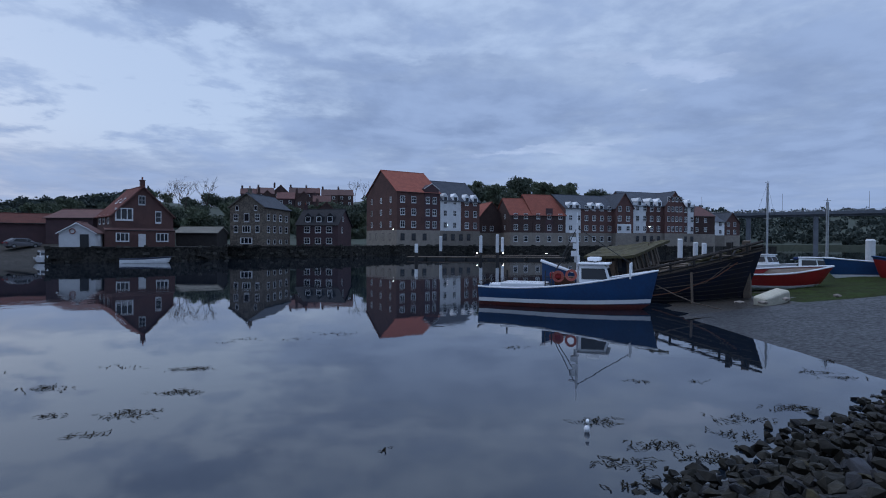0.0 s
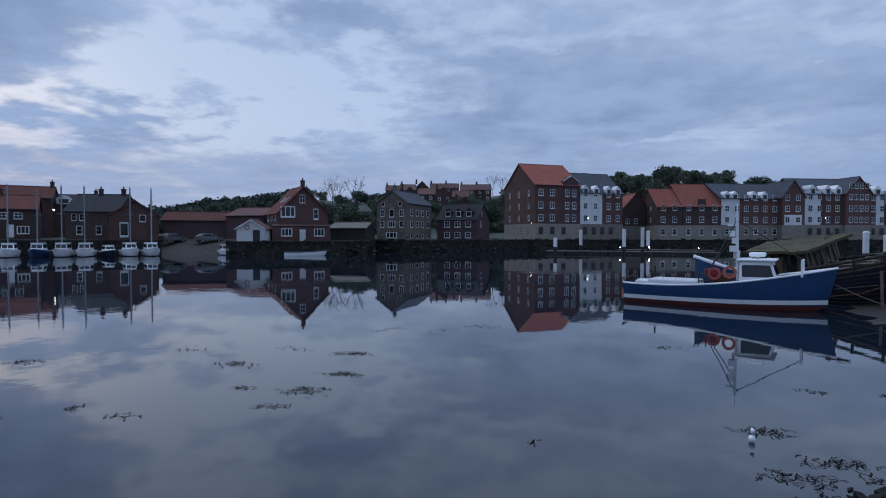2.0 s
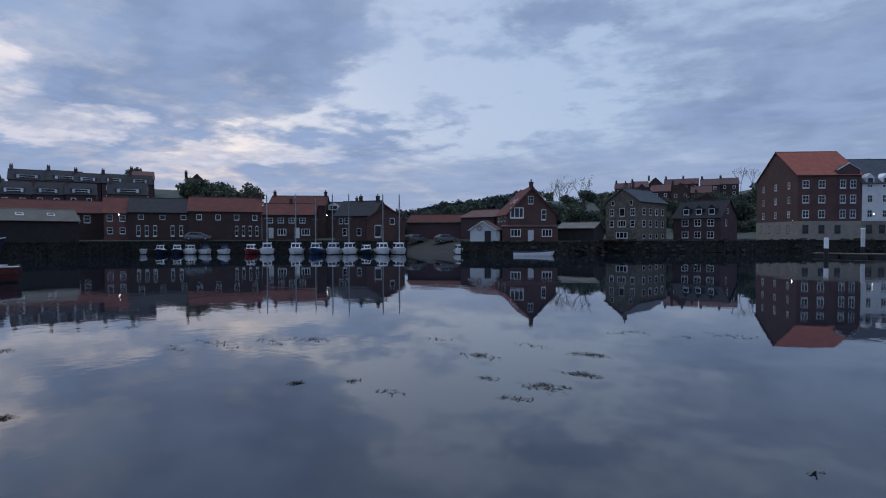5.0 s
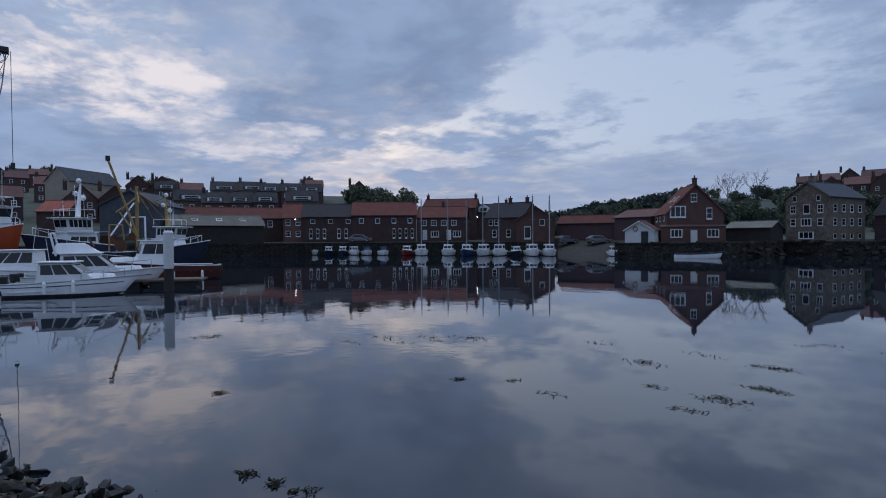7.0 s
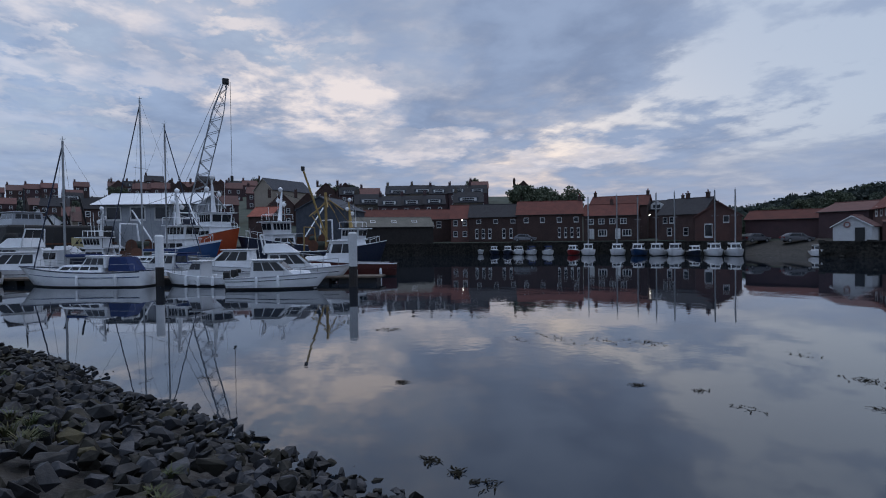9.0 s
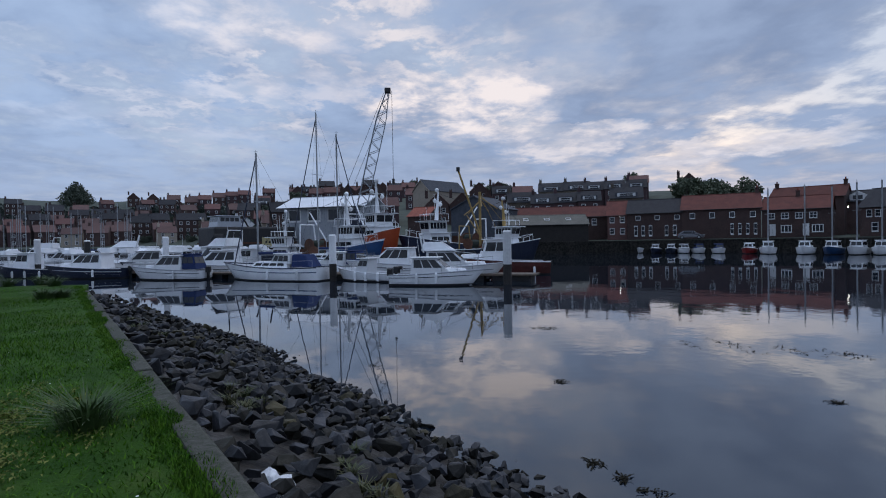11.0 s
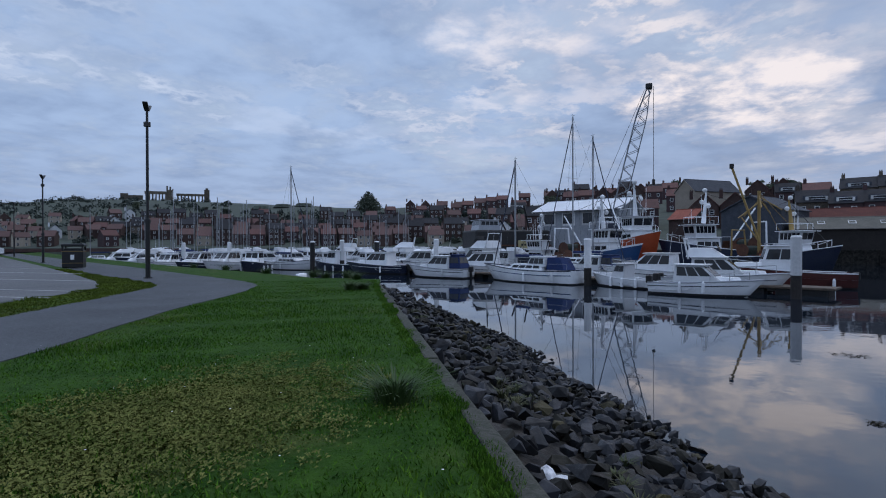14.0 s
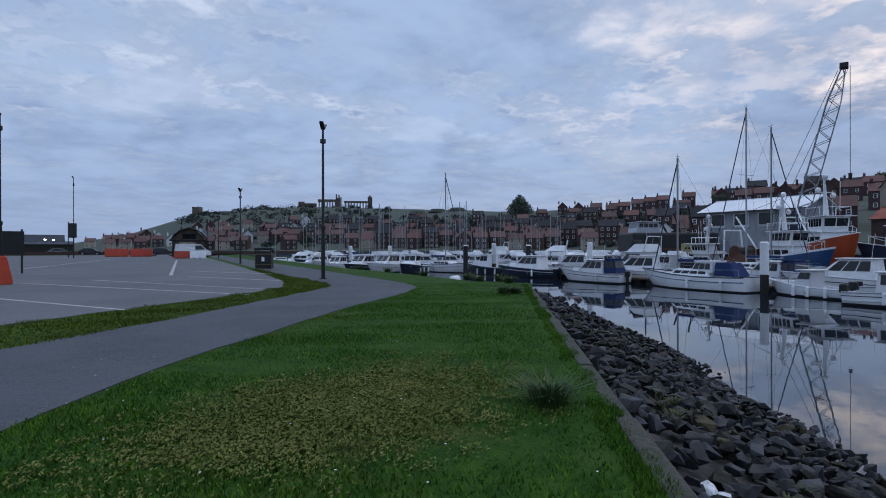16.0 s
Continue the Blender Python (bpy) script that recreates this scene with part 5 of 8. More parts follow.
def small_cabin_boat(label, length=5.0, paint=GEL, cover=None, group="small boats along the far quay", high=0.0):
    o = thing("small_boat", None, label, "small boat", group)
    k = length / 5.0
    hull(o, length * 0.95, 1.9 * k, 0.95 * k, 0.65 * k, 0.35, paint, BOOT_DARK, GEL_GREY, GEL, 0.85, 0.12, 0.1, 0.42, 0.1, well=0.25, n=10)
    cabin(o, 1.5 * k, 3.6 * k, 1.4 * k, 0.65 * k, 0.85 * k, cover or GEL, 0.5, 0.05, 0.82, 2, True, 0.4, 0.85, 0.05, back=not cover)
    if high:
        mast(o, 2.9 * k, 0.7, high, 0.095, 0.8, 1.7 * k, 2.6 * k, False, 1.8 * k)
    else:
        outboard(o, 0)
    return o


CONE_ORANGE = mat("orange_net_float", (0.42, 0.11, 0.03), (0.3, 0.08, 0.03), 0.6, 4, 20, 0.1)


def slab_shelter(k, z):
    """An open shelter over the working deck: roof on four legs."""
    bm = boxes((6.9 * k, 8.4 * k, -1.7 * k, 1.7 * k, z + 2.0 * k, z + 2.1 * k))
    for x in (7.0, 8.3):
        for y in (-1.6, 1.6):
            tube(bm, (x * k, y * k, z), (x * k, y * k, z + 2.0 * k), 0.05 * k, None, 6)
    return bm


def trawler(label, length=16.0, paint=BLUE, house=GEL, rig=GEL, group="fishing boats in the yard", band=None, gantry=True):
    o = thing("fishing_trawler", None, label, "fishing boat", group)
    k = length / 16.0
    sh = hull(o, length * 0.95, 5.2 * k, 4.2 * k, 2.6 * k, 1.5, paint, BOOT, GEL_GREY, house, 0.85, 0.10, 0.5, 0.45, 0.35, band=band, well=0.3)
    z = 2.5 * k
    cabin(o, 8.4 * k, 12.4 * k, 3.8 * k, z, 1.9 * k, house, 0.4, 0.2, 0.95, 3, False, 0.4, 0.72, 0.15, "deckhouse")
    cabin(o, 9.0 * k, 12.0 * k, 3.3 * k, z + 1.95 * k, 1.8 * k, house, -0.25, 0.1, 1.05, 5, True, 0.36, 0.88, 0.25, "wheelhouse")
    rails(o, [(8.8 * k, 1.7 * k, z + 4.1 * k), (12 * k, 1.7 * k, z + 4.1 * k), (12.2 * k, 0, z + 4.1 * k), (12 * k, -1.7 * k, z + 4.1 * k), (8.8 * k, -1.7 * k, z + 4.1 * k)], 0.8 * k, 0.03, house)
    bm = bmesh.new()
    tube(bm, (10 * k, 0, z + 4 * k), (9.6 * k, 0, z + 8.4 * k), 0.34 * k, 0.12 * k, 8)
    tube(bm, (9.7 * k, -1.1 * k, z + 6.8 * k), (9.7 * k, 1.1 * k, z + 6.8 * k), 0.06 * k, None, 6)
    part("signal_mast", bm, rig, o)
    for y, h in ((-0.8, 7.1), (0.9, 6.4), (0, 8.7)):
        bm = bmesh.new()
        bmesh.ops.create_uvsphere(bm, u_segments=10, v_segments=6, radius=0.34 * k, matrix=Matrix.Translation((9.8 * k, y * k, z + h * k)))
        part("radar_dome", bm, GEL, o, smooth=True)
    if gantry:
        part("gantry", chain([(1.8 * k, -1.9 * k, z), (1.6 * k, -1.5 * k, z + 4.2 * k), (1.6 * k, 1.5 * k, z + 4.2 * k), (1.8 * k, 1.9 * k, z)], 0.13 * k), rig, o)
        part("net_boom", rods([((6.8 * k, 0, z), (2.2 * k, 0, z + 6.2 * k))], 0.11 * k), rig, o)
        part("rig_wire", rods([((2.2 * k, 0, z + 6.2 * k), (9.6 * k, 0, z + 8.2 * k)), ((2.2 * k, 0, z + 6.2 * k), (1.6 * k, 0, z + 4.2 * k))], 0.02), BLACK, o)
    bm = boxes((5.6 * k, 6.8 * k, -1.4 * k, 1.4 * k, z, z + 1.0 * k), (5.9 * k, 6.5 * k, -1.0 * k, 1.0 * k, z + 1.0 * k, z + 1.5 * k))
    part("winch_box", bm, RUST, o)
    part("net_drum", rods([((3.4 * k, -1.5 * k, z + 1.0 * k), (3.4 * k, 1.5 * k, z + 1.0 * k))], 0.75 * k, 14), mat("dark_green_net", (0.016, 0.03, 0.026), (0.03, 0.028, 0.02), 0.95, 2, 12, 0.8), o, "drum of dark trawl net")
    for y in (-1.55, 1.55):
        part("drum_cheek", rods([((3.4 * k, y * k, z + 1.0 * k), (3.4 * k, (y + 0.1) * k, z + 1.0 * k))], 1.0 * k, 14), RUST, o)
    seed = random.Random(int(length * 10))
    for q in range(6):
        bm = bmesh.new()
        bmesh.ops.create_icosphere(bm, subdivisions=1, radius=0.2 * k, matrix=Matrix.Translation((seed.uniform(4.4, 8.0) * k, seed.uniform(-1.9, 1.9) * k, z + 0.3 * k)))
        part("net_float", bm, CONE_ORANGE if q % 2 else BLACK, o)
    for q in range(3):
        x, y = seed.uniform(9.2, 11.6) * k, seed.uniform(-1.3, 1.3) * k
        part("whip_aerial", rods([((x, y, z + 4.0 * k), (x + 0.1, y, z + (6.0 + q) * k))], 0.022, 5), GEL, o)
    part("mast_stay", rods([((9.6 * k, 0, z + 8.2 * k), (15.2 * k, 0, sh(0.99))), ((9.6 * k, 0, z + 8.0 * k), (8.8 * k, 2.0 * k, z)), ((9.6 * k, 0, z + 8.0 * k), (8.8 * k, -2.0 * k, z))], 0.025, 5), BLACK, o)
    part("gutting_shelter", slab_shelter(k, z), GEL_GREY, o)
    for i in range(4):
        x = (3 + i * 2.2) * k
        bm = bmesh.new()
        bmesh.ops.create_cone(bm, cap_ends=True, segments=12, radius1=0.42, radius2=0.42, depth=0.22, matrix=pose(x, -2.72 * k, 1.2, 90))
        part("tyre_fender", bm, RUBBER, o)
    rails(o, [(12.6 * k, 1.9 * k, sh(0.82)), (14.2 * k, 1.1 * k, sh(0.93)), (15.4 * k, 0, sh(1.0)), (14.2 * k, -1.1 * k, sh(0.93)), (12.6 * k, -1.9 * k, sh(0.82))], 0.8 * k, 0.03, house)
    return o


def make_blue_boat():
    o = thing("fishing_coble", None, "blue and white wooden fishing boat with small wheelhouse, afloat", "fishing boat")
    L = 8.0
    sh = hull(o, L * 0.96, 2.7, 1.75, 0.88, 0.5, BLUE, BOOT, GEL_GREY, GEL, 0.8, 0.05, 0.25, 0.5, 0.24, well=0.12, n=26)
    cabin(o, 4.7, 6.15, 1.75, 1.02, 0.98, GEL, 0.3, 0.0, 0.92, 1, True, 0.32, 0.82, 0.10, "wheelhouse")
    part("fish_hold", bevelled(1.0, 3.1, -0.75, 0.75, 0.75, 1.08, 0.06), GEL, o)
    part("hatch_cover", bevelled(0.4, 1.2, -0.6, 0.6, 0.72, 0.98, 0.05), GEL, o)
    slab(o, "spray_board", [(2.7, 0.95, 0.85), (4.9, 1.0, 0.9), (4.9, 1.0, 1.4), (2.7, 0.9, 2.05)], 0.03, BLUE, "blue and white curved side board")
    part("board_trim", chain([(2.62, 0.9, 2.1), (3.3, 0.94, 1.86), (4.0, 0.98, 1.62), (4.9, 1.0, 1.43)], 0.08), GEL, o)
    m = part("mast", rods([((4.55, 0, 0.9), (4.5, 0, 3.9))], 0.06, 8), GEL, o)
    part("mast_light", boxes((4.2, 4.45, -0.12, 0.12, 3.0, 3.25), (4.15, 4.5, -0.05, 0.05, 3.45, 3.55)), GEL, m)
    part("radar_scanner", bevelled(5.0, 5.6, -0.35, 0.35, 2.15, 2.33, 0.06), GEL, o)
    part("scanner_post", rods([((5.3, 0, 2.0), (5.3, 0, 2.2))], 0.09, 8), GEL, o)
    for x, y, z in ((3.75, -0.75, 1.42), (4.35, -0.8, 1.5)):
        bm = bmesh.new()
        bmesh.ops.create_cone(bm, cap_ends=False, segments=18, radius1=0.27, radius2=0.27, depth=0.05, matrix=pose(x, y, z, 90))
        bmesh.ops.solidify(bm, geom=bm.faces[:], thickness=0.11)
        part("lifebuoy", bm, RING, o, "faded orange ring lifebuoy")
    part("ladder", rods([((3.2, -1.05, 0.85), (3.2, -0.95, 1.7)), ((3.5, -1.05, 0.85), (3.5, -0.95, 1.7)), ((3.2, -1.02, 1.1), (3.5, -1.02, 1.1)), ((3.2, -0.98, 1.4), (3.5, -0.98, 1.4))], 0.025), BLACK, o)
    part("net_hauler", bevelled(3.5, 4.4, -0.35, 0.35, 0.95, 1.4, 0.1), RUST, o)
    part("fish_box", bevelled(3.35, 3.9, -0.7, -0.2, 1.3, 1.6, 0.05), REDP, o)
    part("mast_gear", boxes((4.25, 4.55, -0.2, 0.2, 2.35, 2.6), (4.35, 4.6, -0.32, -0.2, 2.7, 2.95), (4.35, 4.6, 0.2, 0.3, 2.05, 2.4)), GEL, m)
    part("mast_stay", rods([((4.5, 0, 3.7), (3.5, -0.5, 1.5)), ((4.5, 0, 3.7), (6.9, 0, 2.05)), ((4.5, 0, 3.2), (3.4, 0.5, 1.6))], 0.02), BLACK, m)
    part("flag_rod", rods([((4.5, 0, 3.9), (4.5, 0, 4.4))], 0.02), GEL, m)
    part("bow_frame", chain([(6.9, -0.8, 1.4), (6.9, -0.8, 2.05), (6.9, 0.8, 2.05), (6.9, 0.8, 1.4)], 0.04), GEL, o)
    part("stern_rail", chain([(0.1, -1.0, 0.9), (-0.05, -1.0, 1.1), (-0.05, 1.0, 1.1), (0.1, 1.0, 0.9)], 0.03), WOOD, o)
    part("stern_post", rods([((1.0, 0.6, 0.7), (1.0, 0.6, 1.6))], 0.04), BLACK, o)
    for side in (1, -1):
        pts = []
        for i in range(27):
            s = i / 26
            h = 2.7 / 2 * ((0.8 + 0.2 * math.sin(s / 0.5 * math.pi / 2)) if s < 0.5 else 1 - ((s - 0.5) / 0.5) ** 2.3)
            f = 0.872 if s < 0.6 else 0.872 - 0.128 * (s - 0.6) * 1.2
            pts.append((s * L * 0.96 + 0.05 * L * 0.96 * (0.3 / 1.75) * s ** 3 + 0.005, max(h * f, 0.015) * side, 0.27 + 0.12 * s ** 2))
        bm = bmesh.new()
        for (x0, y0, z0), (x1, y1, z1) in zip(pts[:-1], pts[1:]):
            q = [bm.verts.new(v) for v in ((x0, y0 + 0.012 * side, z0 - 0.09), (x1, y1 + 0.012 * side, z1 - 0.09), (x1, y1 + 0.05 * side, z1 + 0.09), (x0, y0 + 0.05 * side, z0 + 0.09))]
            bm.faces.new(q)
        part("white_stripe", bm, GEL, o, "white painted line above the water")
    place(o, (2.0, 28.2), (9.6, 25.3), 0.0)


def make_wreck():
    o = thing("derelict_boat", None, "rotting derelict wooden trawler with mossy collapsed deck on the mud", "wreck")
    L, B = 9.6, 3.7
    planks = mat("faded_navy_planks", (0.010, 0.014, 0.030), (0.020, 0.017, 0.016), 0.85, 0.9, 14, 0.7, spec=0.2)
    moss = mat("mossy_deck", (0.10, 0.09, 0.04), (0.04, 0.038, 0.027), 0.95, 1.3, 8, 0.8)
    sh = hull(o, L * 0.93, B, 2.75, 1.0, 0.5, planks, BOOT_DARK, moss, TIMBER, 0.8, 0.10, 0.1, 0.45, 0.1, band=WOOD, n=20)
    rng = random.Random(8)

    def side_pt(s, z, out=0.0):
        h = B / 2 * ((0.8 + 0.2 * math.sin(s / 0.45 * math.pi / 2)) if s < 0.45 else 1 - ((s - 0.45) / 0.55) ** 2.3)
        f = 0.86 + 0.14 * min(max(z, 0) / sh(s), 1)
        return (s * L * 0.93 + 0.10 * L * 0.93 * (z / 2.75) * s ** 3, -max(h * f, 0.02) - out, z)

    for i in range(9):
        pts = [side_pt(s, (0.12 + 0.095 * i) * sh(s) + 0.05, 0.008) for s in [0.1 + 0.88 * j / 12 for j in range(13)]]
        part("plank_edge", chain(pts, 0.016, 5), WOOD if i == 7 else TIMBER, o)
    # leaning deckhouse with a mossy roof, its planks sprung outwards
    c = part("deckhouse", boxes((1.9, 3.9, -1.1, 1.6, 0.8, 2.3)), BLACK, o)
    for i in range(9):
        x = 1.85 + i * 0.245
        pl = part("wall_plank", boxes((0, 0.17, -0.03, 0.03, 0, 1.5 + rng.uniform(-0.12, 0.06))), WOOD if i % 3 else TIMBER, c)
        pl.matrix_basis = pose(x, -1.17, 0.85, rng.uniform(-3, 3), rng.uniform(-4, 4), 0)
    for i in range(10):
        y = -1.15 + i * 0.33
        pl = part("wall_plank", boxes((-0.03, 0.03, 0, 0.22, 0, 1.62 + 0.05 * i)), WOOD, c)
        pl.matrix_basis = pose(4.35 + 0.03 * i + rng.uniform(-0.05, 0.05), y, 0.72 + 0.02 * i, rng.uniform(-4, 4), -14 + rng.uniform(-4, 4), 0)
    for x in (2.2, 3.25):
        part("window_opening", boxes((x, x + 0.45, -1.24, -1.19, 1.55, 2.1)), GLASS, c)
    part("door", boxes((2.62, 3.1, -1.26, -1.2, 0.95, 2.15), (2.68, 2.84, -1.28, -1.26, 1.5, 2.05), (2.9, 3.05, -1.28, -1.26, 1.5, 2.05)), mat("brown_door", (0.11, 0.075, 0.05), None, 0.8), c)
    roof = mat("moss_covered_felt", (0.105, 0.092, 0.042), (0.042, 0.037, 0.026), 0.95, 1.2, 7, 0.9)
    bm = bmesh.new()
    corner = [Vector(p) for p in ((1.5, -1.55, 2.36), (4.25, -1.55, 2.44), (5.0, 2.0, 2.8), (1.5, 1.0, 2.5))]
    rows = []
    for i in range(9):
        a, b = corner[0].lerp(corner[1], i / 8), corner[3].lerp(corner[2], i / 8)
        rows.append([a.lerp(b, j / 8) + Vector((0, 0, 0.06 * noise.noise((i * 0.7, j * 0.7, 3)) - 0.12 * math.sin(math.pi * i / 8) * math.sin(math.pi * j / 8))) for j in range(9)])
    up = [[bm.verts.new(p + Vector((0, 0, 0.06 + 0.05 * rng.random()))) for p in r] for r in rows]
    lo = [[bm.verts.new(p - Vector((0, 0, 0.06))) for p in r] for r in rows]
    for i in range(8):
        for j in range(8):
            bm.faces.new((up[i][j], up[i + 1][j], up[i + 1][j + 1], up[i][j + 1])), bm.faces.new((lo[i][j], lo[i][j + 1], lo[i + 1][j + 1], lo[i + 1][j]))
        bm.faces.new((up[i][0], lo[i][0], lo[i + 1][0], up[i + 1][0])), bm.faces.new((up[i][8], up[i + 1][8], lo[i + 1][8], lo[i][8]))
        bm.faces.new((up[0][i], up[0][i + 1], lo[0][i + 1], lo[0][i])), bm.faces.new((up[8][i], lo[8][i], lo[8][i + 1], up[8][i + 1]))
    part("sagging_roof", bm, roof, o, "sagging moss-grown roof")
    # broken deck: sprung planks, beams and moss heaps
    for i in range(44):
        x, y = rng.uniform(4.6, 8.3), rng.uniform(-1.3, 1.3)
        s = x / L
        ob = part("loose_plank", boxes((-0.8, 0.8, -0.09, 0.09, -0.02, 0.02)), WOOD if i % 3 else moss, o)
        ob.matrix_basis = pose(x, y * (1.0 - s * 0.6), sh(s) + rng.uniform(0.02, 0.16), rng.uniform(-12, 12), rng.uniform(-22, 0), rng.uniform(-40, 40))
    for k in range(5):
        s = 0.5 + k * 0.1
        part("deck_beam", chain([(s * L, -B * 0.45 * (1.15 - s * 0.8), sh(s) + 0.02), (s * L, 0, sh(s) + 0.16), (s * L, B * 0.45 * (1.15 - s * 0.8), sh(s) + 0.1)], 0.06, 5), TIMBER, o)
    for side, lift in ((-1, 0.12), (1, 0.32)):
        line = [side_pt(s, sh(s)) for s in (0.46, 0.56, 0.66, 0.76, 0.86, 0.95, 1.0)]
        line = [(x, -y * side * -1, z + lift) for x, y, z in line]
        part("bulwark", chain(line, 0.07), TIMBER, o)
        for x, y, z in line[:-1]:
            part("timberhead", rods([((x, y, z - 0.4), (x, y, z + 0.1))], 0.06), TIMBER, o)
    part("stem_post", bevelled(8.95, 9.3, -0.12, 0.12, 0.2, 3.1, 0.04), WOOD, o, "bare weathered wooden stem post")
    part("bitts", boxes((8.3, 8.5, -0.3, -0.1, 2.4, 3.05), (8.3, 8.5, 0.1, 0.3, 2.4, 3.0)), TIMBER, o)
    part("mooring_chain", chain([(9.2, -0.1, 2.4), (8.0, -1.3, 1.5), (6.4, -1.78, 0.8), (5.2, -1.85, 0.55)], 0.025, 5), RUST, o)
    part("mooring_rope", chain([(9.2, -0.1, 2.7), (7.6, -1.45, 1.25), (5.4, -1.85, 0.9)], 0.02, 5), WOOD, o)
    part("prop_timber", rods([((7.2, -2.3, -0.3), (7.0, -1.55, 1.75))], 0.06), WOOD, o)
    place(o, (7.6, 33.2), (14.6, 27.6), 0.05, 8)


make_blue_boat()
make_wreck()

# ---------------------------------------------------------------- moored boats
def along(a, b, length):
    """The stern so that a boat of that length has its middle between a and b."""
    a, b = Vector(a), Vector(b)
    d = (b - a).normalized()
    c = (a + b) / 2
    return c - d * length / 2, c + d * length / 2


def moor(o, a, b, length, z=0.0, roll=0.0):
    p, q = along(a, b, length)
    return place(o, p, q, z, roll)


def clone(o, a, b, length, label):
    p, q = along(a, b, length)
    c = copy_thing(o, pose(p.x, p.y, 0, 0, 0, bearing(p, q)))
    return tagged(c, label)


def make_marina_front():
    moor(motor_cruiser("white hardtop motor cruiser at the end of the pontoon", 5.7), (-37.6, -0.1), (-35.9, 4.6), 5.9)
    moor(motor_cruiser("white flybridge motor cruiser with dark windows", 6.9, fly=True), (-41.1, 0.7), (-40.0, 6.7), 7.2)
    moor(fishing_launch("white open fishing boat with small wheelhouse and fenders", 4.9), (-40.8, -0.7), (-43.3, -4.4), 5.0)
    moor(sailing_yacht("white motor-sailer with blue lines and navy cockpit cover", 9.4, GEL, 9.2, step_at=6.1), (-43.1, -5.9), (-47.6, -14.0), 9.4)
    blue = motor_cruiser("white fishing cruiser with navy canvas canopy", 6.4, canopy=CANVAS)
    moor(blue, (-48.2, -16.5), (-49.6, -22.1), 6.4)
    fly = motor_cruiser("large white flybridge cruiser with radar arch", 8.6, fly=True)
    moor(fly, (-55.4, -15.3), (-58.9, -20.8), 8.6)
    dark = motor_cruiser("black-hulled motor cruiser with white cabin", 7.2, NAVY, name="motor_cruiser")
    moor(dark, (-53.5, -25.6), (-54.1, -31.3), 7.2)
    pilot = fishing_launch("dark-hulled launch with white wheelhouse and fenders", 7.0, NAVY)
    moor(pilot, (-56.1, -32.3), (-57.7, -38.9), 7.0)
    tall = sailing_yacht("white sailing yacht with tall mast and dark canopy", 9.0, GEL, 12.0, dodger=False, step_at=4.4)
    moor(tall, (-59.6, -46.3), (-58.1, -40.5), 9.0)
    plain = motor_cruiser("white motor cruiser moored in the marina", 7.4)
    moor(plain, (-61.2, -25.0), (-58.9, -28.4), 7.4)
    spots = [(fly, (-72.6, -32.8), (-71.0, -36.9), 8.6, "white flybridge cruiser among the moored boats"), (blue, (-74.4, -48.1), (-72.4, -50.9), 6.4, "cabin boat with navy canopy between cruisers"),
             (plain, (-75.0, -40.3), (-75.0, -45.1), 7.4, "white motor cruiser moored beside a dark launch"), (fly, (-85.1, -49.5), (-84.9, -54.5), 8.6, "tall white cruiser behind the front row"),
             (plain, (-52.3, -15.1), (-51.5, -18.0), 7.4, "white motor boat behind the motor-sailer"), (pilot, (-59.8, -13.8), (-61.3, -17.7), 7.0, "small launch with white wheelhouse inside the pontoon"),
             (blue, (-50.0, -4.0), (-52.0, -7.4), 6.4, "cabin boat moored inside the pontoon"), (plain, (-47.2, 0.7), (-48.0, -1.8), 7.4, "white cruiser partly hidden by the flybridge boat"),
             (dark, (-54.5, -52.5), (-49.0, -51.2), 7.2, "dark-hulled cruiser with white cabin in the marina"), (plain, (-56.4, -49.6), (-50.7, -48.7), 7.4, "white cruiser with wraparound windscreen"),
             (pilot, (-56.7, -46.0), (-50.4, -43.7), 7.0, "dark launch moored among white boats"), (blue, (-56.6, -60.0), (-50.9, -57.5), 6.4, "white boat with navy canopy near the grass"),
             (plain, (-62.0, -69.4), (-55.4, -65.7), 7.4, "white cruiser far along the pontoon")]
    for o, a, b, n, text in spots:
        clone(o, a, b, n, text)
    a = sailing_yacht("sailing yacht with a tall bare mast and furled headsail", 11.0, GEL, 15.0, dodger=False)
    moor(a, (-55.3, -3.8), (-59.9, -11.1), 11.0)
    b = sailing_yacht("sailing yacht with grey mast and dark furled sail", 10.0, GEL, 13.4, dodger=False)
    moor(b, (-62.6, -11.3), (-58.8, -3.3), 10.0)
    return [plain, dark, fly, blue, pilot, tall]


PROTO = make_marina_front()


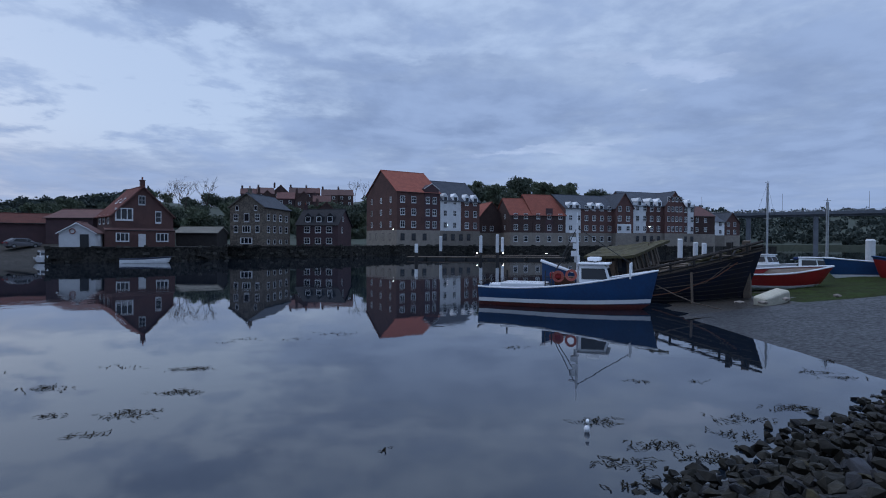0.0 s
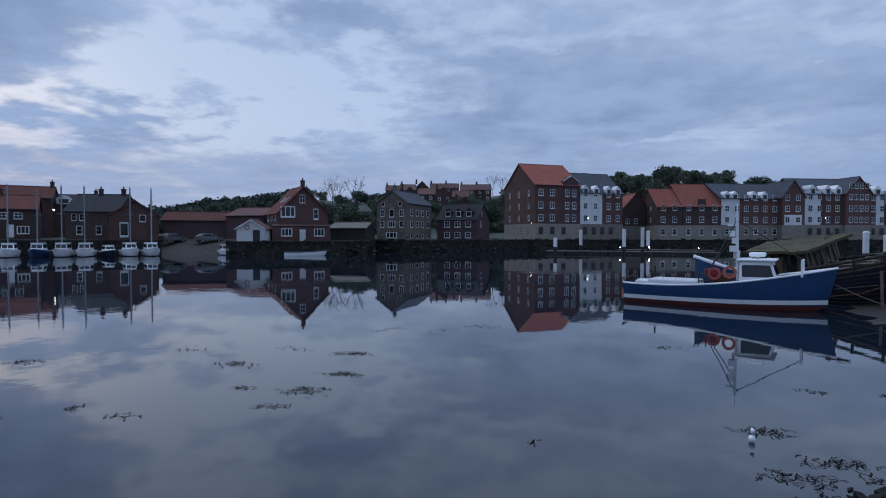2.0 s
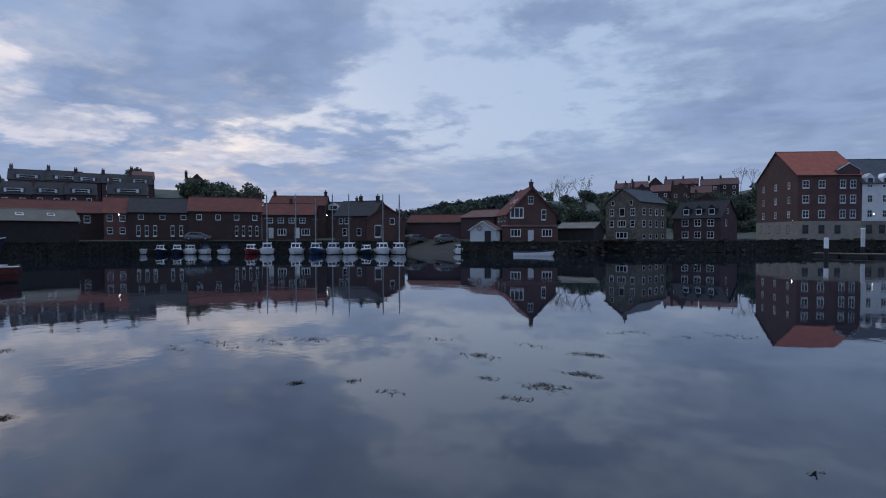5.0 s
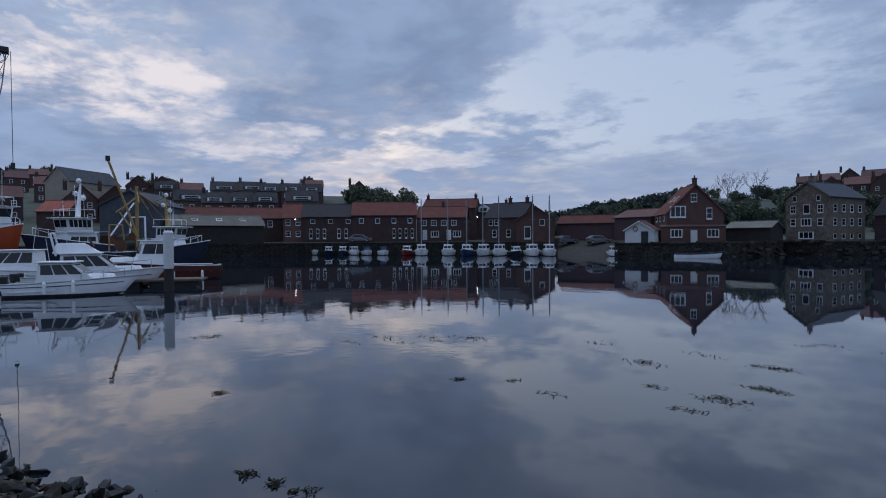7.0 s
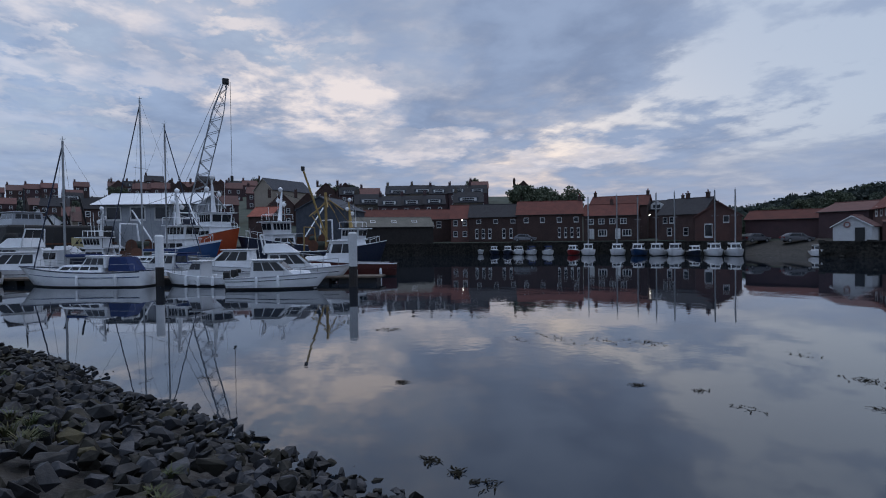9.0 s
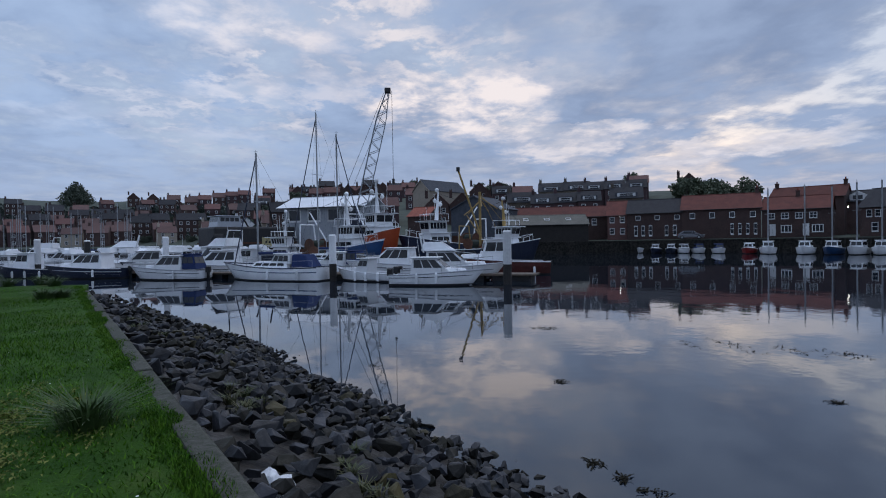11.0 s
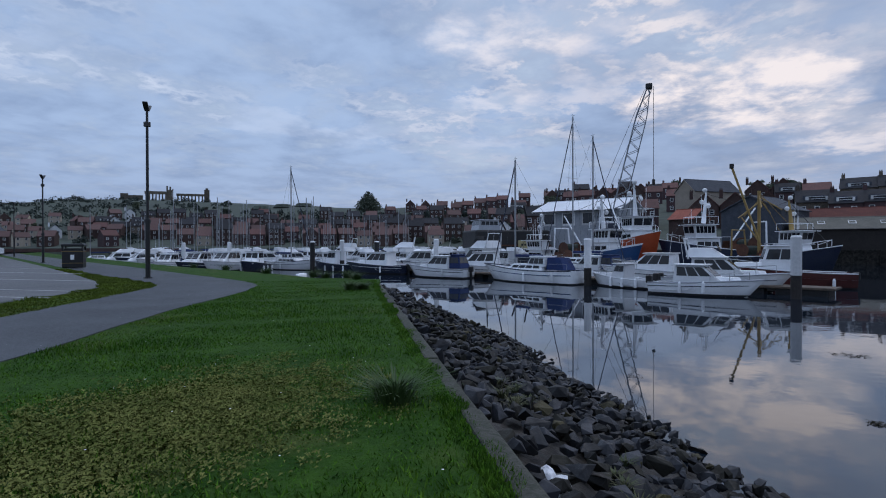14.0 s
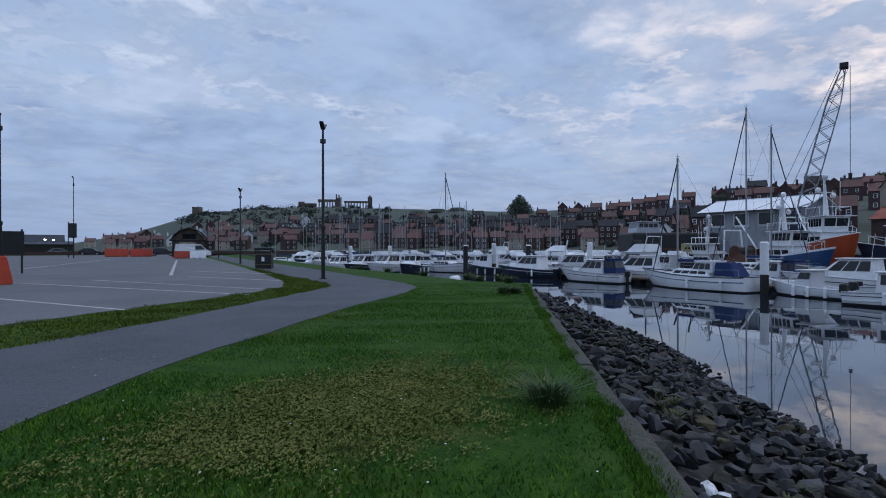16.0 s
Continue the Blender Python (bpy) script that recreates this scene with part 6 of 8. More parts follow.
def far_boat(label, length, paint, high):
    """A moored boat seen from far off: fewer fittings."""
    o = thing("moored_boat", None, label, "boat", "far marina boats")
    k = length / 8
    hull(o, length * 0.94, 2.7 * k, 1.25 * k, 0.9 * k, 0.4, paint, BOOT_DARK, GEL_GREY, None, 0.8, 0.14, 0.1, 0.42, 0.12, n=8)
    if high:
        cabin(o, 2.4 * k, 5.4 * k, 1.7 * k, 0.9 * k, 0.55 * k, GEL, 0.6 * k, 0.1, 0.85, 2, False, 0.35, 0.8, 0)
        m = part("mast", rods([((4.8 * k, 0, 0.9), (4.8 * k, 0, 0.9 + high))], 0.075, 6), ALLOY, o)
        part("sail_cover", rods([((4.7 * k, 0, 1.9), (1.6 * k, 0, 1.95))], 0.14, 6), CANVAS, m)
    else:
        cabin(o, 2.0 * k, 5.4 * k, 2.1 * k, 0.9 * k, 1.15 * k, GEL, 1.1 * k, 0.1, 0.82, 2, True, 0.42, 0.86, 0.06, back=True)
        cabin(o, 1.8 * k, 4.0 * k, 1.7 * k, 2.1 * k, 0.5 * k, GEL, 0.7, 0.1, 0.85, 0, False, roof_over=0, name="flybridge")
    return o


def make_far_marina():
    rng = random.Random(21)
    kinds = [(far_boat("distant white sailing yacht in the marina", 9.0, GEL, 11.0), "white sailing yacht far down the marina"), (far_boat("distant blue sailing yacht in the marina", 8.6, NAVY, 12.5), "navy sailing yacht far down the marina"),
             (far_boat("distant white cabin cruiser in the marina", 8.0, GEL, 0), "white cabin cruiser far down the marina"), (far_boat("distant yacht with a short mast", 7.5, GEL, 9.0), "small white yacht far down the marina"),
             (far_boat("distant dark-hulled cruiser in the marina", 8.4, NAVY, 0), "dark cabin cruiser far down the marina")]
    first = [True] * 5
    n = 0
    for row in range(11):
        d0 = 66 + row * 14
        for col in range(20):
            az = 101.5 + col * 2.1 + rng.uniform(-0.5, 0.5)
            d = d0 + (az - 101) * 0.62 + rng.uniform(-1.5, 1.5)
            x, y = -math.sin(radians(az)) * d, math.cos(radians(az)) * d
            # stay on the water: off the shore of the grass bank and short of the far quay
            if d > hills_at(az)[0] - 12 or (x > -66 and y < -0.0 and (-1.86 * (x + 18) - 12) < y + 34 and y < -30) or (az < 104 and d < 75) or az > 143:
                continue
            if (x + 38) * 0.89 + (-(y + 50)) * 0.45 > -9:
                continue
            if rng.random() < 0.22:
                continue
            i = rng.choices(range(5), (6, 4, 2, 4, 1) if row > 1 and az > 116 else (0, 0, 5, 0, 3))[0]
            o, text = kinds[i]
            h = (150 if rng.random() < 0.8 else -30) + rng.uniform(-6, 6)
            m = pose(x, y, 0, 0, 0, h)
            if first[i]:
                o.matrix_basis, first[i] = m, False
            else:
                tagged(copy_thing(o, m), text)
            n += 1


make_far_marina()


def make_far_quay_boats():
    small = [small_cabin_boat("white cabin dinghy moored stern-on to the quay", 5.0), small_cabin_boat("dark little cabin boat on the far quay", 5.0, NAVY),
             small_cabin_boat("small boat under a blue canvas cover", 5.0, GEL, CANVAS), small_cabin_boat("small white yacht with bare mast by the quay", 6.2, GEL, None, high=9.0),
             small_cabin_boat("blue-hulled yacht with bare mast by the quay", 6.2, BLUE, None, high=8.6), small_cabin_boat("varnished cabin boat with red hull on the quay", 5.4, REDP)]
    used = [False] * 6
    kinds = [0, 5, 1, 0, 1, 1, 0, 2, 2, 5, 3, 3, 4, 3, 3, 1, 3, 3, 0]
    where = [(-103.9, 37.5), (-101.0, 39.6), (-98.4, 41.5), (-95.9, 43.3), (-93.6, 44.9), (-91.4, 46.5), (-89.6, 47.8), (-87.6, 49.3), (-84.9, 51.1), (-81.3, 53.8), (-79.1, 55.3), (-75.1, 58.2), (-72.4, 60.2), (-70.0, 61.8), (-67.9, 63.4), (-65.7, 65.0), (-63.6, 66.5), (-61.4, 68.1), (-53.1, 74.0)]
    rng = random.Random(4)
    for i, (x, y) in zip(kinds, where):
        o = small[i]
        toward = math.degrees(math.atan2(-y, -x)) + rng.uniform(-14, 14)
        m = pose(x - 2.5 * math.cos(radians(toward)), y - 2.5 * math.sin(radians(toward)), 0, 0, 0, toward)
        if not used[i]:
            o.matrix_basis, used[i] = m, True
        else:
            copy_thing(o, m)
    o = thing("rowing_boat", None, "long open white and blue rowing boat below the brick house", "rowing boat")
    hull(o, 5.8, 1.6, 0.85, 0.62, 0.3, GEL, GEL, NAVY, NAVY, 0.5, 0.06, 0.1, 0.5, 0.1, band=NAVY, well=0.1)
    for x in (1.4, 2.8, 4.2):
        part("thwart", boxes((x, x + 0.25, -0.65, 0.65, 0.5, 0.55)), WOOD, o)
    moor(o, (-42.3, 73.1), (-37.7, 75.5), 5.6)


make_far_quay_boats()


def make_yard():
    moor(trawler("orange-hulled fishing trawler with white upperworks in the yard", 14, ORANGE), (-78.4, -6.2), (-68.6, -0.8), 14, 0.9)
    moor(trawler("blue and white fishing trawler beside the yard quay", 12, BLUE, band=GEL), (-67.8, -10.8), (-62.6, -3.2), 12)
    moor(trawler("small white and navy fishing boat with wheelhouse", 9, NAVY, gantry=False), (-60.0, -9.1), (-61.3, -13.1), 9)
    moor(trawler("navy trawler with tall white radar mast", 14, NAVY), (-79.7, 12.0), (-74.6, 1.6), 14)
    yel = trawler("navy fishing boat with yellow derrick rig", 11, NAVY, GEL, BUFF)
    moor(yel, (-68.1, 8.5), (-63.0, 14.2), 11)
    # raised derrick and its gallows
    d = thing("derrick", pose(*(-65.9, 9.7), 2.2), "yellow timber derrick and gallows over the fishing boat", "derrick")
    part("post", rods([((0, 0, 0), (0, 0, 6.4))], 0.16, 8), BUFF, d)
    part("jib", rods([((0.1, 0.0, 1.2), (0.4, -2.6, 9.0))], 0.12, 8), BUFF, d)
    for k in range(5):
        a = k * 1.26
        part("spar", rods([((0, 0, 6.0 - 0.2 * k), (1.4 * math.cos(a), 2.1 * math.sin(a), 4.6 - 0.25 * k))], 0.07), BUFF, d)
    part("jib_head", bevelled(0.2, 0.6, -2.8, -2.4, 8.8, 9.3, 0.05), BLACK, d)
    for y in (2.5, 4.4):
        part("stay_wire", rods([((0, 0, 6.2), (0, y, 0.8))], 0.03), BUFF, d)
    lau = fishing_launch("white launch with long wheelhouse and dull red hull", 8.6, BOOT)
    moor(lau, (-45.6, 10.0), (-45.8, 5.7), 8.6)
    # dark barge with a faded yellow board
    o = thing("steel_barge", None, "black steel dredging barge with yellow board and low grey cabin", "barge", "fishing boats in the yard")
    part("hull", bevelled(0, 12.5, -3.5, 3.5, -1, 5.4, 0.3, 2), mat("black_barge_paint", (0.014, 0.015, 0.017), (0.03, 0.026, 0.024), 0.6, 0.6, 8, 0.2), o)
    part("rubbing_band", boxes((-0.1, 12.6, -3.62, -3.5, 2.9, 3.1), (-0.1, 12.6, 3.5, 3.62, 2.9, 3.1)), RUST, o)
    b = part("name_board", boxes((2.0, 5.6, 3.62, 3.68, 2.4, 3.8)), mat("faded_yellow_board", (0.44, 0.38, 0.19), (0.34, 0.30, 0.17), 0.8, 2, 12, 0.1), o, "faded yellow board with dark lettering bars")
    for i in range(6):
        part("board_bar", boxes((2.3 + i * 0.5, 2.6 + i * 0.5, 3.68, 3.70, 2.95, 3.25 + 0.25 * (i == 1))), BLACK, b)
    cabin(o, 8, 11.5, 4.4, 5.4, 1.6, GEL_GREY, 0.3, 0.2, 0.95, 4, True, 0.5, 0.85, 0.2, "wheelhouse")
    bm = bmesh.new()
    tube(bm, (9.4, 0, 6.6), (9.4, 0, 10.2), 0.16, 0.08, 8)
    part("mast", bm, BLACK, o)
    for k in range(3):
        part("deck_derrick", rods([((2 + 2 * k, 0, 5.2), (3.2 + 2.2 * k, 0.6, 9.5 - k))], 0.13), BLACK, o)
    moor(o, (-90.7, -18.8), (-84.3, -27.3), 12.5)
    # white sheeted shed
    o = building("white sheeted boat-lift shed with open dark bays", (-90.8, -18.2), (-86.5, -5.7), 9, 2.3, 8.6, 10.2, mat("white_sheeting", (0.40, 0.42, 0.45), (0.26, 0.28, 0.31), 0.6, 0.5, 6, 0.1), mat("white_sheet_roof", (0.66, 0.68, 0.71), (0.56, 0.58, 0.60), 0.55, 0.5, 6, 0.08), over=0.9, name="yard_shed", category="shed")
    for i in range(4):
        put_window(o, "front", 1.9 + i * 3.4, 4.9, 2.2, 1.9, "small", 14, 9)
    # shipyard quay
    b = bmesh.new()
    for (x0, y0), (x1, y1) in zip([(-82.5, 18.7), (-80.7, -0.1), (-79.3, -14.6), (-93.6, -37.1)], [(-80.7, -0.1), (-79.3, -14.6), (-93.6, -37.1), (-133.6, -69.5)]):
        an = math.degrees(math.atan2(y0 - y1, x0 - x1))
        box(b, 0, math.hypot(x1 - x0, y1 - y0), 0, 26, -2, 2.3, pose(x1, y1, 0, 0, 0, an))
    tagged(part("yard_quay", b, QUAY), "dark quay of the fishing boat yard", "quay", kind="structure")


make_yard()


def make_crane():
    foot, tip = Vector((*(-82.4, -6.2), 4.2)), Vector((*(-82.6, -1.2), 25.0))
    o = thing("lattice_crane", Matrix.Translation(Vector((foot.x, foot.y, 2.3))), "tall blue-grey lattice boom crane standing on the yard quay", "crane")
    part("crawler", bevelled(-2.4, 2.4, -2.2, 2.2, 0, 1.0, 0.2), BLACK, o)
    part("cab", bevelled(-2.0, 1.6, -1.5, 1.5, 1.0, 3.8, 0.2), NAVY, o)
    d = tip - foot
    ln, q = d.length, d.to_track_quat("Z", "Y")
    base = Vector((0, 0, 1.9))
    grey = mat("crane_paint", (0.26, 0.275, 0.30), (0.17, 0.185, 0.205), 0.6, 2, 20, 0.1)

    def at(t, a, b):
        w = 0.25 + 0.75 * min(t * 5, 1, (1 - t) * 5)
        return base + q @ Vector((a * w, b * w, t * ln))

    n = 22
    for a, b in ((1, 1), (1, -1), (-1, 1), (-1, -1)):
        part("boom_chord", chain([tuple(at(i / n, a * 0.72, b * 0.72)) for i in range(n + 1)], 0.065, 5), grey, o)
    for i in range(n):
        s = 1 if i % 2 else -1
        bm = bmesh.new()
        for a in (1, -1):
            tube(bm, at(i / n, a * 0.72, -s * 0.72), at((i + 1) / n, a * 0.72, s * 0.72), 0.04, None, 4)
            tube(bm, at(i / n, -s * 0.72, a * 0.72), at((i + 1) / n, s * 0.72, a * 0.72), 0.04, None, 4)
        part("boom_lacing", bm, grey, o)
    part("boom_head", bevelled(-0.45, 0.45, -0.45, 0.45, -0.3, 0.45, 0.12), BLACK, o).matrix_basis = Matrix.Translation(base + d)
    hook = tip - Vector((foot.x, foot.y, 2.3)) + Vector((0.2, 0.6, 0))
    part("hoist_rope", rods([(hook, (hook.x, hook.y, 9.5))], 0.035, 5), BLACK, o)
    part("hook_block", bevelled(hook.x - 0.2, hook.x + 0.2, hook.y - 0.2, hook.y + 0.2, 9.0, 9.8, 0.08), BLACK, o)
    for s in (-0.5, 0.5):
        part("pendant_rope", rods([(base + d * 0.985 + Vector((0, s, 0)), Vector((-1.5, -2.6 + s, 4.8)))], 0.03, 5), BLACK, o)
    part("a_frame", chain([(-1.0, -1.0, 3.6), (-1.5, -2.6, 5.0), (-1.0, 1.0, 3.6)], 0.08), grey, o)


make_crane()


# ---------------------------------------------------------------- piles and pontoons
def pile(x, y, top, white=True, group="marina piles"):
    o = thing("mooring_pile", pose(x, y, 0), "thick mooring pile, white above and dark weed below" if white else "dark timber mooring pile with pale cap", "mooring pile", group)
    part("lower_shaft", rods([((0, 0, -2), (0, 0, 1.35))], 0.27, 14), TIMBER, o)
    part("upper_shaft", rods([((0, 0, 1.3), (0, 0, top))], 0.275, 14), WHITE if white else BLACK, o)
    bm = bmesh.new()
    tube(bm, (0, 0, top), (0, 0, top + 0.12), 0.3, 0.2, 14)
    part("cap", bm, WHITE, o)


for x, y, top, w in ((-36.0, 6.9, 3.4, 1), (-42.9, -5.1, 3.4, 1), (*(-54.4, -21.9), 3.6, 1), (*(-56.8, -34.8), 3.6, 1), (*(-53.3, -36.5), 3.4, 0), (*(-55.3, -29.4), 3.4, 0), (*(-58.1, -52.7), 3.4, 1), (*(-58.4, -60.9), 3.4, 1),
                     (*(-0.5, 104.4), 4.0, 1), (*(6.2, 92.4), 4.0, 1), (*(9.0, 92.8), 4.2, 1), (*(10.9, 102.6), 3.8, 1), (*(-4.3, 88.1), 2.6, 1), (*(27.6, 65.1), 3.4, 1), (*(29.9, 66.2), 3.0, 1), (*(31.6, 67.6), 2.9, 1), (*(28.1, 37.1), 3.2, 1)):
    pile(x, y, top, bool(w))


def pontoon(a, b, w=2.0):
    a, b = Vector(a), Vector(b)
    ln = (b - a).length
    o = thing("pontoon", pose(a.x, a.y, 0, 0, 0, bearing(a, b)), "low floating timber pontoon on dark floats", "pontoon", "pontoons")
    part("walkway", bevelled(0, ln, -w / 2, w / 2, 0.35, 0.5, 0.03), WOOD, o)
    n = max(int(ln / 3), 1)
    for i in range(n):
        part("float", bevelled(i * ln / n + 0.3, (i + 1) * ln / n - 0.3, -w / 2 + 0.1, w / 2 - 0.1, -0.3, 0.36, 0.06), BLACK, o)


pontoon((-38.5, 9.5), (-51.0, -17.5))
pontoon((-51.4, -18.2), (-60.5, -36.0))
pontoon((-61.0, -37.0), (-78, -70))
pontoon((-6.2, 96.6), (20.7, 94.5), 2.6)
pontoon((6.2, 109.3), (22.6, 108.2), 2.2)


def pontoon_light(x, y, z, label="small bright white lamp on the far pontoon"):
    o = thing("marker_lamp", pose(x, y, z), label, "lamp", "small lit lamps")
    part("stem", rods([((0, 0, -0.6), (0, 0, -0.1))], 0.03), BLACK, o)
    bm = bmesh.new()
    bmesh.ops.create_uvsphere(bm, u_segments=8, v_segments=6, radius=0.1)
    part("bulb", bm, lit_white, o)


lit_white = lamp_mat("lit_white_lamp", (1.0, 0.93, 0.8), 9.0)
for x, y in ((6.0, 98.5), (10.7, 99.2), (18.0, 97.1)):
    pontoon_light(x, y, 1.1)
for x, y, z in ((*(-11.4, 126.3), 5.9), (*(1.0, 130.8), 7.0), (*(-76.1, 65.6), 6.7), (*(-95.8, 39.3), 6.5), (*(53.2, 143.1), 7.2)):
    pontoon_light(x, y, z, "small warm wall lamp lit on the quayside")


def make_right_boats():
    o = thing("red_boat", None, "red and white open wooden boat aground on the mud", "boat")
    hull(o, 4.6, 1.7, 1.05, 0.7, 0.35, REDP, GEL, WOOD, GEL, 0.7, 0.14, 0.1, 0.45, 0.1, well=0.2)
    place(o, (15.6, 30.9), (20.2, 30.4), 0.75, 8)
    t = small_cabin_boat("white yacht with slim mast moored off the mud", 6.4, GEL, None, "boats by the slip", 5.4)
    moor(t, (27.2, 42.7), (29.0, 41.5), 6.4)
    t = small_cabin_boat("white cabin boat with tall dark mast off the mud", 6.4, GEL, None, "boats by the slip", 8.0)
    moor(t, (30.0, 55.0), (31.0, 52.1), 6.4)
    o = thing("beached_boat", None, "blue and white boat beached on the grass", "boat", "boats by the slip")
    hull(o, 5.4, 2.0, 1.3, 0.9, 0.35, BLUE, GEL, WOOD, GEL, 0.75, 0.1, 0.1, 0.45, 0.3, well=0.2)
    place(o, (28.6, 32.5), (23.6, 33.8), 0.85, 4)
    o = thing("beached_boat", None, "red boat with blue gunwale beached on the grass", "boat", "boats by the slip")
    hull(o, 5.4, 2.0, 1.4, 1.0, 0.35, REDP, REDP, WOOD, BLUE, 0.75, 0.1, 0.1, 0.45, 0.3, band=BLUE, well=0.2)
    place(o, (29.5, 30.0), (24.6, 31.2), 0.9, -4)
    o = part("float_block", bevelled(-0.75, 0.75, -0.35, 0.35, -0.28, 0.28, 0.12, 3), mat("dirty_foam", (0.42, 0.40, 0.32), (0.27, 0.25, 0.2), 0.85, 2, 14, 0.3), None)
    o.matrix_basis = pose(14.4, 25.0, 0.55, 6, -14, 20)
    tagged(o, "dirty white foam float block lying on mud", "float")
    for i, (x, y) in enumerate(((12.6, 24.3), (14.3, 23.8), (16.0, 23.2), (13.2, 23.6))):
        bm = bmesh.new()
        bmesh.ops.create_icosphere(bm, subdivisions=1, radius=0.16)
        bmesh.ops.transform(bm, matrix=Matrix.Diagonal((1.5, 1.0, 0.5, 1)), verts=bm.verts[:])
        o = part("pale_stone", bm, STONE_PALE)
        o.matrix_basis = pose(x, y, 0.12 * (x - 9.7) + 0.12, 0, 0, 40 * i)
        tagged(o, "pale stone lying on the wet mud", "stone", "pale stones")
    o = thing("mooring_rope", None, "slack wet mooring rope from boat to mud", "rope")
    part("rope", chain([(9.5, 25.5, 1.1), (10.0, 24.7, 0.75), (10.6, 24.0, 0.45), (11.4, 23.4, 0.27)], 0.02), WOOD, o)


make_right_boats()

# ---------------------------------------------------------------- trees and woods
def leaf_cloud(rng, lobes, count, size, squash=0.8):
    """Many small leaf cards spread through lobes (x, y, z, radius), thicker near their skins."""
    verts, faces = [], []
    wsum = [r ** 2 for *_, r in lobes]
    for _ in range(count):
        x, y, z, r = rng.choices(lobes, wsum)[0]
        d = Vector((rng.gauss(0, 1), rng.gauss(0, 1), rng.gauss(0, 1))).normalized() * r * rng.uniform(0.45, 1.05)
        c = Vector((x + d.x, y + d.y, z + d.z * squash))
        s = size * rng.uniform(0.5, 1.3)
        q = Euler((rng.uniform(0, 6.3), rng.uniform(0, 6.3), rng.uniform(0, 6.3))).to_matrix()
        k = len(verts)
        for a, b in ((-1, -0.6), (0.9, -0.8), (1.1, 0.7), (-0.7, 0.9)):
            verts.append(c + q @ Vector((a * s / 2, b * s / 2, 0)))
        faces.append((k, k + 1, k + 2, k + 3))
    return verts, faces


def branch(bm, rng, p, d, length, r, depth):
    q = p + d * length
    tube(bm, p, q, r, r * 0.62, 5 if depth > 1 else 3)
    if depth == 0:
        return
    for _ in range(3 if depth > 1 else 4):
        n = (d + Vector((rng.uniform(-1, 1), rng.uniform(-1, 1), rng.uniform(-0.1, 0.7))) * 0.62).normalized()
        branch(bm, rng, p.lerp(q, rng.uniform(0.55, 1.0)), n, length * rng.uniform(0.55, 0.8), r * 0.55, depth - 1)


def tree(label, seed, high, wide, leaves=1500, material=None, leaf=0.45, group="hillside trees", form="round"):
    rng = random.Random(seed)
    o = thing("tree", None, label, "tree", group)
    bm = bmesh.new()
    if form == "bare":
        branch(bm, rng, Vector((0, 0, 0)), Vector((0, 0, 1)), high * 0.36, high * 0.012, 5)
        part("trunk", bm, BARK, o)
        return o
    th = high * (0.3 if form != "conifer" else 0.9)
    tube(bm, (0, 0, -1), (0, 0, th), high * 0.03, high * 0.02, 7)
    lobes = []
    if form == "conifer":
        for i in range(9):
            z = high * (0.18 + 0.78 * i / 9)
            w = wide * (1 - i / 9.5)
            for k in range(5):
                a = k * 1.257 + i
                lobes.append((math.cos(a) * w * 0.6, math.sin(a) * w * 0.6, z, w * 0.42 + 0.2))
    else:
        for i in range(15):
            a, f = rng.uniform(0, 6.3), rng.uniform(0.1, 0.75)
            z = high * rng.uniform(0.2, 0.84)
            w = wide * (1.0 - 0.5 * abs(z / high - 0.6) * 2)
            lobes.append((math.cos(a) * w * f, math.sin(a) * w * f, z, wide * rng.uniform(0.26, 0.48)))
        for x, y, z, r in lobes[:6]:
            tube(bm, (0, 0, th * 0.85), (x * 0.8, y * 0.8, z), high * 0.014, high * 0.005, 5)
    part("trunk", bm, BARK, o)
    v, f = leaf_cloud(rng, lobes, leaves, leaf)
    me = mesh_of(v, f, "crown")
    me.materials.append(material or LEAF)
    c = new("crown", me)
    c.parent = o
    return o


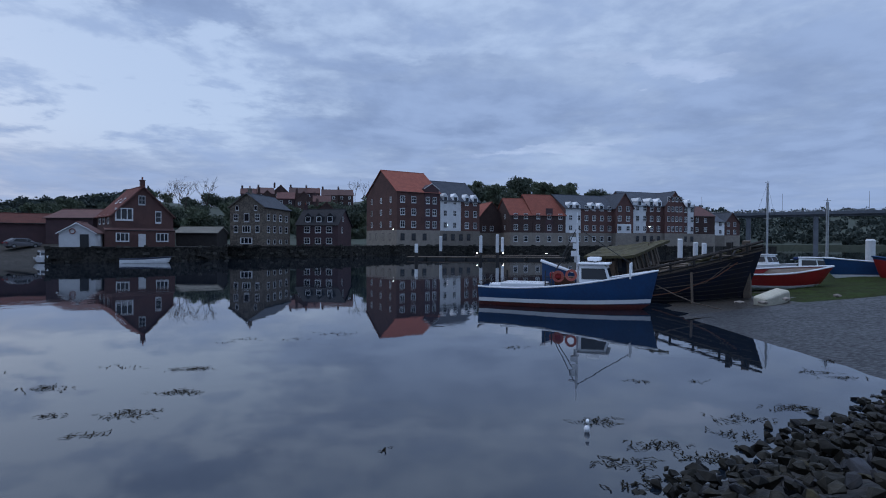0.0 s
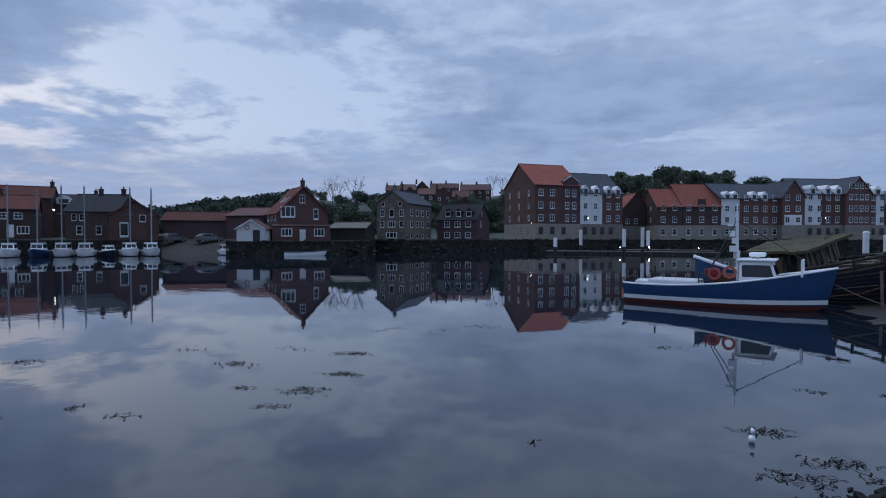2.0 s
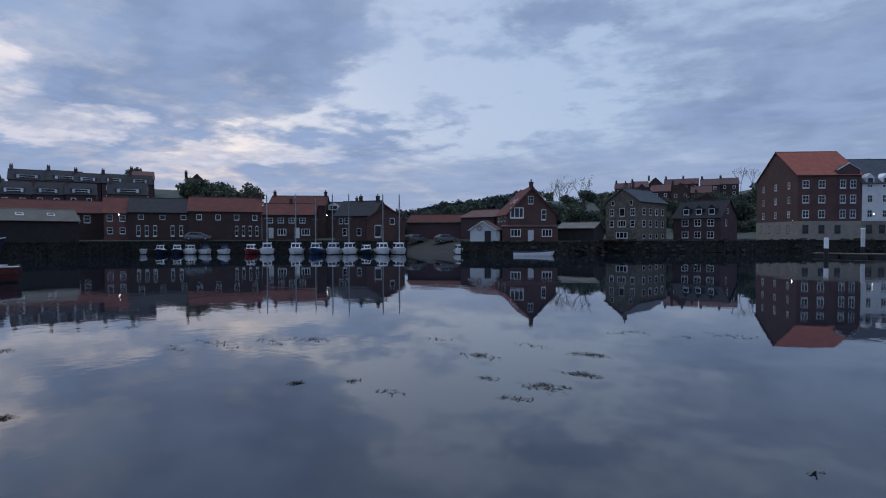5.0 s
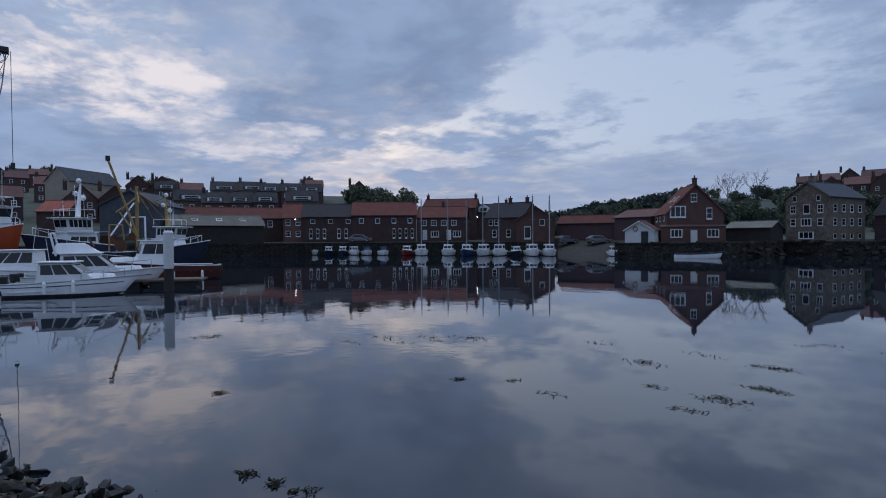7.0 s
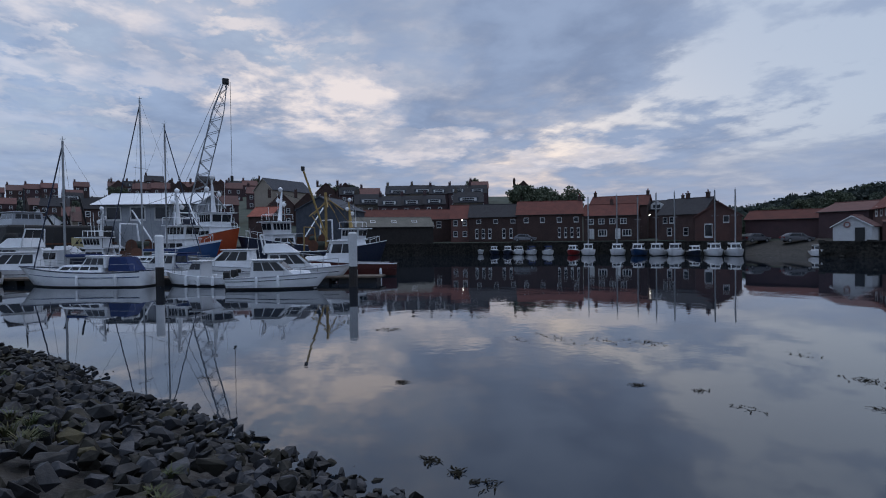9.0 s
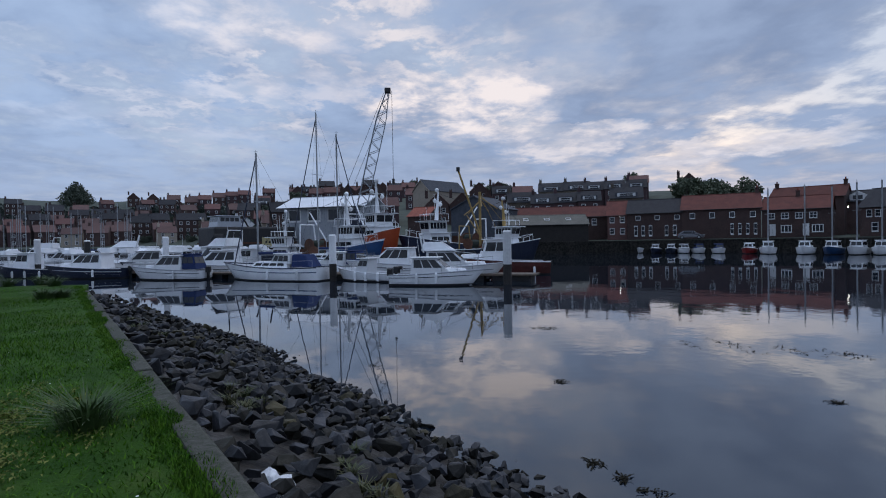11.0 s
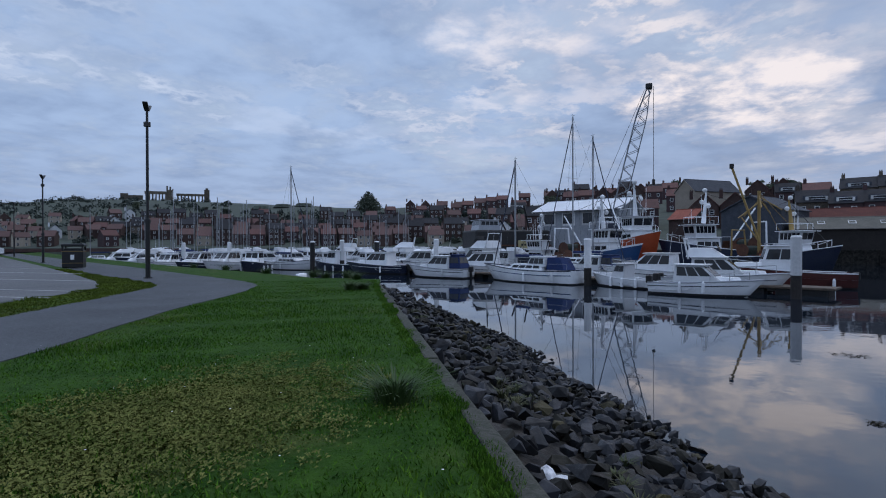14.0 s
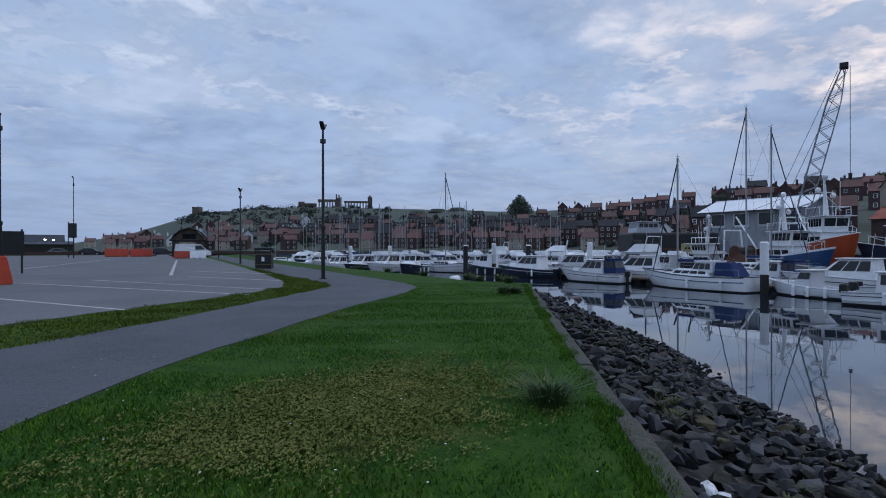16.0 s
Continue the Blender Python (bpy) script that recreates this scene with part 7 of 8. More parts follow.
def make_trees():
    rng = random.Random(3)
    kinds = [tree("broad green tree on the wooded hillside", 1, 10, 4.4, 2600), tree("dark green tree on the wooded hillside", 2, 9, 4.8, 2600, LEAF_DARK), tree("tall narrow green tree on the slope", 3, 11, 3.0, 1400)]
    bare = tree("tall leafless tree with fine bare twigs", 5, 12, 4, form="bare")
    x, y = (-74.9, 175.4)
    bare.matrix_basis = pose(x, y, land_z(x, y) - 0.5) @ Matrix.Scale(1.2, 4)
    for x, y, s in ((-78.4, 168.4, 0.85), (-84.0, 176.0, 0.9), (-76.1, 152.8, 0.7), (-42.7, 267.4, 0.9), (-38.5, 268.0, 0.8)):
        copy_thing(bare, pose(x, y, land_z(x, y) - 0.5, 0, 0, x * 9) @ Matrix.Diagonal((s, s, s, 1)))
    spots = []
    for az in np.arange(-19, 4, 0.85):
        spots.append((az, rng.uniform(250, 330), rng.uniform(0.7, 1.15)))
        spots.append((az + 0.3, rng.uniform(190, 250), rng.uniform(0.7, 1.1)))
    for az in np.arange(-18, 4, 1.3):
        spots.append((az, rng.uniform(215, 290), rng.uniform(1.05, 1.45)))
    for az in np.arange(8.0, 21.0, 0.8):
        spots.append((az, rng.uniform(135, 165), rng.uniform(0.5, 0.75)))
        spots.append((az + 0.4, rng.uniform(185, 205), rng.uniform(0.6, 0.95)))
    for az in np.arange(7.5, 12.5, 0.9):
        spots.append((az, rng.uniform(170, 240), rng.uniform(0.9, 1.2)))
    for az in np.arange(20.5, 42, 0.55):
        spots.append((az, rng.uniform(150, 300), rng.uniform(0.6, 1.0)))
    for az in np.arange(22, 29, 0.6):
        spots.append((az, rng.uniform(125, 160), rng.uniform(0.6, 0.9)))
    for az in np.arange(56.0, 62.5, 0.55):
        spots.append((az, rng.uniform(160, 180), rng.uniform(1.0, 1.35)))
    for az in (80.5, 81.5, 84, 92.6, 93.3, 94.0, 100, 103):
        spots.append((az, rng.uniform(200, 260), rng.uniform(0.7, 1.0)))
    spots += [(78.4, 250, 0.8), (79.3, 252, 0.95), (80.2, 255, 0.85), (87.5, 285, 1.0), (88.4, 285, 1.1), (66.5, 215, 0.9)]
    for az in np.arange(104, 150, 1.9):
        spots.append((az, (rng.uniform(0.62, 0.8) if az > 132 else rng.uniform(0.5, 0.66)) * hills_at(az)[1], rng.uniform(0.5, 0.9) if az > 132 else rng.uniform(0.4, 0.6)))
    for az in np.arange(104, 140, 1.5):
        q, top, _h = hills_at(az)
        spots.append((az, q + 25 + rng.uniform(0.1, 0.45) * (top - q), rng.uniform(0.45, 0.8)))
    first = [True] * 3
    for az, d, s in spots:
        d = max(d, hills_at(az)[0] + 25)
        x, y = -math.sin(radians(az)) * d, math.cos(radians(az)) * d
        i = 2 if 55 < az < 63 else rng.randrange(2 if az > -25 else 3)
        m = pose(x, y, land_z(x, y) - 1.6, 0, 0, rng.uniform(0, 360))
        if first[i]:
            kinds[i].matrix_basis, first[i] = m, False
        else:
            copy_thing(kinds[i], m @ Matrix.Diagonal((s, s, s * rng.uniform(0.85, 1.1), 1)))
    big = tree("large dark spreading conifer standing on the ridge", 9, 17, 11.5, 3400, LEAF_DARK, 0.9, "", "conifer")
    x, y = (-377.3, -207.1)
    big.matrix_basis = pose(x, y, land_z(x, y) - 0.5)
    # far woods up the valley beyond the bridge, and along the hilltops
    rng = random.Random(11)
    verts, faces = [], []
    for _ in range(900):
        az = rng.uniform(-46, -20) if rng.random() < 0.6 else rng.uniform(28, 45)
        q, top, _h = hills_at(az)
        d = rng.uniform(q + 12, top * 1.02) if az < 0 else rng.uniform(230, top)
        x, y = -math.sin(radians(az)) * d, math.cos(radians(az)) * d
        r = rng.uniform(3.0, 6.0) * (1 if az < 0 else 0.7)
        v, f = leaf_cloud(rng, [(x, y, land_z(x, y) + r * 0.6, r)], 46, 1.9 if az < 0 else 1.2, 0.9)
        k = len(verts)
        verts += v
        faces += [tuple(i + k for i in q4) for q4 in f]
    # scrub and garden trees between the houses of the old town
    for _ in range(620):
        az = rng.uniform(99, 152)
        q, top, _h = hills_at(az)
        d = q + 30 + (top - q - 30) * rng.random() ** 0.8 * (0.95 if az > 132 else 0.6)
        x, y = -math.sin(radians(az)) * d, math.cos(radians(az)) * d
        r = rng.uniform(1.6, 3.8)
        v, f = leaf_cloud(rng, [(x, y, land_z(x, y) + r * 0.4, r), (x + r * 1.5, y + r * 0.4, land_z(x, y) + r * 0.2, r * 0.7)], 36, 1.2, 0.8)
        k = len(verts)
        verts += v
        faces += [tuple(i + k for i in q4) for q4 in f]
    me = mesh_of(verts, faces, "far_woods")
    # grey-blue, low-contrast leaf colour: the haze of distance is mixed into it
    me.materials.append(mat("hazed_distant_leaves", (0.056, 0.068, 0.06), (0.045, 0.056, 0.051), 0.95, 0.05, 0.5, 0, island=True, vary=(0.85, 1.12), spec=0.1))
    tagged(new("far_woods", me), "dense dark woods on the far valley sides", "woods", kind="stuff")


make_trees()


# ---------------------------------------------------------------- town on the hill
WIN_FAR = bpy.data.meshes.new("window")
bm = lattice([-0.5, -0.36, 0.36, 0.5], [-0.5, -0.4, -0.04, 0.04, 0.4, 0.5], -0.06, 0.02, 0, True)
bm.to_mesh(WIN_FAR), bm.free()
WIN_FAR.materials.append(PAINT), WIN_FAR.materials.append(GLASS)


def hill_house(label, w, d, e, r, wall, roof, cols, floors, dormer=False, gable=False, wh=1.3):
    """A small house seen from far off, its front on y = 0."""
    o = thing("hill_house", None, label, "house", "hillside town houses")
    bm = bmesh.new()
    if gable:
        prof = [(0, -4), (w, -4), (w, e), (w / 2, r), (0, e)]
        ends = [[bm.verts.new((x, y, z)) for x, z in prof] for y in (0, d)]
    else:
        prof = [(0, -4), (d, -4), (d, e), (d / 2, r), (0, e)]
        ends = [[bm.verts.new((x, y, z)) for y, z in prof] for x in (0, w)]
    for q in ends:
        bm.faces.new(q)
    for i in (0, 1, 4):
        bm.faces.new((ends[0][i], ends[0][(i + 1) % 5], ends[1][(i + 1) % 5], ends[1][i]))
    bmesh.ops.recalc_face_normals(bm, faces=bm.faces[:])
    part("wall", bm, wall, o)
    g = 0.2
    if gable:
        part("roof", roof_slab((-g, -g, e - 0.15), (-g, d, e - 0.15), (w / 2, d, r), (w / 2, -g, r)), roof, o)
        part("roof", roof_slab((w + g, -g, e - 0.15), (w + g, d, e - 0.15), (w / 2, d, r), (w / 2, -g, r)), roof, o)
    else:
        part("roof", roof_slab((-g, -g, e - 0.15), (w + g, -g, e - 0.15), (w + g, d / 2, r), (-g, d / 2, r)), roof, o)
        part("roof", roof_slab((-g, d + g, e - 0.15), (w + g, d + g, e - 0.15), (w + g, d / 2, r), (-g, d / 2, r)), roof, o)
    part("chimney", boxes((0.1, 0.9, d / 2 - 0.35, d / 2 + 0.35, r - 1, r + 1.1), (0.2, 0.4, d / 2 - 0.12, d / 2 + 0.12, r + 1.1, r + 1.5), (0.6, 0.8, d / 2 - 0.12, d / 2 + 0.12, r + 1.1, r + 1.5)), wall, o)
    for k in range(floors):
        for i in range(cols):
            share("window", WIN_FAR, o, pose(w * (i + 0.5) / cols, -0.03, 1.4 + 2.6 * k) @ Matrix.Diagonal((1.05, 1, wh, 1)))
    if dormer:
        c = part("dormer", boxes((w * 0.16, w * 0.84, 0.5, d / 2, e - 0.1, e + 1.5)), SLATE, o)
        share("dormer_window", WIN_FAR, c, pose(w * 0.5, 0.46, e + 0.75) @ Matrix.Diagonal((w * 0.56, 1, 1.15, 1)))
    return o


# red tile for the hill houses, its colour dulled to paint in distance haze
TILE_HILL = mat("hazed_red_tile", (0.115, 0.062, 0.055), (0.08, 0.05, 0.048), 0.85, 1.0, 9, 0.3)


def make_town():
    rng = random.Random(17)
    kinds = [hill_house("red-brick terraced house with slate roof on the hill", 6.0, 8, 5.4, 8.2, BRICK_DARK, SLATE_DARK, 2, 2, True),
             hill_house("dark brick terraced house with tiled roof on the hill", 6.5, 8, 5.4, 8.0, BRICK_DARK, TILE_DARK, 2, 2),
             hill_house("brick house with red pantile roof on the hill", 7.0, 8, 5.2, 8.0, BRICK_OLD, TILE_HILL, 2, 2),
             hill_house("three-storey brick house with slate roof", 7.5, 8, 7.8, 10.6, BRICK_OLD, SLATE_DARK, 3, 3),
             hill_house("white rendered cottage with slate gable", 6.0, 8, 5.0, 7.8, WHITE, SLATE, 2, 2, False, True),
             hill_house("cream rendered cottage with red pantile roof", 6.5, 7, 4.8, 7.2, CREAM, TILE_HILL, 2, 2),
             hill_house("stone house with grey slate roof and bay", 8.0, 8, 5.6, 8.6, STONE, SLATE_DARK, 3, 2, True),
             hill_house("brown brick gabled house with tiled roof", 6.5, 8, 5.4, 8.6, BRICK_OLD, TILE_DARK, 2, 2, False, True)]
    used = [False] * 8

    def put(i, x, y, turn, z=None):
        m = pose(x, y, land_z(x, y) + 0.1 if z is None else z, 0, 0, turn)
        if not used[i]:
            kinds[i].matrix_basis, used[i] = m, True
        else:
            copy_thing(kinds[i], m)

    def terrace(az0, az1, d0, d1, pick, gap=0.08, jitter=1.0):
        """A row of houses along the slope, fronts to the water."""
        az = az0
        while az < az1:
            i = rng.choice(pick)
            w = (6.0, 6.5, 7.0, 7.5, 6.0, 6.5, 8.0, 6.5)[i]
            d = d0 + (d1 - d0) * (az - az0) / (az1 - az0) + rng.uniform(-jitter, jitter)
            if rng.random() > gap:
                x, y = -math.sin(radians(az)) * d, math.cos(radians(az)) * d
                ang = az + 180 + 180
                put(i, x, y, ang + rng.uniform(-4, 4))
            az += math.degrees(w / d) * 1.02
    # terraces above the yard, and the tiers of the old town
    terrace(68.5, 80.5, 150, 152, [0, 0, 6], 0.02)
    terrace(67.0, 81.0, 178, 184, [0, 0, 1, 6], 0.05)
    terrace(62.3, 67.0, 186, 190, [1, 7, 6], 0.15)
    terrace(80.5, 90, 196, 200, [1, 7, 6, 4], 0.15)
    terrace(82, 96, 150, 155, [2, 4, 1, 7], 0.3)
    terrace(88, 101, 270, 285, [1, 0, 7, 3], 0.1)
    terrace(91, 100, 240, 250, [3, 1, 7], 0.2)
    terrace(96, 112, 320, 330, [2, 2, 1, 0], 0.1)
    for k, (a0, a1, f, pick) in enumerate(((99, 138, 0.04, [2, 1, 4, 2, 5, 3, 7]), (100, 140, 0.10, [2, 2, 5, 3, 1]), (101, 144, 0.17, [3, 1, 2, 7, 6]), (100, 146, 0.25, [1, 3, 2, 6, 0]),
                                           (104, 142, 0.34, [1, 0, 3, 2, 6]), (104, 130, 0.44, [0, 1, 2, 3]), (104, 118, 0.56, [2, 1, 0]), (106, 116, 0.68, [1, 2, 7]))):
        az = a0
        while az < a1:
            q, top, _h = hills_at(az)
            d = q + 6 + (top - q) * f + rng.uniform(-4, 4)
            i = rng.choice(pick)
            if rng.random() > 0.18 + 0.04 * k:
                x, y = -math.sin(radians(az)) * d, math.cos(radians(az)) * d
                put(i, x, y, az + rng.uniform(-10, 10))
            az += math.degrees(7.4 / d) * (1.06 + 0.05 * k)
    # low town towards the harbour mouth
    for f in (0.02, 0.14, 0.26, 0.38):
        az = 141
        while az < 160:
            q, top, _h = hills_at(az)
            d = q + 6 + (top - q) * f
            if rng.random() > 0.25:
                x, y = -math.sin(radians(az)) * d, math.cos(radians(az)) * d
                put(rng.choice([2, 4, 5, 1, 7]), x, y, az + rng.uniform(-20, 20))
            az += math.degrees(8.5 / d)
    # roofs on the hill behind the stone mill
    terrace(10.8, 21.5, 255, 262, [7, 1, 2, 1], 0.15, 4)
    terrace(11.5, 19.0, 215, 222, [1, 7, 2], 0.25, 4)
    terrace(13.0, 19.5, 172, 180, [4, 2, 7], 0.45, 4)
    building("big grey-beige gabled chapel with slate roof on the hill", (-165.6, 4.7), (-160.4, 9.3), 16, 9.0, 17.4, 20.6, CREAM, SLATE, "across", name="chapel", category="chapel")
    building("dark blue-grey yard workshop with pitched roof", (-112.1, 10.8), (-106.9, 19.3), 12, 2.5, 9.0, 11.5, SLATE, SLATE, "across", name="workshop", category="workshop")
    building("red-roofed low shed above the yard", (-118.6, 2.1), (-116.5, 6.3), 8, 3.5, 8.0, 10.0, BRICK_OLD, PANTILE, name="shed", category="shed")


make_town()


def make_abbey():
    def ruin(name, a, b, z, pieces, label, cat):
        a, b = Vector(a), Vector(b)
        ln = (b - a).length
        o = thing(name, pose(a.x, a.y, z, 0, 0, bearing(a, b)), label, cat)
        for nm, x0, x1, y0, y1, z0, z1 in pieces:
            part(nm, boxes((x0 * ln, x1 * ln, y0, y1, z0 * 0.62, z1 * 0.62)), STONE, o)
        return o
    w = [("ruined_wall", 0.0, 0.24, 0, 3, -4, 9), ("ruined_wall", 0.0, 0.08, 0, 3, 9, 12)]
    for i in range(7):
        w.append(("pier", 0.27 + i * 0.036, 0.282 + i * 0.036, 0, 3, -4, 13))
    w += [("arcade_wall", 0.26, 0.52, 0, 3, 12, 17), ("gable_wall", 0.50, 0.56, 0, 3, -4, 20), ("turret", 0.50, 0.515, 0, 3, 20, 27), ("turret", 0.535, 0.55, 0, 3, 20, 26), ("turret", 0.565, 0.575, 0, 3, -4, 22)]
    for i in range(8):
        w.append(("pier", 0.62 + i * 0.04, 0.634 + i * 0.04, 0, 3, -4, 11))
    w += [("arcade_wall", 0.61, 0.93, 0, 3, 10, 14), ("end_tower", 0.93, 0.99, 0, 4, -4, 22), ("tower_top", 0.945, 0.975, 0, 4, 22, 25)]
    ruin("ruined_abbey", (-437.1, -547.3), (-497.2, -479.0), 54, w, "ruined gothic abbey with roofless walls on the headland", "ruin")
    ruin("hill_church", (-299.3, -543.4), (-322.6, -506.4), 37, [("tower", 0.0, 0.16, 0, 8, -4, 14), ("battlement", 0.0, 0.05, 0, 8, 14, 15.5), ("battlement", 0.11, 0.16, 0, 8, 14, 15.5), ("nave", 0.16, 1.0, 0, 9, -4, 6.5), ("porch", 0.4, 0.5, -3, 0, -4, 5)], "low stone church with square tower above the town", "church")
    ruin("clifftop_house", (-403.0, -497.7), (-350.7, -511.8), 42, [("house_block", 0.1, 0.9, 0, 8, -4, 6)], "long stone house below the abbey", "house")
    for t in range(3):
        x, y = (-398.5, -302.7)
        bm = bmesh.new()
        tube(bm, (0, 0, 0), (0, 0, 3), 9, 6, 10)
        o = part("farm_mound", bm, HILL)
        dx = (t - 1) * 19
        o.matrix_basis = pose(x - dx * 0.75, y + dx * 0.6, land_z(x - dx * 0.75, y + dx * 0.6) - 0.5)
        tagged(o, "low grassed farm clump on the skyline", "mound", "skyline mounds")


make_abbey()


def make_bridge():
    a, b = Vector((100.0, 430.8)), Vector((345.0, 276.5))
    ln = (b - a).length
    o = thing("road_bridge", pose(a.x, a.y, 0, 0, 0, bearing(a, b)), "long high concrete road bridge across the valley", "bridge")
    part("deck", boxes((0, ln, -5, 5, 21.4, 23.2)), mat("bridge_concrete", (0.13, 0.14, 0.16), (0.09, 0.10, 0.115), 0.85, 0.3, 4, 0.1), o)
    part("beam", boxes((0, ln, -3.4, 3.4, 20.2, 21.4)), MATS["bridge_concrete"], o)
    for x in (60, 121, 158, 215, 262):
        part("pier", bevelled(x - 1.3, x + 1.3, -3, 3, -2, 20.4, 0.2), MATS["bridge_concrete"], o)
    for y in (-4.9, 4.9):
        part("parapet_rail", rods([((0, y, 24.3), (ln, y, 24.3)), ((0, y, 23.8), (ln, y, 23.8))], 0.06, 4), STEEL, o)
        for i in range(30):
            part("parapet_post", rods([((i * ln / 29, y, 23.1), (i * ln / 29, y, 24.3))], 0.06, 4), STEEL, o)
    for x in (92, 140, 185, 235):
        part("lamp_column", rods([((x, 4.4, 23), (x, 4.4, 35)), ((x, 4.4, 35), (x, 2.8, 35.2))], 0.11, 5), STEEL, o)


make_bridge()


# ---------------------------------------------------------------- promenade and car park
CONE = mat("orange_plastic", (0.55, 0.07, 0.03), (0.42, 0.055, 0.028), 0.5, 2, 20, 0.05)
LAMPGLASS = lamp_mat("lit_lamp", (1.0, 0.85, 0.6), 12.0)


def street_lamp(x, y, high, label="slim black double-headed lamp post beside the path", heads=2):
    o = thing("street_lamp", pose(x, y, GROUND), label, "street lamp", "promenade lamps")
    bm = bmesh.new()
    tube(bm, (0, 0, 0), (0, 0, high * 0.34), 0.085, 0.085, 10)
    tube(bm, (0, 0, high * 0.34), (0, 0, high * 0.36), 0.085, 0.055, 10)
    tube(bm, (0, 0, high * 0.36), (0, 0, high), 0.055, 0.045, 10)
    part("column", bm, BLACK, o)
    part("collar", rods([((0, 0, high * 0.33), (0, 0, high * 0.35))], 0.11, 10), BLACK, o)
    part("base_plate", rods([((0, 0, 0), (0, 0, 0.05))], 0.16, 10), BLACK, o)
    for s in ((-1, 1) if heads == 2 else (1,)):
        bm = bevelled(0.0, 0.42, -0.09, 0.09, -0.03, 0.03, 0.02)
        h = part("lamp_head", bm, BLACK, o)
        h.matrix_basis = pose(0, 0, high - 0.03, 0, 0, 36) @ (pose(0, 0, 0, 0, -38, 0) if s > 0 else pose(0, 0, 0, 0, 0, 180) @ pose(0, 0, 0, 0, -38, 0))
    part("bracket", bevelled(-0.09, 0.09, -0.09, 0.09, high * 0.9, high * 0.93, 0.02), BLACK, o)


street_lamp(-15.8, -18.1, 6.3)
street_lamp(-28.1, -42.9, 6.3)
street_lamp(-44.3, -73.1, 6.4)
street_lamp(-50.5, -86.6, 5.6)
street_lamp(*(-32.0, -89.9), 11.5, "tall grey car park lamp with single arm", 1)
street_lamp(*(-7.8, -29.3), 7.0, "slim lamp post at the edge of the car park", 1)


def litter_bin(x, y):
    o = thing("litter_bin", pose(x, y, GROUND, 0, 0, 130), "black square twin litter bin with gold bands", "litter bin")
    part("body", bevelled(-0.5, 0.5, -0.32, 0.32, 0.05, 1.0, 0.05), BLACK, o)
    part("hood", bevelled(-0.54, 0.54, -0.36, 0.36, 1.2, 1.36, 0.05), BLACK, o)
    for a, b in ((-0.46, -0.28), (0.46, -0.28), (-0.46, 0.28), (0.46, 0.28)):
        part("corner_post", boxes((a - 0.04, a + 0.04, b - 0.04, b + 0.04, 0.98, 1.22)), BLACK, o)
    part("gold_band", boxes((-0.505, 0.505, -0.325, 0.325, 0.93, 0.96)), BUFF, o)
    part("lower_band", boxes((-0.505, 0.505, -0.325, 0.325, 0.30, 0.32)), BUFF, o)
    part("inside", boxes((-0.44, 0.44, -0.26, 0.26, 0.98, 1.1)), BLACK, o)
    part("crest", bevelled(-0.09, 0.09, -0.34, -0.322, 0.5, 0.76, 0.006), GEL, o, "small pale crest plate")
    part("crest", bevelled(-0.09, 0.09, 0.322, 0.34, 0.5, 0.76, 0.006), GEL, o)


litter_bin(-21.3, -29.9)


def barrier(x, y, turn, material=CONE, label="orange plastic water-filled barrier on the tarmac", sign=False):
    o = thing("traffic_barrier", pose(x, y, GROUND + 0.02, 0, 0, turn), label, "barrier", "plastic barriers")
    bm = bmesh.new()
    prof = [(-0.28, 0), (0.28, 0), (0.28, 0.16), (0.13, 0.9), (0.10, 1.0), (-0.10, 1.0), (-0.13, 0.9), (-0.28, 0.16)]
    ends = [[bm.verts.new((xx * 1.0, yy, z)) for yy, z in prof] for xx in (-1.0, 1.0)]
    for e in ends:
        bm.faces.new(e)
    for i in range(8):
        bm.faces.new((ends[0][i], ends[0][(i + 1) % 8], ends[1][(i + 1) % 8], ends[1][i]))
    bmesh.ops.recalc_face_normals(bm, faces=bm.faces[:])
    bmesh.ops.bevel(bm, geom=bm.edges[:], offset=0.03, segments=2, affect="EDGES")
    part("body", bm, material, o)
    for xx in (-0.4, 0.4):
        part("forklift_slot", boxes((xx - 0.14, xx + 0.14, -0.285, 0.285, 0.03, 0.11)), BLACK, o)
    part("filler_cap", rods([((0, 0, 0.99), (0, 0, 1.03))], 0.06, 10), BLACK, o)
    if sign:
        part("notice", boxes((-0.35, 0.35, 0.2, 0.26, 0.35, 0.85)), BUFF, o, "yellow notice plate")
    return o


barrier(*(-6.8, -25.1), 75)
barrier(*(-38.9, -73.0), 125, sign=True)
barrier(*(-40.1, -71.1), 125, GEL, "white plastic water-filled barrier beside the hut")
for x, y in ((-40.9, -99.2), (-42.2, -98.6), (-44.0, -97.2), (-45.2, -96.6)):
    barrier(x, y, 150).scale = (1.0, 1.0, 1.35)


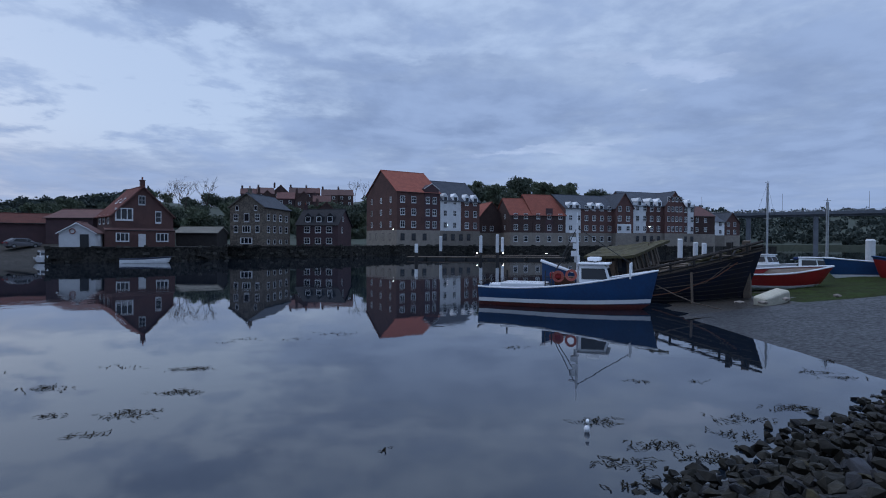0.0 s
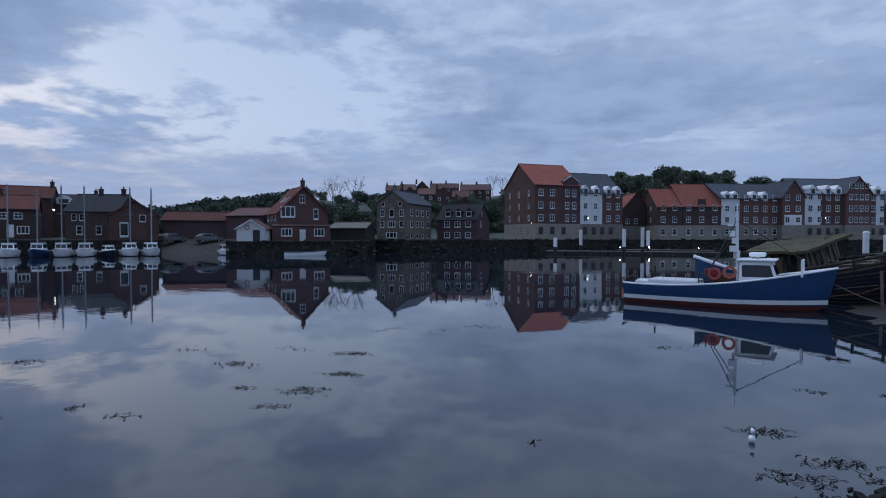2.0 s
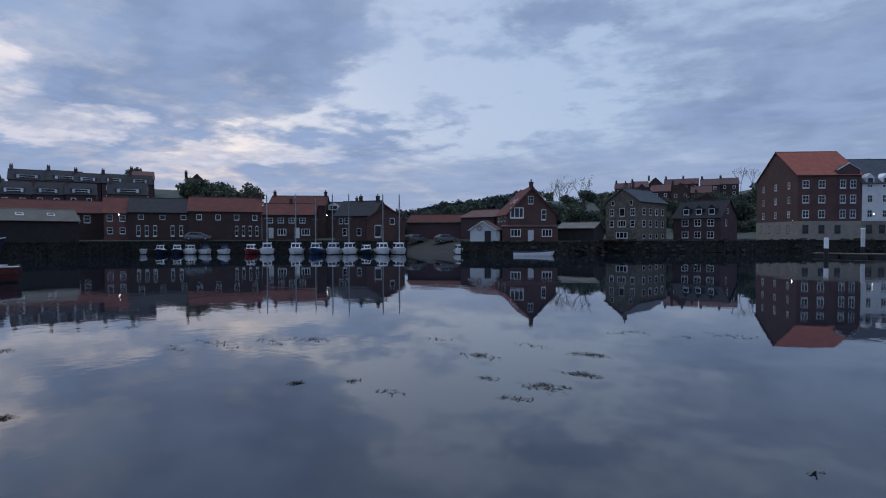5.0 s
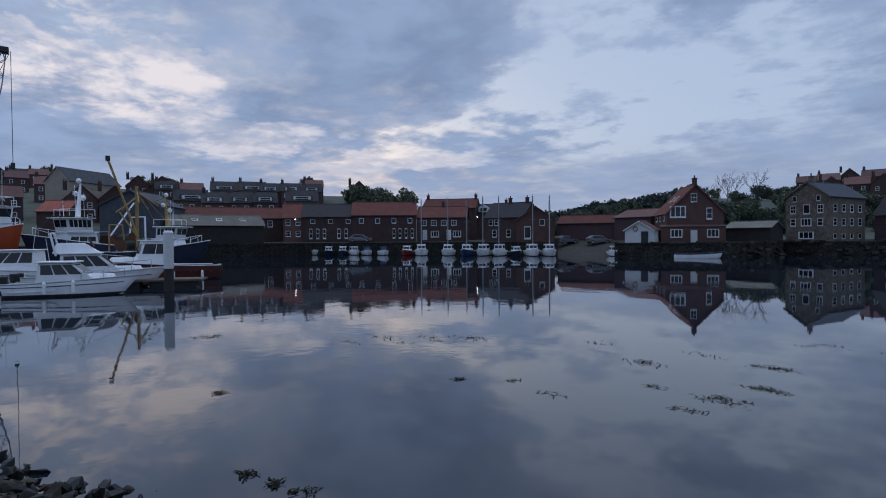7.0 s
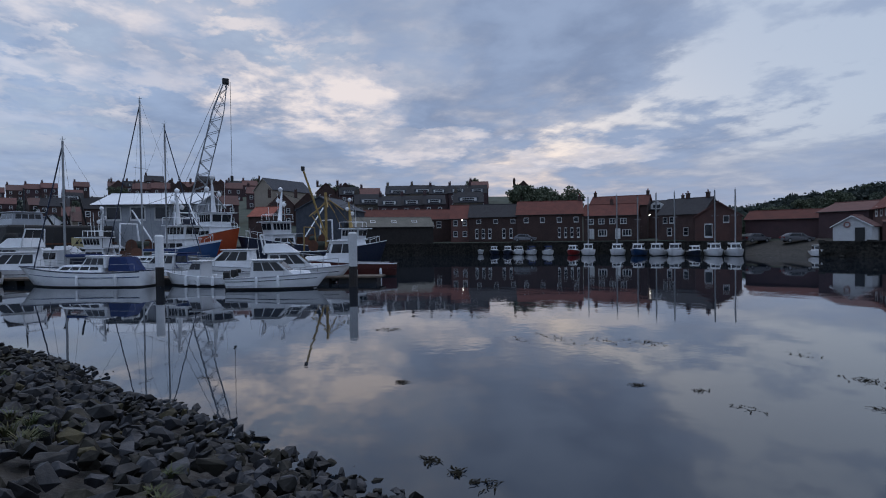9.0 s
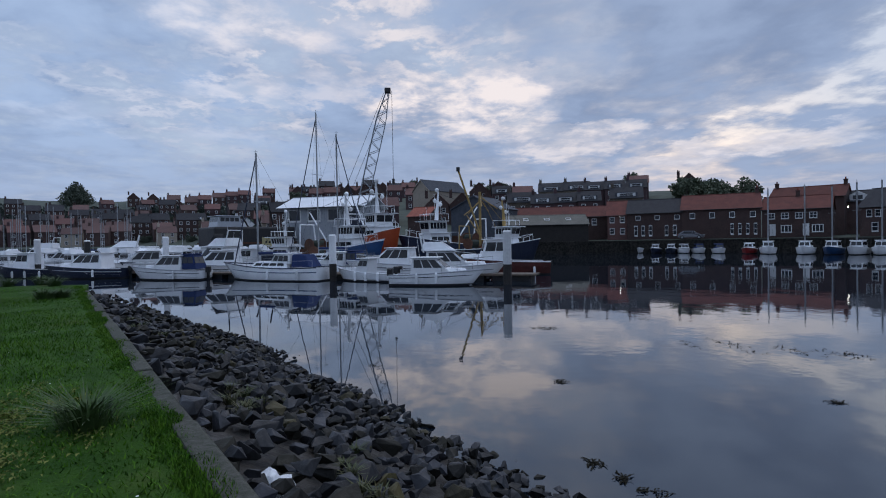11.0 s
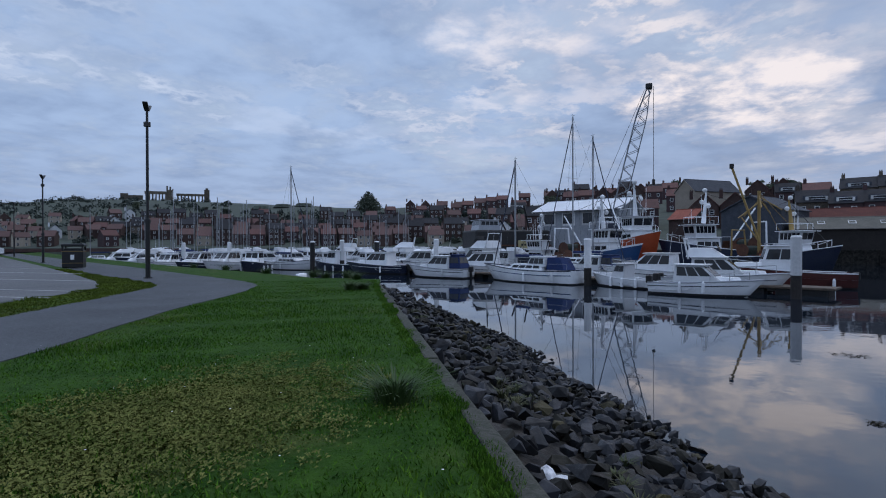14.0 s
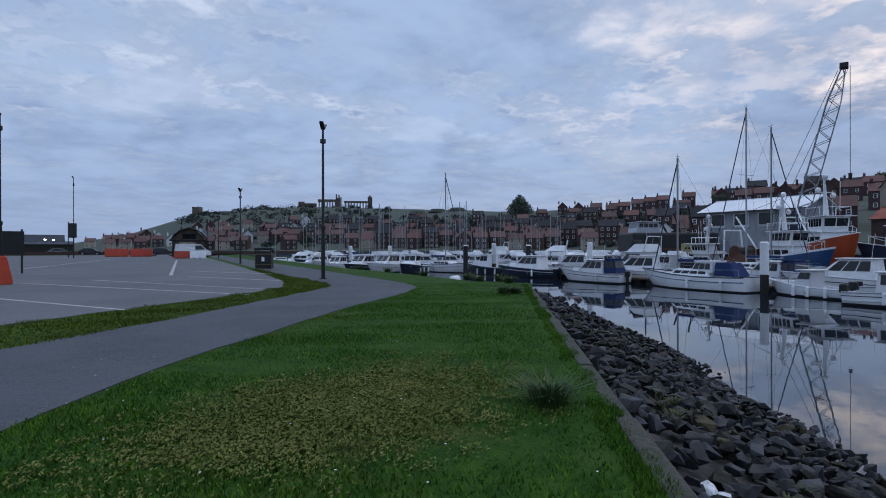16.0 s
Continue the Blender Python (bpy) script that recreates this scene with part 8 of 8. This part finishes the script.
def car(x, y, turn, paint, label, van=False, lit=False, z=GROUND + 0.02):
    o = thing("van" if van else "car", pose(x, y, z, 0, 0, turn), label, "van" if van else "car", "parked vehicles")
    bm = bmesh.new()
    if van:
        prof = [(-2.3, 0.35), (2.35, 0.35), (2.4, 0.95), (1.75, 1.2), (1.0, 1.95), (-2.2, 2.0), (-2.35, 1.2)]
    else:
        prof = [(-2.1, 0.3), (2.1, 0.3), (2.15, 0.75), (1.2, 0.92), (0.5, 1.45), (-1.1, 1.48), (-2.0, 0.98)]
    w = 0.88
    ends = [[bm.verts.new((a, s * w * (1.0 if b < 1.0 else 0.82), b)) for a, b in prof] for s in (1, -1)]
    for e in ends:
        bm.faces.new(e)
    n = len(prof)
    for i in range(n):
        bm.faces.new((ends[0][i], ends[0][(i + 1) % n], ends[1][(i + 1) % n], ends[1][i]))
    bmesh.ops.recalc_face_normals(bm, faces=bm.faces[:])
    bmesh.ops.bevel(bm, geom=bm.edges[:], offset=0.06, segments=2, affect="EDGES")
    part("body", bm, paint, o, smooth=False)
    z0, z1 = (1.2, 1.75) if van else (0.98, 1.36)
    for s in (1, -1):
        q = [(0.35 if not van else 0.3, s * 0.86, z0), (1.0 if not van else 1.6, s * 0.85, z0), (0.45 if not van else 1.05, s * 0.76, z1), (0.35 if not van else 0.3, s * 0.77, z1)]
        slab(o, "side_window", q if s < 0 else q[::-1], 0.012, GLASS)
        if not van:
            q = [(-1.5, s * 0.86, z0), (0.25, s * 0.86, z0), (0.25, s * 0.765, z1), (-1.0, s * 0.765, z1)]
            slab(o, "side_window", q if s < 0 else q[::-1], 0.012, GLASS)
    for a in (-1.35, 1.35):
        for s in (1, -1):
            t = part("wheel", rods([((a, s * 0.7, 0.32), (a, s * 0.9, 0.32))], 0.32, 14), RUBBER, o)
            part("hubcap", rods([((a, s * 0.9, 0.32), (a, s * 0.912, 0.32))], 0.19, 10), STEEL, t)
    for s in (0.6, -0.6):
        part("headlight", boxes((2.12, 2.2, s - 0.18, s + 0.18, 0.62, 0.78)), LAMPGLASS if lit else STEEL, o)
        part("tail_light", boxes((-2.2, -2.08, s - 0.15, s + 0.15, 0.7, 0.9)), REDP, o)
    return o


DARKCAR = mat("dark_car_paint", (0.02, 0.022, 0.027), (0.03, 0.03, 0.032), 0.25, 1, 10, 0.02)
SILVER = mat("silver_car_paint", (0.2, 0.205, 0.22), (0.16, 0.165, 0.18), 0.3, 1, 10, 0.02, 0.3)
car(*(-41.9, -75.6), 150, GEL, "small white van parked beside the wooden hut", True)
car(*(-50.1, -107.3), 60, DARKCAR, "dark car parked beyond the barriers")
car(*(-50.0, -100.6), 150, DARKCAR, "dark car beside the hut")
car(*(-49.8, -131.2), 150, DARKCAR, "dark pickup parked at the far side")
car(*(-47.8, -142.6), 160, SILVER, "silver car parked under bright work lights")
car(*(-61.2, 80.8), 60, SILVER, "pale car parked at the slip head")
car(*(-67.1, 79.2), 80, SILVER, "silver car under a tarpaulin at the slip")
car(*(-94.2, 51.6), 55, SILVER, "pale car parked on the quay before the warehouse", z=2.3)


def make_hut():
    a, b = Vector((-45.0, -87.5)), Vector((-49.3, -85.1))
    w = (b - a).length
    o = thing("wooden_hut", pose(a.x, a.y, GROUND, 0, 0, bearing(a, b)), "dark timber promenade hut with rounded roof and pale board", "hut")
    arch = [(0.0, 2.5), (0.35, 3.35), (1.2, 4.15), (w / 2, 4.6), (w - 1.2, 4.15), (w - 0.35, 3.35), (w, 2.5)]
    bm = bmesh.new()
    ends = [[bm.verts.new((x, y, z)) for x, z in [(0, 0)] + arch + [(w, 0)]] for y in (0.0, 4.0)]
    for e in ends:
        bm.faces.new(e)
    for k in range(len(ends[0]) - 1):
        bm.faces.new((ends[0][k], ends[0][k + 1], ends[1][k + 1], ends[1][k]))
    bmesh.ops.recalc_face_normals(bm, faces=bm.faces[:])
    part("wall", bm, WOOD, o)
    out = [(x + (x - w / 2) * 0.07, z + 0.1) for x, z in arch]
    for (x0, z0), (x1, z1) in zip(out[:-1], out[1:]):
        part("roof_panel", roof_slab((x0, -0.6, z0), (x1, -0.6, z1), (x1, 4.3, z1), (x0, 4.3, z0), 0.12), TIMBER, o)
    part("arch_trim", chain([(x, -0.62, z) for x, z in out], 0.1), BLACK, o)
    part("gable_glass", boxes((w * 0.3, w * 0.7, -0.05, 0.0, 2.95, 3.75)), GLASS, o)
    part("menu_board", boxes((1.0, 3.4, -0.14, -0.02, 1.5, 2.4)), CREAM, o)
    part("cross_beam", boxes((-0.1, w + 0.1, -0.18, -0.02, 2.55, 2.75)), TIMBER, o)
    for x in (0.1, 0.95, w - 0.95, w - 0.1):
        part("post", boxes((x - 0.08, x + 0.08, -0.2, -0.04, 0, 2.55)), TIMBER, o)
    # low wall and railing at the far edge of the car park
    b = boxes((0, 95, 0, 0.4, 0, 0.75))
    w = part("low_wall", b, BRICK_OLD)
    w.matrix_basis = pose(-20, -150, GROUND, 0, 0, 158)
    tagged(w, "low red-brown wall at the car park edge", "wall", kind="structure")
    for k in range(2):
        s = thing("work_light", pose(*(-49.9, -152.4), GROUND) @ pose(k * 2.4, k * 2.4, 0), "bright lit work lamp on a short mast", "work light", "work lights")
        part("mast", rods([((0, 0, 0), (0, 0, 3.35))], 0.05), BLACK, s)
        bm = bmesh.new()
        bmesh.ops.create_uvsphere(bm, u_segments=10, v_segments=8, radius=0.19, matrix=Matrix.Translation((0, 0, 3.5)))
        part("bulb", bm, LAMPGLASS, s)
    building("long white waterside building with slate roof far off", (-62, -246), (-82, -240), 8, GROUND, 5.6, 8.4, WHITE, SLATE, wins=[("front", 2.5, 3.2, 6, 2.2, 1.0, 1.2, "plain")], name="harbour_building", category="building")
    building("low dark harbour shed with flat-pitched roof", (-52, -205), (-70, -198), 8, GROUND, 4.6, 5.4, TIMBER, SLATE, name="harbour_shed", category="shed")
    o = thing("banner_sign", pose(-32.9, -94.4, GROUND, 0, 0, 161), "tall dark banner sign on a slim post", "sign")
    part("post", rods([((0, 0, 0), (0, 0, 5.4))], 0.06, 8), BLACK, o)
    part("banner", bevelled(0.05, 1.05, -0.03, 0.03, 3.0, 5.2, 0.02), mat("dark_banner", (0.02, 0.028, 0.03), (0.05, 0.06, 0.065), 0.6, 1.5, 9, 0.05), o)
    o = thing("notice_board", pose(*(-9.4, -35.1), GROUND, 0, 0, 165), "dark notice board on posts by the car park", "notice board")
    part("board", boxes((-0.9, 0.9, -0.04, 0.04, 1.0, 2.2)), BLACK, o)
    for s in (-0.8, 0.8):
        part("post", rods([((s, 0, 0), (s, 0, 2.3))], 0.05), BLACK, o)


make_hut()


def make_bay_lines():
    white = mat("worn_white_line_paint", (0.42, 0.42, 0.42), (0.22, 0.22, 0.22), 0.8, 2.5, 18, 0.1)
    for a, b, w in (((-4.7, -17.4), (-5.4, -12.1), 0.1), ((-7.1, -25.2), (-9.1, -13.4), 0.1), ((-9.6, -24.9), (-10.6, -14.5), 0.1), ((-13.4, -26.0), (-32.1, -61.3), 0.16),
                    ((-12.1, -41.9), (-31.1, -75.8), 0.12), ((-13.3, -24.3), (-13.8, -18.2), 0.1), ((-16.7, -30.6), (-17.2, -23.6), 0.1), ((-19.7, -36.2), (-20.4, -29.7), 0.1)):
        a, b = Vector(a), Vector(b)
        o = part("bay_line", boxes((0, (b - a).length, -w / 2, w / 2, 0, 0.006)), white)
        o.matrix_basis = pose(a.x, a.y, GROUND + 0.021, 0, 0, bearing(a, b))
        tagged(o, "worn white parking bay line on tarmac", "road marking", "bay lines", "structure")


make_bay_lines()


# ---------------------------------------------------------------- grass, tussocks, seaweed
def make_grass():
    rng = np.random.default_rng(7)
    n = 300000
    blade = mat("grass_blades", (0.027, 0.088, 0.004), (0.085, 0.165, 0.012), 0.8, 1.5, 9, 0, island=True, spec=0.2, vary=(0.5, 1.5))
    t = rng.random(n) ** 1.6
    s = -2.0 + t * 22.5
    fringe = rng.random(n) < 0.09
    u = 0.09 - rng.random(n) ** 0.8 * (5.0 + 0.35 * s.clip(0))
    u = np.where(fringe, 0.035 - 0.2 * rng.random(n) + 0.025 * np.sin(s * 5.1) + 0.02 * np.sin(s * 13.7), u - 0.04)
    x = 0 + KERB_DIR.x * s + KERB_OUT.x * u
    y = 0.86 + KERB_DIR.y * s + KERB_OUT.y * u
    # leave the path free
    pr = np.array(PATH_R[2:12])
    lim = np.interp(-x, -pr[:, 0], pr[:, 1])
    keep = (y > lim + 0.05) | (x < -16.5)
    keep &= ((x + 0.4) ** 2 + y ** 2) > 0.8 ** 2
    x, y = x[keep], y[keep]
    n = len(x)
    patch = np.sin(x * 1.7 + 2 * np.sin(y * 0.9)) * np.sin(y * 1.3 + 1.4 * np.sin(x * 0.7)) + 0.5 * np.sin(x * 4.1 + y * 3.3)
    h = (0.014 + 0.03 * rng.random(n)) * (1 + 0.55 * patch.clip(-1, 1))
    a, lean = rng.random(n) * 6.283, 0.045 * rng.random(n)
    w = 0.0045 + 0.004 * rng.random(n)
    z = np.full(n, GROUND - 0.005)
    b = rng.random(n) * 6.283
    v = np.stack([np.stack([x - w * np.cos(a), y - w * np.sin(a), z], 1), np.stack([x + w * np.cos(a), y + w * np.sin(a), z], 1),
                  np.stack([x + lean * np.cos(b), y + lean * np.sin(b), z + h], 1)], 1).reshape(-1, 3)
    me = bpy.data.meshes.new("grass_blades")
    me.from_pydata(v.tolist(), [], np.arange(n * 3).reshape(-1, 3).tolist())
    me.materials.append(blade)
    tagged(new("grass_blades", me), "short green grass blades of the waterside lawn", "grass", kind="stuff")
    # mossy tufts on the strip between path and car park
    k = 60000
    pl, vl = np.array(PATH_L[1:12]), np.array(VERGE_L[1:12])
    t = rng.random(k) * 10
    i, f = t.astype(int), (t % 1)[:, None]
    p, q = pl[i] * (1 - f) + pl[i + 1] * f, vl[i] * (1 - f) + vl[i + 1] * f
    w = (rng.random(k)[:, None] * 1.1 - 0.05)
    c = p * (1 - w) + q * w
    lump = (0.5 + 0.5 * np.sin(c[:, 0] * 2.9 + 2 * np.sin(c[:, 1] * 1.7))) * (0.5 + 0.5 * np.sin(c[:, 1] * 4.3 + c[:, 0]))
    a, h = rng.random(k) * 6.283, 0.02 + 0.09 * lump * rng.random(k)
    v = np.stack([np.stack([c[:, 0] - 0.012 * np.cos(a), c[:, 1] - 0.012 * np.sin(a), 0 * a + GROUND], 1), np.stack([c[:, 0] + 0.012 * np.cos(a), c[:, 1] + 0.012 * np.sin(a), 0 * a + GROUND], 1),
                  np.stack([c[:, 0] + 0.03 * np.sin(a), c[:, 1] + 0.03 * np.cos(a), GROUND + h], 1)], 1).reshape(-1, 3)
    me = bpy.data.meshes.new("verge_moss")
    me.from_pydata(v.tolist(), [], np.arange(k * 3).reshape(-1, 3).tolist())
    me.materials.append(mat("verge_moss", (0.10, 0.145, 0.018), (0.04, 0.05, 0.014), 0.9, 1.4, 6, 0, island=True, spec=0.1))
    tagged(new("verge_moss", me), "mossy uneven grass strip beside the car park", "grass", kind="stuff")
    # straw-coloured moss in the worn patch
    k = 44000
    c0 = np.stack([rng.normal(-3.3, 0.8, 1100), rng.normal(-3.5, 0.5, 1100)], 1)
    pick = rng.integers(0, 1100, k)
    sd = (0.02 + 0.09 * rng.random(1100))[pick]
    cx, cy = c0[pick, 0] + rng.normal(0, 1, k) * sd * 1.5, c0[pick, 1] + rng.normal(0, 1, k) * sd
    ok = cy > np.interp(-cx, -pr[:, 0], pr[:, 1]) + 0.3
    cx, cy = cx[ok], cy[ok]
    k = len(cx)
    a, l = rng.random(k) * 6.283, 0.012 + 0.022 * rng.random(k)
    z = GROUND + 0.004 + 0.03 * rng.random(k)
    v = np.stack([np.stack([cx, cy, z], 1), np.stack([cx + l * np.cos(a), cy + l * np.sin(a), z + 0.01], 1), np.stack([cx + 0.6 * l * np.cos(a + 0.8), cy + 0.6 * l * np.sin(a + 0.8), z + 0.012], 1)], 1).reshape(-1, 3)
    me = bpy.data.meshes.new("dry_moss")
    me.from_pydata(v.tolist(), [], np.arange(k * 3).reshape(-1, 3).tolist())
    me.materials.append(mat("straw_moss", (0.165, 0.172, 0.05), (0.06, 0.085, 0.018), 0.9, 3, 20, 0, island=True, spec=0.1))
    tagged(new("dry_moss", me), "straw-coloured dry moss in the worn lawn", "moss", kind="stuff")
    # daisies
    k = 140
    s, u = rng.random(k) * 16, -rng.random(k) * 5 - 0.2
    bm = bmesh.new()
    for i in range(k):
        p = bank_pt(s[i], u[i], GROUND + 0.05 + 0.02 * rng.random())
        bmesh.ops.create_circle(bm, cap_ends=True, segments=5, radius=0.008, matrix=Matrix.Translation(p))
    tagged(part("daisies", bm, PAINT), "tiny white daisies scattered in the lawn", "daisies", kind="stuff")


make_grass()


def tussock(x, y, z, high, n, seed, label, material):
    rng = random.Random(seed)
    verts, faces = [], []
    for _ in range(n):
        a, r = rng.uniform(0, 6.28), rng.uniform(0, high * 0.35)
        p = Vector((r * math.cos(a), r * math.sin(a), -0.02))
        out, h = rng.uniform(0.2, 1.0) * high, high * rng.uniform(0.5, 1.0)
        side = Vector((-math.sin(a), math.cos(a), 0)) * rng.uniform(0.006, 0.012)
        k = len(verts)
        for t in (0, 0.5, 1.0):
            c = p + Vector((math.cos(a), math.sin(a), 0)) * out * t * t + Vector((0, 0, h * (t - 0.35 * t * t)))
            w = side * (1 - 0.85 * t)
            verts += [c - w, c + w]
        faces += [(k, k + 1, k + 3, k + 2), (k + 2, k + 3, k + 5, k + 4)]
    me = mesh_of(verts, faces, "leaf_tuft")
    me.materials.append(material)
    o = new("grass_tussock", me)
    o.matrix_basis = pose(x, y, z)
    tagged(o, label, "grass tuft", "grass tussocks")


BLADE_DARK = mat("coarse_grass", (0.03, 0.065, 0.012), (0.048, 0.08, 0.018), 0.7, 2, 10, 0, island=True)
tussock(-4.35, -2.25, GROUND, 0.44, 190, 1, "dark tufted grass clump in the lawn near the kerb", BLADE_DARK)
for i, (x, y, h) in enumerate(((-13.6, -8.1, 0.35), (-13.9, -7.9, 0.3), (-18.6, -11.2, 0.4), (-18.2, -11.9, 0.35), (-18.9, -12.9, 0.4), (-17.9, -10.4, 0.35), (-22.4, -20.5, 0.35), (-24.2, -24.4, 0.35), (-20.3, -16.3, 0.35))):
    tussock(x, y, GROUND, h * 1.3, 240, 10 + i, "leafy weed tuft at the edge of the grass", BLADE_DARK)
for i in range(26):
    rng = random.Random(60 + i)
    p = bank_pt(rng.uniform(0.5, 14), rng.uniform(0.36, 1.6), 0)
    s_, u_ = (p - Vector((0, 0.86, 0))).dot(KERB_DIR), (p - Vector((0, 0.86, 0))).dot(KERB_OUT)
    tussock(p.x, p.y, bank_z(s_, u_) + 0.04, rng.uniform(0.10, 0.2), 40, 80 + i, "small weed growing between bank stones", mat("bank_weed", (0.05, 0.07, 0.025), (0.085, 0.07, 0.03), 0.8, 3, 12, 0, island=True))


def seaweed(x, y, w, d, n, seed):
    """A loose raft of floating bladder weed."""
    rng = random.Random(seed)
    bm = bmesh.new()
    for _ in range(n):
        px, py = rng.gauss(0, w / 4.6), rng.gauss(0, d / 4.6)
        a, k = rng.uniform(0, 6.28), rng.randrange(3, 6)
        pts = [Vector((px, py, 0.006))]
        for _ in range(k):
            a += rng.uniform(-0.9, 0.9)
            pts.append(pts[-1] + Vector((math.cos(a), math.sin(a), 0)) * rng.uniform(0.02, 0.045))
        for p in pts:
            p.z = 0.004 + 0.025 * rng.random() ** 2
        for p, q in zip(pts[:-1], pts[1:]):
            t = Vector((-(q - p).y, (q - p).x, 0)).normalized() * rng.uniform(0.006, 0.014)
            bm.faces.new([bm.verts.new(v) for v in (p - t, q - t * 0.8, q + t * 0.8, p + t)])
    o = part("seaweed_raft", bm, WEED)
    o.matrix_basis = pose(x, y, 0)
    tagged(o, "small raft of dark seaweed floating on still water", "seaweed", "floating seaweed", "stuff")


RAFTS = [(-8.0, 11.8, 0.9, 0.4, 26), (-5.9, 13.5, 1.0, 0.4, 30), (-5.3, 11.5, 0.9, 0.3, 30), (-5.5, 10.1, 1.2, 0.5, 34), (-5.6, 9.1, 0.4, 0.2, 10), (-6.7, 10.0, 0.5, 0.2, 8), (1.9, 16.4, 0.8, 0.4, 22), (-6.0, 17.5, 0.9, 0.4, 16), (-3.4, 18.4, 2.0, 0.6, 16), (2.5, 9.9, 0.9, 0.5, 40), (4.2, 12.6, 0.7, 0.3, 16), (5.4, 12.6, 0.6, 0.3, 12), (4.5, 9.3, 0.8, 0.5, 30), (6.3, 10.7, 1.2, 0.5, 60), (5.0, 10.0, 1.4, 0.5, 40), (3.0, 8.8, 1.2, 0.5, 40), (3.6, 8.4, 1.0, 0.5, 40), (8.6, 13.5, 1.0, 0.4, 26), (8.9, 13.0, 1.0, 0.4, 26), (9.8, 14.7, 0.4, 0.3, 30), (-0.9, 8.6, 0.4, 0.2, 6), (-4.6, 17.6, 1.2, 0.5, 10), (-7.6, 13.7, 1.2, 0.5, 16), (2.4, 8.2, 1.2, 0.5, 40), (-18.4, 4.8, 0.7, 0.4, 18), (-19.7, 8.5, 0.8, 0.5, 14), (-14.7, 8.7, 2.4, 0.6, 40), (-13.8, 9.8, 2.2, 0.6, 30), (-13.0, 10.8, 1.5, 0.5, 20), (-9.6, 7.4, 0.3, 0.2, 26), (-8.9, 8.2, 0.5, 0.3, 12), (-7.7, 8.1, 0.6, 0.3, 12), (-8.1, 11.8, 1.2, 0.5, 26), (-5.9, 13.6, 1.1, 0.4, 30), (-5.2, 11.6, 0.9, 0.4, 28), (-5.4, 10.3, 1.2, 0.4, 30), (-5.4, 9.2, 0.3, 0.2, 10), (-6.5, 17.0, 0.6, 0.4, 8), (-10.2, 12.9, 2.0, 0.6, 14), (-3.7, 18.7, 2.0, 0.6, 12), (-6.7, 10.1, 0.6, 0.3, 10), (-11.7, 3.1, 0.3, 0.2, 16), (-7.6, 2.3, 0.3, 0.2, 26), (-7.1, 2.5, 0.2, 0.1, 22), (-18.3, 4.6, 0.7, 0.4, 16), (-11.7, 3.1, 0.3, 0.2, 14), (-6.8, 2.6, 0.3, 0.2, 10), (-18.5, 4.5, 0.7, 0.4, 16), (-13.8, -0.8, 0.3, 0.2, 10), (-13.2, 10.5, 1.2, 0.5, 20), (-6.6, 2.7, 0.3, 0.2, 10), (-18.4, 4.2, 0.6, 0.4, 12), (2.9, 7.7, 1.0, 0.4, 30), (2.3, 7.5, 0.8, 0.4, 24), (-15.1, 7.7, 1.6, 0.5, 14)]
for i, (x, y, w, d, n) in enumerate(RAFTS):
    seaweed(x, y, w, d, int(n * 0.95), 200 + i)


def make_small_things():
    x, y = (2.2, 9.4)
    bm = bmesh.new()
    bmesh.ops.create_uvsphere(bm, u_segments=12, v_segments=8, radius=0.048)
    bmesh.ops.transform(bm, matrix=Matrix.Diagonal((1, 1, 1.25, 1)), verts=bm.verts[:])
    tube(bm, (0, 0, 0.1), (0, 0, 0.16), 0.03, 0.025, 8)
    o = part("buoy", bm, GEL, smooth=True)
    o.matrix_basis = pose(x, y, 0.05, 12, 0, 0)
    tagged(o, "small white pear buoy floating among seaweed", "buoy")
    # crumpled plastic bag between the stones
    rng = random.Random(2)
    bm = bmesh.new()
    bmesh.ops.create_icosphere(bm, subdivisions=3, radius=0.13)
    for v in bm.verts:
        k = 1 + 0.35 * noise.noise(v.co * 14) + 0.2 * noise.noise(v.co * 33)
        v.co = Vector((v.co.x * k * 0.9, v.co.y * k, v.co.z * k * 1.15))
    o = part("plastic_bag", bm, mat("white_plastic_film", (0.62, 0.63, 0.65), (0.42, 0.43, 0.46), 0.4, 9, 40, 0.5))
    p = Vector((-4.0, -1.0))
    o.matrix_basis = pose(p.x, p.y, 1.45)
    tagged(o, "crumpled white plastic bag caught among the stones", "plastic bag")
    # white upturned dinghy by the far bank
    o = thing("upturned_dinghy", None, "small white upturned dinghy afloat beside the grass bank", "dinghy")
    hull(o, 1.7, 1.0, 0.55, 0.45, 0.1, GEL, GEL, GEL, GEL, 0.8, 0.1, 0.0, 0.45, 0.05, n=8)
    o.matrix_basis = pose(*(-43.6, -30.9), 0.42, 180, 0, 20)


make_small_things()
